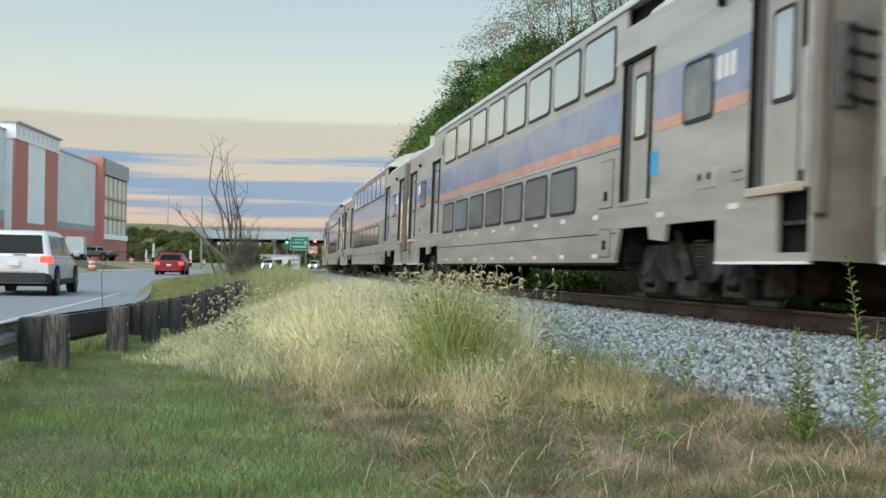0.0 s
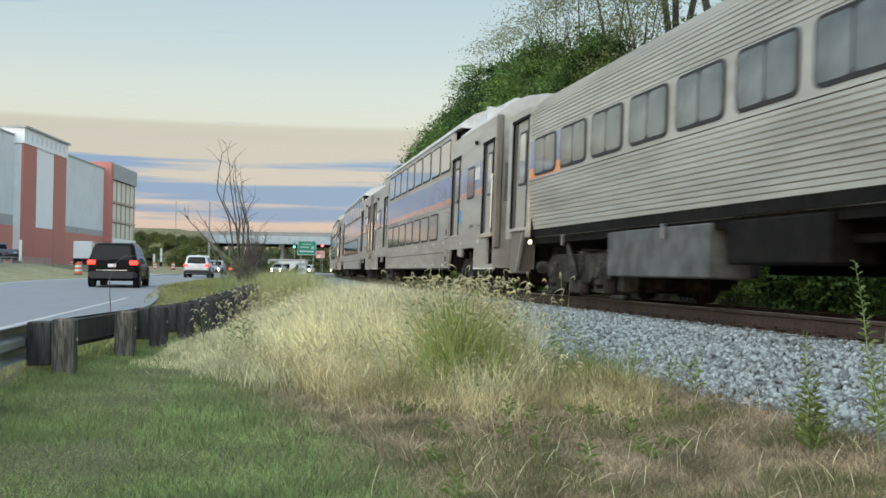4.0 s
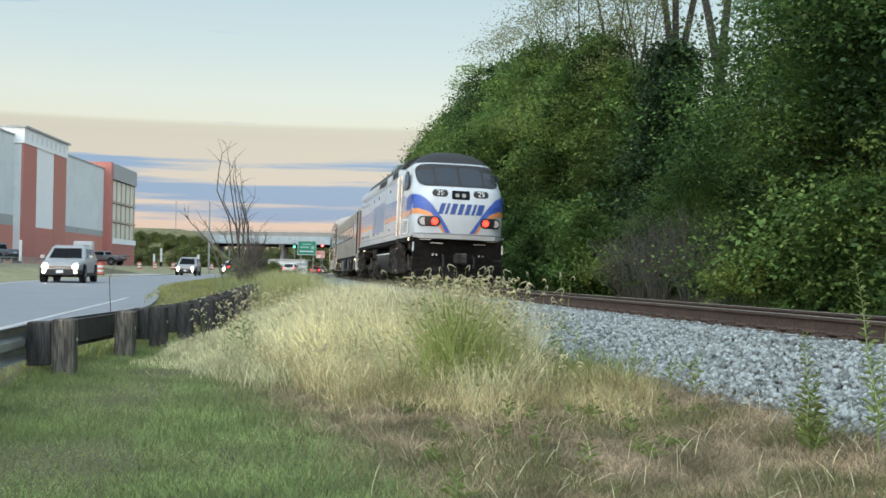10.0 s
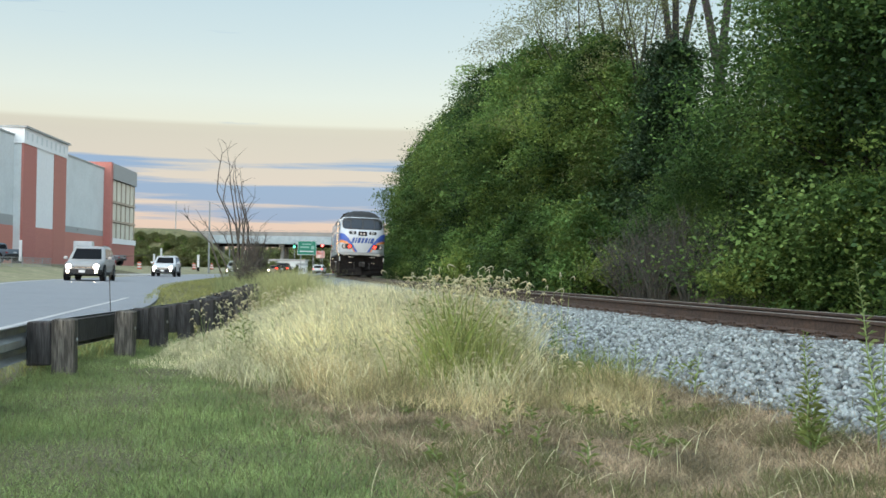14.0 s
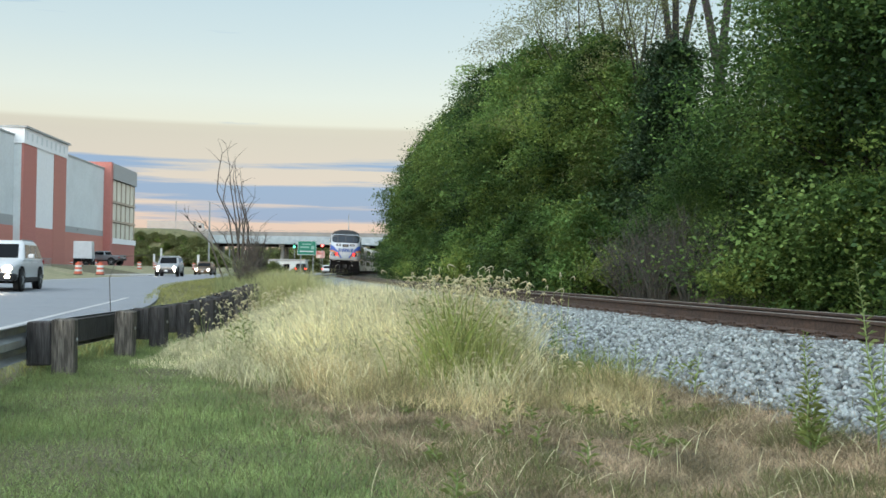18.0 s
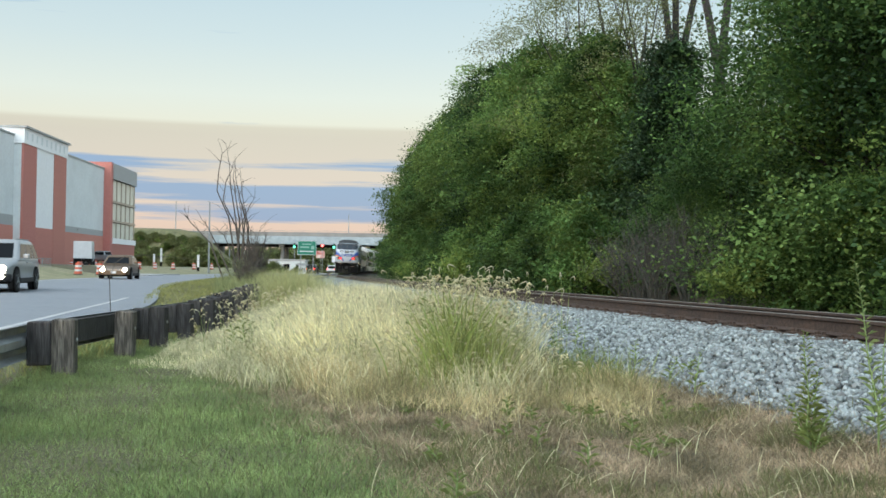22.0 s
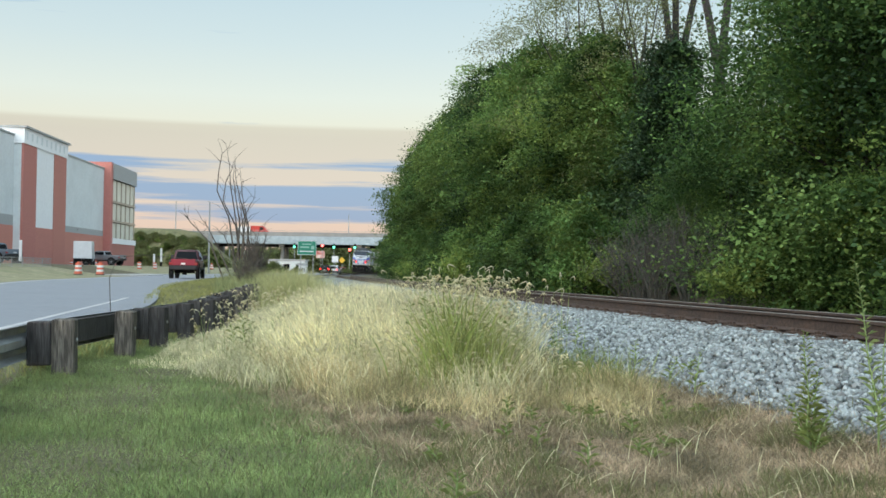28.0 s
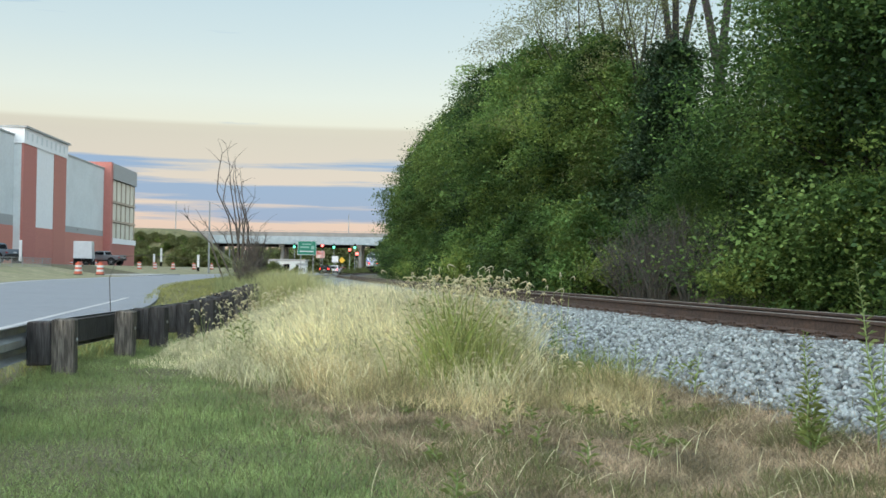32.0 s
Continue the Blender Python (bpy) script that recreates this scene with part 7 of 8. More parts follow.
def crown_points(rng, n, height, low, radius, shape, lumps, spread):
    """Leaf places: lumps of foliage over an uneven hull from low to height."""
    u = rng.uniform(0, 1, lumps) ** 0.8
    z = low + (height - low) * u
    prof = {"round": np.sin(np.pi * np.clip(u * 0.86 + 0.12, 0, 1)) ** 0.6, "cone": (1 - u) ** 0.8 + 0.06, "high": np.clip(np.sin(np.pi * (u * 0.8 + 0.15)), 0, 1) ** 0.5, "wall": np.clip(1.12 - u ** 3, 0.1, 1.0)}[shape]
    ang = rng.uniform(0, math.tau, lumps)
    rad = radius * prof * (0.55 + 0.45 * rng.uniform(0, 1, lumps) ** 0.5) * (0.8 + 0.35 * np.sin(ang * 3 + rng.uniform(0, 6)))
    c = np.stack([np.cos(ang) * rad, np.sin(ang) * rad, z], 1)
    size = spread * rng.uniform(0.45, 1.75, lumps) ** 1.2
    share = size ** 1.8
    pick = rng.choice(lumps, n, p=share / share.sum())
    # every bough is a shell of leaf sprays with gaps between them
    sprays = 16
    hub = rng.normal(size=(lumps, sprays, 3))
    hub /= np.linalg.norm(hub, axis=2, keepdims=True)
    hub *= rng.uniform(0.55, 1.05, (lumps, sprays, 1)) * size[:, None, None]
    off = hub[pick, rng.integers(0, sprays, n)] + rng.normal(size=(n, 3)) * (0.23 * size[pick])[:, None]
    # boughs reach outwards and droop towards their tips
    out = c[pick][:, :2] / (np.linalg.norm(c[pick][:, :2], axis=1, keepdims=True) + 0.01)
    along = (off[:, :2] * out).sum(1)
    off[:, 2] = off[:, 2] * 0.66 - 0.3 * np.maximum(along, 0)
    off[:, :2] += out * (along * 0.25)[:, None]
    return c[pick] + off, c


def limb_mesh(rng, height, low, radius, centres, r0, forks=7, twigs=22):
    g = Geo()
    top = Vector((rng.normal() * 0.3, rng.normal() * 0.3, height * 0.8))
    pts = [Vector((0, 0, -0.3))]
    for k in range(1, 7):
        f = k / 6
        pts.append(Vector((top.x * f + rng.normal() * 0.1, top.y * f + rng.normal() * 0.1, top.z * f)))
    g.path(pts, [r0 * (1.25 if i == 0 else 1 - 0.8 * i / 6) for i in range(7)], 8)
    for i in rng.choice(len(centres), min(twigs, len(centres)), replace=False):
        c = Vector(centres[i])
        z = max(low * 0.5, c.z * 0.62)
        f = min(z / top.z, 0.95)
        s = Vector((top.x * f, top.y * f, z))
        mid = s.lerp(c, 0.5) + Vector((0, 0, 0.25))
        g.path([s, mid, c], [r0 * 0.28 * (1.1 - f), r0 * 0.16, r0 * 0.04], 5)
    return g


def tree_kind(name, seed, label, height, low, radius, shape, leaves, size, lumps, spread, mat, mat2, r0=0.22, share2=0.35, category="tree"):
    rng = np.random.default_rng(seed)
    t = thing(name, pose(0, 0, -500), label, category, "trees along the railway")
    pts, cs = crown_points(rng, leaves, height, low, radius, shape, lumps, spread)
    part("trunk", limb_mesh(rng, height, low, radius, cs, r0).mesh("trunk", M_BARK, smooth=True), M_BARK, t, "grey-brown trunk and limbs")
    k = int(leaves * (1 - share2))
    v, f = leaf_cards(pts[:k], size, rng)
    part("crown", bulk("crown", v, f, mat), mat, t, "leafy crown")
    pts2, _ = crown_points(np.random.default_rng(seed + 50), leaves - k, height, low, radius * 1.03, shape, max(8, lumps // 3), spread * 0.8)
    v, f = leaf_cards(pts2, size, rng)
    part("outer_crown", bulk("outer_crown", v, f, mat2), mat2, t, "lighter outer leaves")
    return t


def plant_forest():
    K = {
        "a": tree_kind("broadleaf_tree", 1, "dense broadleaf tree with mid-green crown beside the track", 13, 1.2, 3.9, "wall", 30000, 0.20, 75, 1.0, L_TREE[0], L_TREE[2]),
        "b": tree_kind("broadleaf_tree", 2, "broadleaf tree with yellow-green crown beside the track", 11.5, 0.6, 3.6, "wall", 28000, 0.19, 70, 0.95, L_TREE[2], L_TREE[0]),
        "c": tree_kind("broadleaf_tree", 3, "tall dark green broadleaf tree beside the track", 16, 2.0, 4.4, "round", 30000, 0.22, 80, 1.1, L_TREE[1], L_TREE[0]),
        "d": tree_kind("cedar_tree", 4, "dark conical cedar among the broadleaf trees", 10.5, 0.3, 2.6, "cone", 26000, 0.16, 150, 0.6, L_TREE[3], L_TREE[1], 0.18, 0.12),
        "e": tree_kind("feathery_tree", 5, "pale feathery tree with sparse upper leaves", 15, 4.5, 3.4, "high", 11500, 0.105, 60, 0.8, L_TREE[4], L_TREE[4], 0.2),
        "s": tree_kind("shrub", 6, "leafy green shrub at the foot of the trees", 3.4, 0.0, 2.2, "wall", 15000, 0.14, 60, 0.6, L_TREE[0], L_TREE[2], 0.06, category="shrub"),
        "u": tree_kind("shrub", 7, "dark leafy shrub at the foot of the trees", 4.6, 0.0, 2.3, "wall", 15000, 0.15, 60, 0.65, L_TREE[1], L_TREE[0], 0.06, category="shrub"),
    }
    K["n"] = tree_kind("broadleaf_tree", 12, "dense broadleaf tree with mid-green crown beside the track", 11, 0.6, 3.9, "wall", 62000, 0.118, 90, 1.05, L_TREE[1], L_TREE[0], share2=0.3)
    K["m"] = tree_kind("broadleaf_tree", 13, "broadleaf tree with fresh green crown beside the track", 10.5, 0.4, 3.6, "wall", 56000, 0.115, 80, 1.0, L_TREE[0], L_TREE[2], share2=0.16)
    K["g"] = tree_kind("shrub", 8, "thin grey-green shrub round the dead sapling", 3.4, 0.0, 1.6, "wall", 5200, 0.12, 60, 0.6, leafy("grey_green_leaf", (0.22, 0.25, 0.16), 0.35, 0.35), L_TREE[4], 0.05, category="shrub")
    # (kind, metres along the track, metres beside it, scale)
    spots = [
        ("n", -9, 9.2, 1.15), ("n", -3, 10.5, 1.25), ("n", 2.5, 8.6, 1.05), ("m", 6.5, 8.4, 1.05), ("n", 8.5, 12.0, 1.4), ("m", 13.2, 8.4, 1.05), ("n", 11.0, 10.2, 1.15), ("m", 14.5, 11.5, 1.3), ("m", 15.6, 9.4, 0.95), ("m", 20.3, 8.0, 0.58), ("m", 18.6, 10.5, 0.7), ("n", 19.0, 12.0, 0.98), ("n", 15.5, 13.5, 1.2), ("u", 23.0, 8.2, 1.0),
        ("d", 25.2, 7.9, 0.72), ("d", 27.4, 9.0, 0.9), ("u", 29.5, 9.6, 1.4), ("b", 31.0, 8.3, 0.60), ("a", 33.0, 9.2, 0.72), ("b", 34.5, 8.2, 0.80), ("e", 33, 9.6, 0.95), ("a", 35.5, 8.6, 0.86), ("e", 38, 9.8, 1.05), ("b", 39.5, 8.6, 0.92), ("e", 42, 9.5, 1.1), ("a", 45, 8.4, 0.98), ("e", 47.5, 9.4, 1.12), ("b", 49, 8.6, 1.02),
        ("a", 53, 8.9, 1.02), ("e", 56, 9.2, 1.1), ("c", 59, 8.8, 0.9), ("b", 64, 8.6, 1.1), ("a", 69, 8.5, 1.05), ("b", 74, 8.7, 1.1), ("a", 79, 8.6, 1.03), ("e", 83, 9.2, 1.0), ("c", 87, 9.0, 0.86), ("a", 93, 8.6, 1.05), ("b", 99, 8.4, 1.1),
        ("a", 106, 8.8, 1.06), ("e", 111, 9.0, 0.96), ("a", 117, 9.2, 1.04), ("b", 124, 9.0, 1.05), ("a", 132, 9.2, 1), ("c", 140, 9.4, 0.78), ("b", 149, 9.6, 1), ("a", 158, 9.8, 0.9), ("u", 166, 9.4, 1.5), ("a", 174, 11.0, 0.85),
        ("g", 36, -7.2, 0.42), ("g", 39.5, -7.0, 0.5),
        # second row closes the wood
        ("c", -12, 15, 1.2), ("a", -5, 16, 1.3), ("c", 3, 17, 1.2), ("a", 8, 15.5, 1.3), ("c", 12, 18, 0.9), ("b", 36, 15, 0.55), ("b", 41, 15.5, 0.6), ("b", 46, 15.5, 0.7), ("a", 53, 15, 1.0), ("c", 58, 15, 0.86), ("a", 66, 15, 1.02), ("c", 76, 15, 0.86), ("a", 88, 15.0, 1), ("c", 102, 15.0, 0.8), ("a", 120, 15.0, 0.98), ("a", 140, 15.0, 0.9),
        ("b", 19, 14, 0.45), ("b", 24, 15, 0.48), ("b", 29, 15, 0.52), ("u", 21, 12, 1.2), ("u", 26, 12.5, 1.25), ("u", 31, 12.5, 1.3),
    ]
    rng = random.Random(8)
    s = -11.0
    while s < 150:
        kind, lat, size = rng.choice("ssu"), rng.uniform(5.6, 6.6), rng.uniform(0.7, 1.1)
        if s > 85:
            lat += 0.035 * (s - 85)
        if not 14 < s < 25:
            spots.append((kind, s, lat, size))
        s += rng.uniform(2.2, 3.4) * (1 if s < 60 else 1.7)
    used = set()
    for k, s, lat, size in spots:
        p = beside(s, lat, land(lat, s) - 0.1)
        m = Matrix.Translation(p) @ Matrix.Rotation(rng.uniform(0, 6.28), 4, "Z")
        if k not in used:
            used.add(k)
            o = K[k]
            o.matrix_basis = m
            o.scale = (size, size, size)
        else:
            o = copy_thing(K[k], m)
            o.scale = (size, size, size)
    # tall bare forked trunks that rise out of the wood
    for i, (s, lat, h, lean) in enumerate(((34.2, 11.6, 20.5, 0.3), (29.4, 11.9, 20, -0.3))):
        r = np.random.default_rng(30 + i)
        t = thing("tall_tree", Matrix.Translation(beside(s, lat, land(lat, s) - 0.1)), "tall forked tree with bare grey trunks and a thin crown", "tree", "trees along the railway")
        g = Geo()
        fork = Vector((lean * 0.6, 0, h * 0.43))
        g.path([Vector((0, 0, 0)), Vector((lean * 0.3, 0, h * 0.18)), fork], [0.33, 0.28, 0.26], 9)
        tips = []
        for k in range(3):
            a = k * 2.2 + i * 0.7
            d = Vector((math.cos(a) * 1.2, math.sin(a) * 1.2, 0))
            p1 = fork + d * 0.35 + Vector((0, 0, h * 0.12))
            p2 = fork + d * 1.0 + Vector((0.2 * lean, 0, h * 0.32))
            p3 = fork + d * 1.9 + Vector((0.3 * lean, 0, h * 0.52))
            g.path([fork, p1, p2, p3], [0.19, 0.16, 0.12, 0.05], 7)
            for j in range(7):
                b = p1.lerp(p3, 0.25 + j * 0.11)
                e = b + Vector((r.normal() * 0.9, r.normal() * 0.9, 0.8 + r.uniform(0, 0.8)))
                g.path([b, b.lerp(e, 0.5) + Vector((0, 0, 0.15)), e], [0.05, 0.035, 0.012], 5)
                tips.append(e)
            tips.append(p3)
        part("trunk", g.mesh("trunk", M_BARK, smooth=True), M_BARK, t, "bare grey forked trunk")
        c = np.array(tips)
        n = 3600
        pts = c[r.integers(0, len(c), n)] + r.normal(size=(n, 3)) * np.array([0.6, 0.6, 0.5])
        v, f = leaf_cards(pts, 0.10, r)
        part("crown", bulk("crown", v, f, L_TREE[4]), L_TREE[4], t, "thin pale crown")


plant_forest()


def bare_bush(s, lat, h, seed, name, label, stems=16, spread=0.9, mat=None, thick=1.0):
    r = np.random.default_rng(seed)
    t = thing(name, Matrix.Translation(beside(s, lat, land(lat, s))), label, "shrub")
    for k in range(stems):
        g = Geo()
        a = r.uniform(0, math.tau)
        d = Vector((math.cos(a), math.sin(a), 0)) * r.uniform(0.15, spread)
        hh = h * r.uniform(0.45, 1.0)
        pts = [d * 0.15]
        for j in range(1, 6):
            f = j / 5
            pts.append(d * (0.15 + 0.85 * f ** 1.5) + Vector((r.normal() * 0.05, r.normal() * 0.05, hh * f)))
        g.path(pts, [q * thick for q in (0.028, 0.024, 0.019, 0.014, 0.009, 0.003)], 5)
        for j in range(5 if thick == 1.0 else 9):
            b = pts[2].lerp(pts[5], r.uniform(0, 0.9))
            e = b + Vector((r.normal() * 0.22, r.normal() * 0.22, r.uniform(0.15, 0.5)))
            g.path([b, e], [0.009, 0.003], 4)
        part("stem", g, mat or M_TWIG, t)
    return t


# ---- the dead sapling by the guardrail's end, with weeds round it ----
def build_dead_tree():
    t = thing("dead_sapling", pose(-9.75, 49, -0.1), "bare dead sapling with thin upright stems by the guardrail", "tree")
    r = np.random.default_rng(5)
    lines = [((0.35, 0, 0), (0.1, 0, 2.0), (-0.15, 0, 3.4), (-0.62, 0, 4.6), (-0.72, 0, 5.6), (-0.42, 0, 6.3), (-0.2, 0, 6.7)), ((0.45, 0.1, 0), (0.25, 0, 2.2), (0.1, 0, 3.6), (-0.05, 0, 4.8), (-0.2, 0, 5.9), (-0.3, 0, 6.8)),
             ((0.5, 0, 0), (0.55, 0, 2.0), (0.62, 0, 3.3), (0.45, 0, 4.2), (0.2, 0, 5.2), (0.1, 0, 6.3)), ((0.6, -0.1, 0), (0.62, 0, 2.4), (0.5, 0, 3.6), (0.3, 0, 4.6)), ((0.3, 0, 0), (-0.6, 0, 1.9), (-1.2, 0, 3.0), (-1.5, 0, 3.4)),
             ((-0.1, 0, 0), (-1.0, 0.1, 2.2), (-2.0, 0, 3.2), (-2.2, 0, 3.8)), ((0.9, 0, 0), (1.1, 0, 1.8), (1.3, 0, 3.0)), ((1.0, 0.1, 0), (1.0, 0, 2.0), (0.95, 0, 2.8)), ((0.7, 0, 0), (0.2, 0, 1.4), (-0.4, 0, 2.6), (-0.9, 0, 2.9)), ((0.1, 0, 0), (0.3, 0.1, 1.6), (0.4, 0, 3.0), (0.8, 0, 4.0), (1.0, 0, 4.4))]
    lines += [tuple((x * 0.85 + 0.22, y + 0.2, z * 0.9) for x, y, z in ln) for ln in lines[:4]]
    for ln in lines:
        g = Geo()
        pts = [Vector(p) + Vector((r.normal() * 0.03, r.normal() * 0.25 * (i > 0), 0)) for i, p in enumerate(ln)]
        g.path(pts, [0.05 - 0.044 * i / (len(pts) - 1) for i in range(len(pts))], 6)
        for j in range(9):
            k = r.integers(1, len(pts) - 1) if len(pts) > 2 else 0
            b = pts[k].lerp(pts[k + 1], r.uniform(0, 1))
            e = b + Vector((r.normal() * 0.35, r.normal() * 0.2, r.uniform(0.2, 0.7)))
            g.path([b, b.lerp(e, 0.6) + Vector((0, 0, 0.06)), e], [0.012, 0.008, 0.003], 4)
        part("stem", g, M_TWIG, t, "thin bare stem")
    return t


build_dead_tree()
for s, lat, h, sd in ((36.0, -6.9, 2.2, 3), (38.0, -6.75, 2.6, 14), (39.5, -6.6, 2.8, 4), (41.0, -6.5, 2.3, 15), (32.0, -7.0, 1.5, 9)):
    bare_bush(s, lat, h, sd, "dry_brush", "dry grey-brown brush growing through the guardrail", 20, 0.7, None, 1.25)
M_TWIG_GREY = surface("grey_twig", (0.062, 0.063, 0.056), 0.9, grain=0.3, grain_scale=20)
for s, lat, h, sd in ((15.2, 5.6, 2.3, 21), (17.4, 5.5, 2.9, 22), (19.6, 5.4, 3.2, 23), (21.6, 5.6, 2.8, 24), (23.6, 5.8, 2.2, 25)):
    bare_bush(s, lat, h, sd, "dry_brush", "grey leafless brush at the edge of the wood", 40, 1.9, M_TWIG_GREY, 0.5)


# ---- grasses, drawn as many thin blades ----
def blades(xy, z, height, width, lean, rng, segs=2, seed_head=0.0):
    """Tapered bent blades rooted at xy; triangles."""
    n = len(xy)
    az = rng.uniform(0, math.tau, n)
    face = rng.uniform(0, math.tau, n)
    h = height * rng.uniform(0.55, 1.25, n)
    w = width * rng.uniform(0.7, 1.3, n)
    ln = lean * rng.uniform(0.2, 1.3, n)
    out, tri = [], []
    side = np.stack([np.cos(face), np.sin(face), np.zeros(n)], 1)
    way = np.stack([np.cos(az), np.sin(az), np.zeros(n)], 1)
    base = np.stack([xy[:, 0], xy[:, 1], z], 1)
    lv = []
    for k in range(segs + 1):
        f = k / segs
        c = base + way * (h * ln * f ** 1.8)[:, None] + np.stack([np.zeros(n), np.zeros(n), h * (f - 0.28 * ln * f * f)], 1)
        if k < segs:
            ww = (w * (1 - 0.55 * f) / 2)[:, None]
            lv += [c - side * ww, c + side * ww]
        else:
            lv.append(c)
    m = len(lv)
    v = np.stack(lv, 1).reshape(-1, 3)
    idx = np.arange(n)[:, None] * m
    f = []
    for k in range(segs - 1):
        a = 2 * k
        f += [np.hstack([idx + a, idx + a + 1, idx + a + 3]), np.hstack([idx + a, idx + a + 3, idx + a + 2])]
    a = 2 * (segs - 1)
    f.append(np.hstack([idx + a, idx + a + 1, idx + a + 2]))
    return v, np.concatenate(f)


def lat_of(xy):
    """Metres beside the track, near the camera where its line is straight enough."""
    c, s = math.cos(HEAD), math.sin(HEAD)
    along = (xy[:, 0] - 4.774) * s + (xy[:, 1] - 12) * c
    k = np.where(along > 0, BEND * along ** 2 / 2 + BEND_MORE * along ** 3 / 6 + BEND_LESS * along ** 4 / 12, 0)
    return (xy[:, 0] - 4.774) * c - (xy[:, 1] - 12) * s - k, along


def soil(xy):
    lat, s = lat_of(xy)
    xs = np.array([-30, -25, -19, -17.2, -9.9, -9.0, -7.6, -3.9, -3.2, -1.9, 1.9])
    zs = np.array([0.8, 0.4, 0.25, ROAD_Z, ROAD_Z - 0.02, 0.1, 0.0, -0.01, 0.08, RAIL_Z - 0.26, RAIL_Z - 0.3])
    near = 1 - np.clip((s - 18) / 26, 0, 1)
    low = -0.19 * near * near * (3 - 2 * near) * np.clip((-8.7 - lat) / 0.6, 0, 1)
    return np.interp(lat, xs, zs) + low + GRADE * np.maximum(s, 0) - 0.015


def scatter(n, x0, x1, y0, y1, rng):
    return np.stack([rng.uniform(x0, x1, n), rng.uniform(y0, y1, n)], 1)


def in_view(xy, wide=0.47):
    return np.abs(xy[:, 0]) < wide * xy[:, 1] + 0.4


def patchy(xy, scale, seed):
    return np.array([noise.noise((x * scale + seed, y * scale, 0)) for x, y in xy])


def front_of_tall(x):
    """The tall grass begins this far from the viewer at each x."""
    return np.interp(x, [-6, -3.3, -2.4, -1.2, 0.2, 1.2, 3], [13.6, 11.5, 10.3, 9.4, 8.7, 8.6, 9.2])


def lawn_edge(y):
    """The green turf lies to the left of this line."""
    return np.interp(y, [3, 4.9, 7.5, 9.5, 12], [0.8, 0.05, -0.95, -1.7, -2.8])


def nodding(c, size, rng):
    """Small furry heads that bow over: three-sided bent spindles."""
    n = len(c)
    az = rng.uniform(0, math.tau, n)
    d = np.stack([np.cos(az), np.sin(az), np.zeros(n)], 1)
    e = np.stack([-np.sin(az), np.cos(az), np.zeros(n)], 1)
    up = np.array([0.0, 0.0, 1.0])
    sz = (size * rng.uniform(0.6, 1.4, n))[:, None]
    droop = rng.uniform(0.0, 0.7, n)[:, None]
    p0, p1, p2, p3 = c, c + d * sz * 0.35 + up * sz * 0.45, c + d * sz * 0.85 + up * sz * (0.5 - 0.3 * droop), c + d * sz * 1.25 + up * sz * (0.35 - 1.1 * droop)
    w = sz * 0.13
    v = [p0]
    for p in (p1, p2):
        v += [p + e * w, p - e * w, p + up * w * 1.2]
    v.append(p3)
    v = np.stack(v, 1).reshape(-1, 3)
    k = np.arange(n)[:, None] * 8
    f = []
    for a, b in ((1, 2), (2, 3), (3, 1)):
        f += [np.hstack([k, k + a, k + b]), np.hstack([k + a, k + a + 3, k + b + 3]), np.hstack([k + a, k + b + 3, k + b]), np.hstack([k + a + 3, k + 7, k + b + 3])]
    return v, np.concatenate(f)


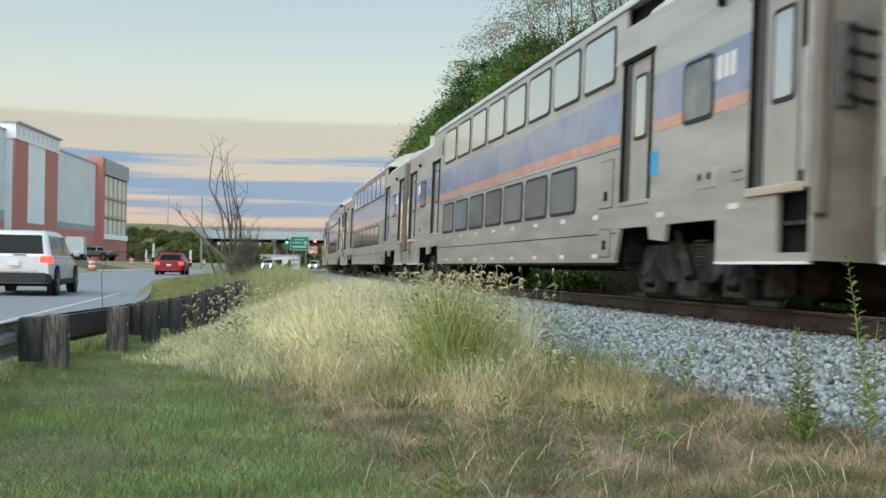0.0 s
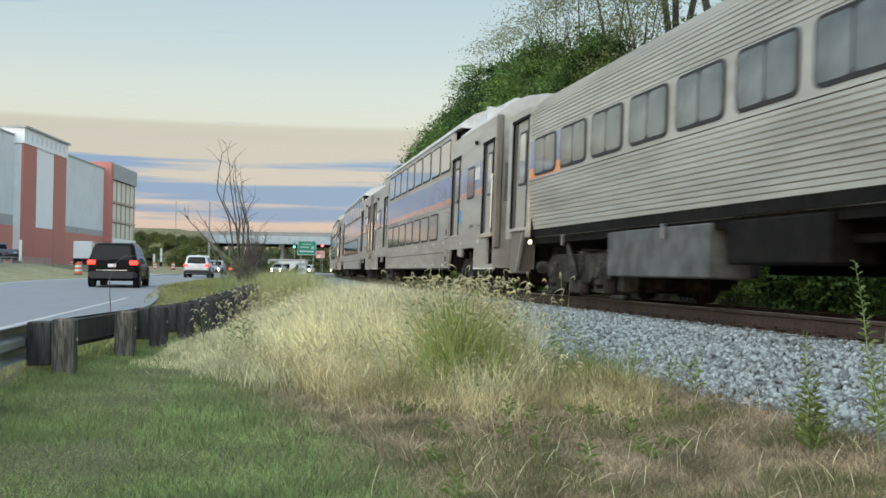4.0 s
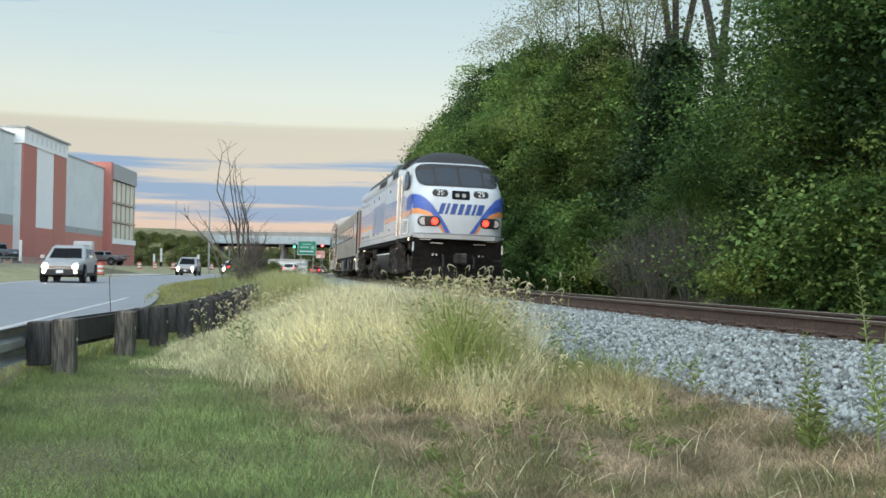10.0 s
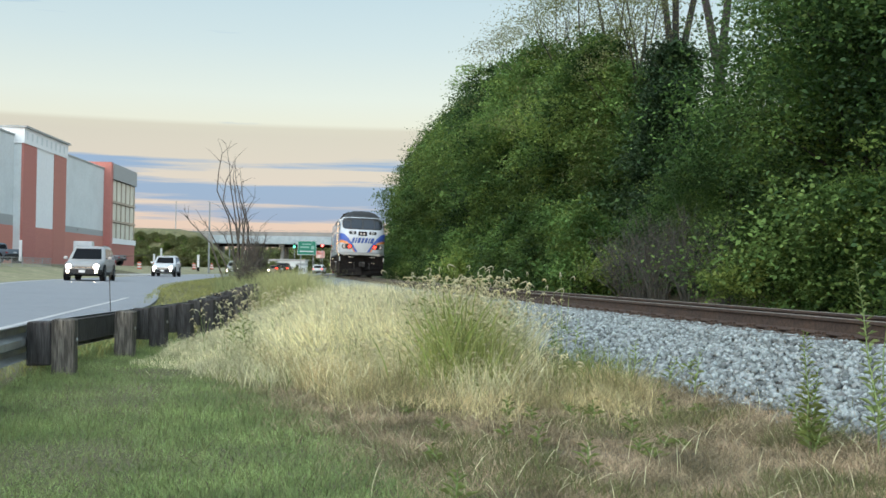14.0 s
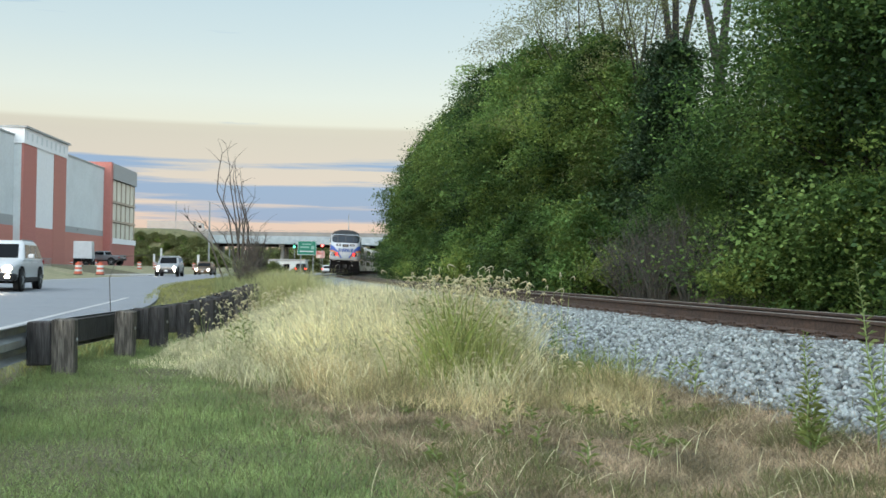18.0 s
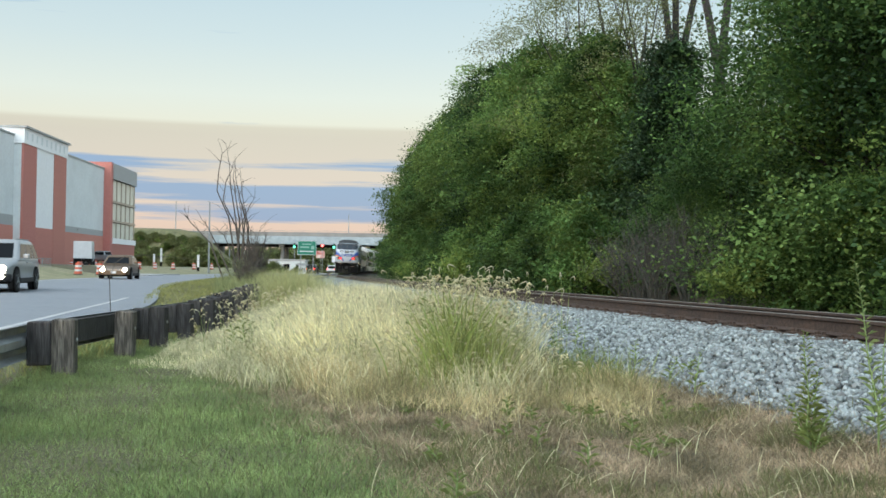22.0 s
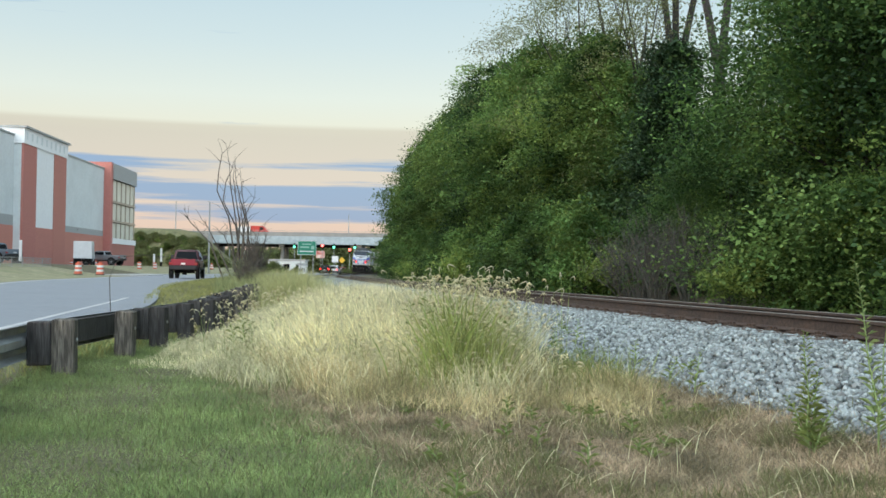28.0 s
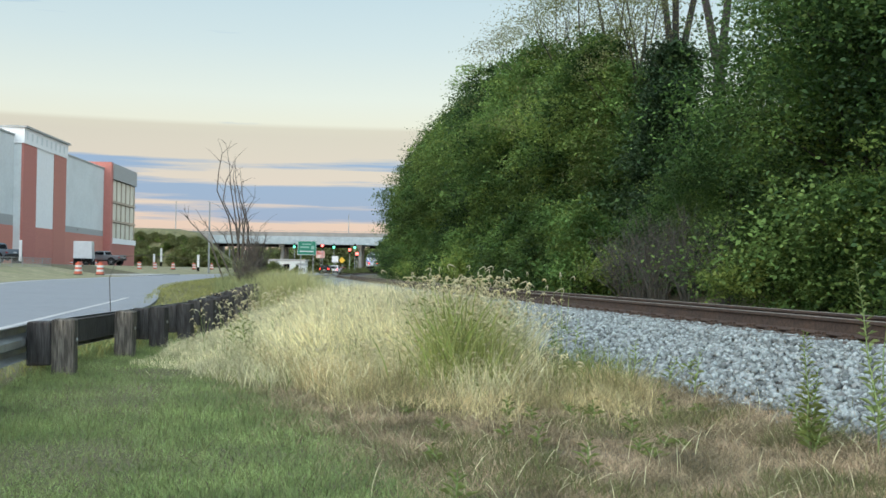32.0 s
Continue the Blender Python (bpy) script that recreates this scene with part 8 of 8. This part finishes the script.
def build_grasses():
    rng = np.random.default_rng(21)

    def stuff(name, v, f, mat, label):
        solid(name, bulk(name, v, f, mat), mat, label, "grass", kind="stuff")
    # green turf
    p = scatter(640000, -7, 1.2, 3.6, 16.5, rng)
    keep = in_view(p) & (p[:, 0] < lawn_edge(p[:, 1]) + 0.35 * rng.normal(size=len(p))) & ((p[:, 1] < front_of_tall(p[:, 0]) + 0.6) | (lat_of(p)[0] < np.interp(lat_of(p)[1], [-0.4, 1.2, 3, 6.3, 23], [-7.4, -7.1, -6.8, -6.3, -5.8]))) & (lat_of(p)[0] > -9.2)
    p = p[keep]
    p = p[rng.uniform(0, 1, len(p)) < np.clip(1.25 - p[:, 1] / 18, 0.35, 1)]
    v, f = blades(p, soil(p), 0.065, 0.005, 0.9, rng)
    stuff("green_turf", v, f, L_GREEN, "short green turf between guardrail and dry grass")
    q = p[rng.uniform(0, 1, len(p)) < 0.18]
    v, f = blades(q + rng.normal(size=q.shape) * 0.03, soil(q), 0.11, 0.0055, 0.9, rng)
    stuff("turf_tufts", v, f, leafy("pale_turf_blade", (0.19, 0.23, 0.10), 0.4, 0.35), "longer pale blades in the green turf")
    # dead brown grass
    p = scatter(330000, -2.4, 4.4, 3.8, 10.5, rng)
    lat, s = lat_of(p)
    keep = in_view(p) & (p[:, 0] > lawn_edge(p[:, 1]) + 0.2 - 0.3 * np.abs(rng.normal(size=len(p)))) & (patchy(p, 2.2, 8.0) + rng.uniform(-0.5, 0.5, len(p)) > -0.42) & (lat < -3.25 + 0.2 * rng.normal(size=len(p))) & (p[:, 1] < front_of_tall(p[:, 0]) + 0.8)
    p = p[keep]
    v, f = blades(p, soil(p), 0.095, 0.004, 1.4, rng, 3)
    stuff("dead_grass", v, f, L_BROWN, "matted dead brown grass by the crushed stone")
    q = p[(patchy(p, 1.3, 4.0) > 0.12) & (rng.uniform(0, 1, len(p)) < 0.35)]
    v, f = blades(q, soil(q), 0.12, 0.0045, 0.9, rng, 3)
    stuff("green_in_dead_grass", v, f, leafy("olive_blade", (0.17, 0.19, 0.08), 0.4, 0.35), "olive blades among the dead grass")
    q = p[rng.uniform(0, 1, len(p)) < 0.006]
    v, f = blades(q, soil(q), 0.19, 0.005, 1.1, rng, 3)
    stuff("straw_stalks", v, f, L_TAN, "pale straw stalks among the dead grass")
    # tall straw grass
    near = scatter(210000, -5.2, 3.0, 8.2, 22, rng)
    far = scatter(60000, -14, 2.0, 20, 75, rng)
    for nm, p, h, w, lo in (("tall_straw_grass", near, 0.74, 0.008, 0.0), ("far_straw_grass", far, 0.7, 0.02, 0.0)):
        lat, s = lat_of(p)
        edge = front_of_tall(p[:, 0]) + 0.7 * patchy(p, 1.6, 2.0) + 0.25 * rng.normal(size=len(p))
        fence = np.interp(s, [-20, -0.4, 1.2, 3, 6.3, 23, 60, 100], [-9.2, -8.45, -8.2, -7.92, -7.4, -6.55, -6.35, -6.3])
        keep = (lat > fence + np.interp(s, [8, 16, 24], [0.3, 0.3, 0.15])) & (lat < -4.15 + 0.4 * patchy(p, 0.7, 9.0)) & (p[:, 1] > edge)
        p = p[keep]
        grow = np.clip((p[:, 1] - front_of_tall(p[:, 0])) / 1.3, 0.42, 1) * np.clip((lat[keep] - fence[keep] - 0.1) / 2.2, 0.25, 1) * (1 + 0.25 * patchy(p, 0.5, 5.5))
        wide = np.clip(1.1 - (p[:, 0] + 2.0) * 0.0, 0.7, 1.1)
        v, f = blades(p, soil(p), h * grow * wide, w, 0.75, rng, 3)
        stuff(nm, v, f, L_TAN, "tall straw-coloured grass along the track")
        some = rng.uniform(0, 1, len(p)) < 0.20
        q = p[some]
        g2 = grow[some]
        v, f = blades(q, soil(q), h * 0.85 * g2, w * 1.2, 0.8, rng, 3)
        stuff(nm + "_green", v, f, L_WEED, "greenish blades in the tall straw grass")
    # pale seed specks and bits of leaf that break up the straw
    n = 15000
    p = scatter(n, -4.6, 2.2, 8.4, 17, rng)
    lat, s = lat_of(p)
    keep = (lat < -4.2) & (p[:, 1] > front_of_tall(p[:, 0])) & (lat > np.interp(s, [-0.4, 1.2, 3, 6.3, 23], [-7.8, -7.5, -7.2, -6.7, -6.1]))
    p = p[keep]
    c = np.column_stack([p, soil(p) + rng.uniform(0.18, 0.78, len(p)) * np.clip((p[:, 1] - front_of_tall(p[:, 0])) / 1.3, 0.5, 1)])
    c = c[rng.uniform(0, 1, len(c)) < np.interp(c[:, 0], [-4, -2, -0.5], [0.1, 0.3, 0.9])]
    q = np.column_stack([rng.normal(0.25, 0.28, 900), rng.uniform(9.0, 10.8, 900), rng.uniform(0.3, 0.98, 900)])
    v, f = nodding(np.concatenate([c, q]), 0.055, rng)
    stuff("seed_heads", v, f, leafy("straw_seed_head", (0.74, 0.69, 0.48), 0.2, 0.6), "pale nodding seed heads in the straw grass")
    # thin mixed growth before the tall grass
    p = scatter(85000, -3.6, 1.9, 6.4, 10.8, rng)
    d = front_of_tall(p[:, 0]) - p[:, 1]
    lat, s = lat_of(p)
    keep = (d > -0.6) & (d < 1.7) & (lat < -3.7) & (rng.uniform(0, 1, len(p)) < np.clip(1 - d / 1.8, 0.1, 1)) & (p[:, 0] > lawn_edge(p[:, 1]) + 0.3) & (patchy(p, 1.8, 3.0) + rng.uniform(-0.4, 0.4, len(p)) > -0.05)
    p = p[keep]
    v, f = blades(p, soil(p), 0.30 * np.clip(1.15 - d[keep] / 2.0, 0.35, 1.2), 0.0055, 0.95, rng, 3)
    stuff("mixed_growth", v, f, leafy("olive_straw_blade", (0.49, 0.43, 0.24), 0.5, 0.35, clump=0.35, clump_scale=2.0), "thin olive and straw growth before the tall grass")
    # a taller green stand in the straw, of broad upright blades
    p = np.column_stack([rng.normal(0.20, 0.24, 1500), rng.uniform(8.7, 10.6, 1500)])
    v, f = blades(p, soil(p), 0.80 * (1 - 0.5 * np.clip(np.abs(p[:, 0] - 0.2) / 0.6, 0, 1)), 0.011, 0.6, rng, 3)
    stuff("green_stand", v, f, leafy("pale_green_blade", (0.33, 0.37, 0.14), 0.4, 0.4), "taller green grass stand in the straw")
    p = np.column_stack([rng.normal(0.12, 0.17, 170), rng.uniform(8.75, 10.2, 170)])
    v, f = blades(p, soil(p), 0.98 * (1 - 0.4 * np.clip(np.abs(p[:, 0] - 0.12) / 0.4, 0, 1)), 0.019, 0.42, rng, 4)
    stuff("broad_green_blades", v, f, leafy("broad_green_blade", (0.30, 0.36, 0.12), 0.45, 0.45), "tall broad green blades in the straw grass")
    p = np.column_stack([rng.normal(1.25, 0.25, 500), rng.uniform(8.6, 10.4, 500)])
    v, f = blades(p, soil(p), 0.42, 0.009, 0.7, rng, 3)
    stuff("thin_green_growth", v, f, L_WEED, "thin green growth at the edge of the crushed stone")
    # rough green verge between the guardrail and the road, and far weeds round its end
    p = scatter(150000, -22, -2, 9, 95, rng)
    lat, s = lat_of(p)
    fence = np.interp(s, [-20, -0.4, 1.2, 3, 6.3, 23, 60, 100], [-9.2, -8.45, -8.2, -7.92, -7.4, -6.55, -6.35, -6.3])
    p = p[(lat > -10.9) & (lat < fence - 0.1)]
    lat, s = lat_of(p)
    p = p[lat > np.interp(s, [9, 14, 18, 38, 90], [-9.1, -9.4, -9.6, -10.75, -10.8])]
    v, f = blades(p, soil(p), 0.15, 0.02, 0.9, rng)
    stuff("verge_grass", v, f, leafy("verge_blade", (0.29, 0.30, 0.115), 0.3, 0.35, clump=0.2), "olive green grass between guardrail and road")
    p = scatter(26000, -13, -3, 36, 70, rng)
    lat, s = lat_of(p)
    p = p[(lat > -8.0) & (lat < -5.8)]
    v, f = blades(p, soil(p), 0.85, 0.022, 0.6, rng, 3)
    q = np.column_stack([rng.normal(-5.6, 0.42, 5200), rng.uniform(14, 30, 5200)])
    at = [beside(float(s), float(lat)) for lat, s in q]
    q = np.array([(a.x, a.y) for a in at])
    v2, f2 = blades(q, soil(q), 1.05, 0.014, 0.6, rng, 3)
    stuff("pale_weeds", v2, f2, leafy("pale_weed_blade", (0.40, 0.41, 0.20), 0.4, 0.4), "tall pale green weeds along the guardrail")
    stuff("tall_weeds", v, f, leafy("verge_weed", (0.27, 0.30, 0.14), 0.4, 0.35), "tall green weeds round the guardrail's end")


build_grasses()


def foxtail(rng, x, y, h, lean, size=1.0):
    """One grass stalk with a nodding furry head."""
    t = thing("foxtail_grass", Matrix.Translation((x, y, float(soil(np.array([[x, y]]))[0]))), "foxtail grass stalk with a nodding pale seed head", "grass", "foxtails")
    a = rng.uniform(0, math.tau)
    d = Vector((math.cos(a), math.sin(a) * 0.5, 0))
    pts = [d * (lean * f ** 2) + Vector((0, 0, h * f)) for f in (0, 0.3, 0.6, 0.85, 1.0)]
    part("stalk", Geo().path(pts, [0.004, 0.0035, 0.003, 0.0025, 0.002], 4), L_WEED, t)
    head, c = [], pts[-1]
    for k in range(7):
        f = k / 6
        head.append(c + d * (0.075 * math.sin(f * 2.2) * size) + Vector((0, 0, (0.045 * math.sin(f * 2.6) - 0.05 * f * f) * size)))
    part("seed_head", Geo().path(head, [0.002, 0.0042, 0.0055, 0.0055, 0.005, 0.0035, 0.0015], 6), L_SEED, t, "furry pale seed head")
    return t


def build_weeds():
    rng = np.random.default_rng(77)
    for i in range(46):
        x = rng.normal(0.3, 0.5)
        y = rng.uniform(9.6, 12.5)
        foxtail(rng, x, y, rng.uniform(0.75, 1.1), rng.uniform(0.03, 0.16), rng.uniform(0.8, 1.2))
    for i in range(16):
        y = rng.uniform(10.6, 15.5)
        x = -0.235 * y + rng.uniform(0.1, 1.1)
        foxtail(rng, x, y, rng.uniform(0.3, 0.6), rng.uniform(0.03, 0.14), rng.uniform(0.7, 1.0))
    # leafy weed clump in the middle
    def weed(x, y, h, leaves, name, label, lean=(0, 0), leaf=0.09, mat=L_WEED, width=3.4):
        t = thing(name, Matrix.Translation((x, y, float(soil(np.array([[x, y]]))[0]))), label, "weed")
        L = Vector((lean[0], lean[1], 0))
        pts = [L * f ** 1.6 + Vector((rng.normal() * 0.008, rng.normal() * 0.008, h * f)) for f in (0, 0.25, 0.5, 0.75, 1.0)]
        part("stem", Geo().path(pts, [0.006, 0.005, 0.0045, 0.0035, 0.0015], 5), L_GREEN, t)
        g = Geo()
        for k in range(leaves):
            f = 0.12 + 0.88 * (k + 0.5) / leaves
            c = L * f ** 1.6 + Vector((0, 0, h * f))
            a = k * 2.4 + rng.uniform(-0.4, 0.4)
            l = leaf * (1.25 - 0.85 * f) * rng.uniform(0.8, 1.25)
            d = Vector((math.cos(a), math.sin(a), 0))
            e = Vector((-d.y, d.x, 0))
            up = Vector((0, 0, 1))
            p1, p2 = c + d * l * 0.5 + up * l * 0.42, c + d * l + up * l * rng.uniform(0.25, 0.6)
            g.add([c, p1 + e * l / width / 2, p2, p1 - e * l / width / 2], [(0, 1, 2), (0, 2, 3)])
        part("leaves", g.mesh("leaves", mat, flip=False), mat, t)
        return t
    for i in range(18):
        weed(float(np.clip(rng.normal(0.32, 0.4), -0.6, 1.15)), rng.uniform(8.9, 10.8), rng.uniform(0.45, 1.0), 11, "leafy_weed", "green leafy weed standing in the straw grass", (rng.normal() * 0.09, 0), 0.13, L_WEED, 6.0)
    for i in range(22):
        weed(rng.uniform(-2.4, -1.2), rng.uniform(11.2, 14.5), rng.uniform(0.3, 0.6), 18, "leafy_weed", "green leafy weed standing in the straw grass", (rng.normal() * 0.06, 0), 0.12)
    # ragweed by the crushed stone
    for x, y, h, ln, lab in ((2.14, 6.2, 0.72, (-0.03, 0), 60), (2.16, 6.25, 0.34, (-0.14, 0), 26), (2.14, 6.15, 0.30, (0.13, 0), 24), (2.16, 6.22, 0.5, (0.04, 0.03), 40)):
        weed(x, y, h, lab, "ragweed", "upright green ragweed at the edge of the crushed stone", ln, 0.085, L_WEED, 3.6)
    weed(2.45, 6.0, 1.1, 60, "tall_stalk", "tall leaning green weed stalk with narrow leaves", (-0.13, 0), 0.085, leafy("pale_weed_leaf", (0.26, 0.33, 0.13), 0.3, 0.4), 2.6)
    weed(2.58, 6.3, 0.7, 26, "tall_stalk", "tall leaning green weed stalk with narrow leaves", (0.05, 0), 0.07)
    for i in range(26):
        s, lat = rng.uniform(-3, 9), rng.uniform(-3.5, -2.5)
        p = beside(s, lat)
        weed(p.x, p.y, rng.uniform(0.14, 0.4), 14, "small_weed", "small green weed growing in the crushed stone", (rng.normal() * 0.06, 0), 0.08)
    for i in range(22):
        x, y = rng.uniform(-0.3, 2.4), rng.uniform(4.8, 8.0)
        if lat_of(np.array([[x, y]]))[0][0] < -3.4 and abs(x) < 0.42 * y:
            weed(x, y, rng.uniform(0.07, 0.2), 14, "small_weed", "small green weed in the dead grass", (rng.normal() * 0.04, 0), 0.085)
    # a long dry reed by the guardrail, bowed over
    t = thing("bent_reed", pose(-4.27, 13.75, -0.02), "long thin dry reed bowed over beside the guardrail", "grass")
    part("stem", Geo().path([Vector(p) for p in ((0, 0, 0), (0.0, 0, 0.5), (-0.02, 0, 0.9), (0.03, 0.05, 1.1), (0.14, 0.1, 1.19), (0.4, 0.2, 1.21), (0.75, 0.3, 1.19), (1.1, 0.4, 1.14))], [0.006, 0.006, 0.005, 0.004, 0.004, 0.003, 0.003, 0.002], 5), M_TWIG, t)


build_weeds()


# ---- far greenery ----
def far_bushes():
    rng = random.Random(3)
    base = tree_kind("bush", 61, "rounded green bush on the highway embankment", 3.0, 0.0, 3.6, "wall", 7000, 0.4, 40, 0.8, leafy("olive_bush_leaf", (0.15, 0.17, 0.07), 0.25, 0.35), L_TREE[2], 0.1, category="bush")
    spots = [(-76 + i * 2.1 + rng.uniform(-1, 1), 250 + (i % 3) * 2.2, 1.4 + (i % 3) * 1.7, rng.uniform(0.55, 0.95)) for i in range(11)]
    spots += [(-73 + i * 3.4, 257.5, 6.6, rng.uniform(0.5, 0.8)) for i in range(4)]
    spots += [(-60, 251, 2.0, 1.1), (-57.5, 250, 0.6, 1.25), (-55, 252, -0.4, 1.2), (-52.5, 253, -1.2, 1.1)]
    spots += [(-41 + i * 2.2, 205 + rng.uniform(-20, 20), -0.6, rng.uniform(0.45, 0.75)) for i in range(6)]
    spots += [(-62 + i * 4.6, 325 + rng.uniform(-10, 10), -0.9, rng.uniform(1.9, 2.6)) for i in range(20)]
    spots += [(-20.5 + i * 1.1, 226 + i * 3, -0.8, rng.uniform(0.35, 0.55)) for i in range(5)]
    for i, (x, y, z, k) in enumerate(spots):
        m = pose(x, y, z, 0, 0, rng.uniform(0, 360))
        o = base if i == 0 else copy_thing(base, m)
        o.matrix_basis = m
        o.scale = (k, k, k)


far_bushes()


# ---- crushed stones ----
def stone_shape(rng):
    """A rough many-sided stone about a metre across, eight corners and twelve faces."""
    v = np.array([(x, y, z) for x in (-1, 1) for y in (-1, 1) for z in (-1, 1)], float)
    v *= rng.uniform(0.45, 1.0, v.shape)
    f = [(0, 1, 3), (0, 3, 2), (4, 6, 7), (4, 7, 5), (0, 4, 5), (0, 5, 1), (2, 3, 7), (2, 7, 6), (0, 2, 6), (0, 6, 4), (1, 5, 7), (1, 7, 3)]
    return v * 0.6, np.array(f)


def bank_z(lat):
    return np.interp(lat, [-3.45, -3.1, -2.6, -1.75, 1.75, 2.6, 3.6], [-0.02, 0.1, RAIL_Z - 0.38, RAIL_Z - 0.195, RAIL_Z - 0.29, RAIL_Z - 0.47, 0.0])


def build_stones():
    rng = np.random.default_rng(9)
    shapes = [stone_shape(rng) for _ in range(8)]
    meshes = []
    for v, f in shapes:
        me = Geo().add([tuple(p) for p in v], [tuple(q) for q in f]).mesh("stone", M_STONE_ONE)
        meshes.append(me)
    # the nearest stones one by one
    for i in range(300):
        s, lat = rng.uniform(-5.6, -1.5), rng.uniform(-3.5, -2.2)
        k = rng.uniform(0.023, 0.046)
        p = beside(s, lat, float(bank_z(lat)) + k * 0.45)
        o = part("stone", meshes[i % 8], M_STONE_ONE, BALLAST)
        o.matrix_basis = Matrix.Translation(p) @ Euler(rng.uniform(0, 6.28, 3)).to_matrix().to_4x4() @ Matrix.Diagonal((k * rng.uniform(0.8, 1.3), k, k * rng.uniform(0.7, 1), 1))
    # the rest joined
    vs, fs, n0 = [], [], 0
    xs = []
    for s0, s1, l0, l1, n, lo, hi in ((-7, 8, -3.55, -0.95, 23000, 0.022, 0.046), (8, 30, -3.55, -0.95, 17000, 0.026, 0.052), (30, 75, -3.5, -1.0, 7000, 0.045, 0.08), (-7, 30, -0.6, 0.6, 2500, 0.03, 0.05), (-7, 30, 0.95, 3.3, 3000, 0.035, 0.06)):
        s, lat = rng.uniform(s0, s1, n), rng.uniform(l0, l1, n)
        # thin out towards the toe
        keep = (lat > -3.2) | (rng.uniform(0, 1, n) < 0.45)
        s, lat = s[keep], lat[keep]
        k = rng.uniform(lo, hi, len(s))
        xs.append((s, lat, k))
    for s, lat, k in xs:
        for j in range(8):
            m = np.arange(len(s)) % 8 == j
            sj, lj, kj = s[m], lat[m], k[m]
            n = len(sj)
            if not n:
                continue
            c = np.array([beside(a, b, 0.0) for a, b in zip(sj, lj)])
            c[:, 2] = bank_z(lj) + GRADE * np.maximum(sj, 0) + kj * rng.uniform(0.1, 0.6, n)
            v, f = shapes[j]
            q = rng.normal(size=(n, 4))
            q /= np.linalg.norm(q, axis=1, keepdims=True)
            w, x, y, z = q.T
            R = np.stack([1 - 2 * (y * y + z * z), 2 * (x * y - z * w), 2 * (x * z + y * w), 2 * (x * y + z * w), 1 - 2 * (x * x + z * z), 2 * (y * z - x * w), 2 * (x * z - y * w), 2 * (y * z + x * w), 1 - 2 * (x * x + y * y)], 1).reshape(n, 3, 3)
            pts = np.einsum("nij,vj->nvi", R, v) * kj[:, None, None] + c[:, None, :]
            vs.append(pts.reshape(-1, 3))
            fs.append((f[None] + (np.arange(n) * 8)[:, None, None]).reshape(-1, 3) + n0)
            n0 += n * 8
    o = solid("crushed_stones", bulk("crushed_stones", np.concatenate(vs), np.concatenate(fs), M_STONE), M_STONE, "loose pale grey crushed stones of the railway bank", "stones", kind="stuff")


build_stones()


def motions():
    rows = train_rows()
    for ob, off, half in TRAIN:
        walk(ob, [(t, car_frame(s + off, half)) for t, s in rows])
    # wheels of the locomotive and the coach roll with the ground passed
    for w, y, r in SPIN:
        out, t = [], 0.0
        while t <= 32.001:
            a = -(front_at(t) + 75) / r
            out.append((t, Matrix.Translation((0, y, r)) @ Matrix.Rotation(a, 4, "X")))
            t += 2 / 30
        walk(w, out)
    for ob, rows, places in CARS:
        walk(ob, rows)
    # car wheels roll while their car is near; further off their turning cannot be told
    for car, w, x, y, r in CAR_WHEELS:
        places = next((p for ob, q, p in CARS if ob == car), None)
        if places is None:
            continue
        toward = places[-1][1] < places[0][1]
        ts, ps = [a for a, b in places], [b for a, b in places]
        out, t, turn, last = [], 0.0, 0.0, None
        while t <= 32.001:
            s = float(np.interp(t, ts, ps))
            near = 5 < s < 75
            if last is not None and near:
                turn -= abs(s - last) / r
            if last is None or near or t > 31.9 or (out and t - out[-1][0] > 1.0):
                out.append((t, Matrix.Translation((x, y, r)) @ Matrix.Rotation(turn, 4, "X")))
            last, t = s, t + 1 / 30
        walk(w, out)


motions()
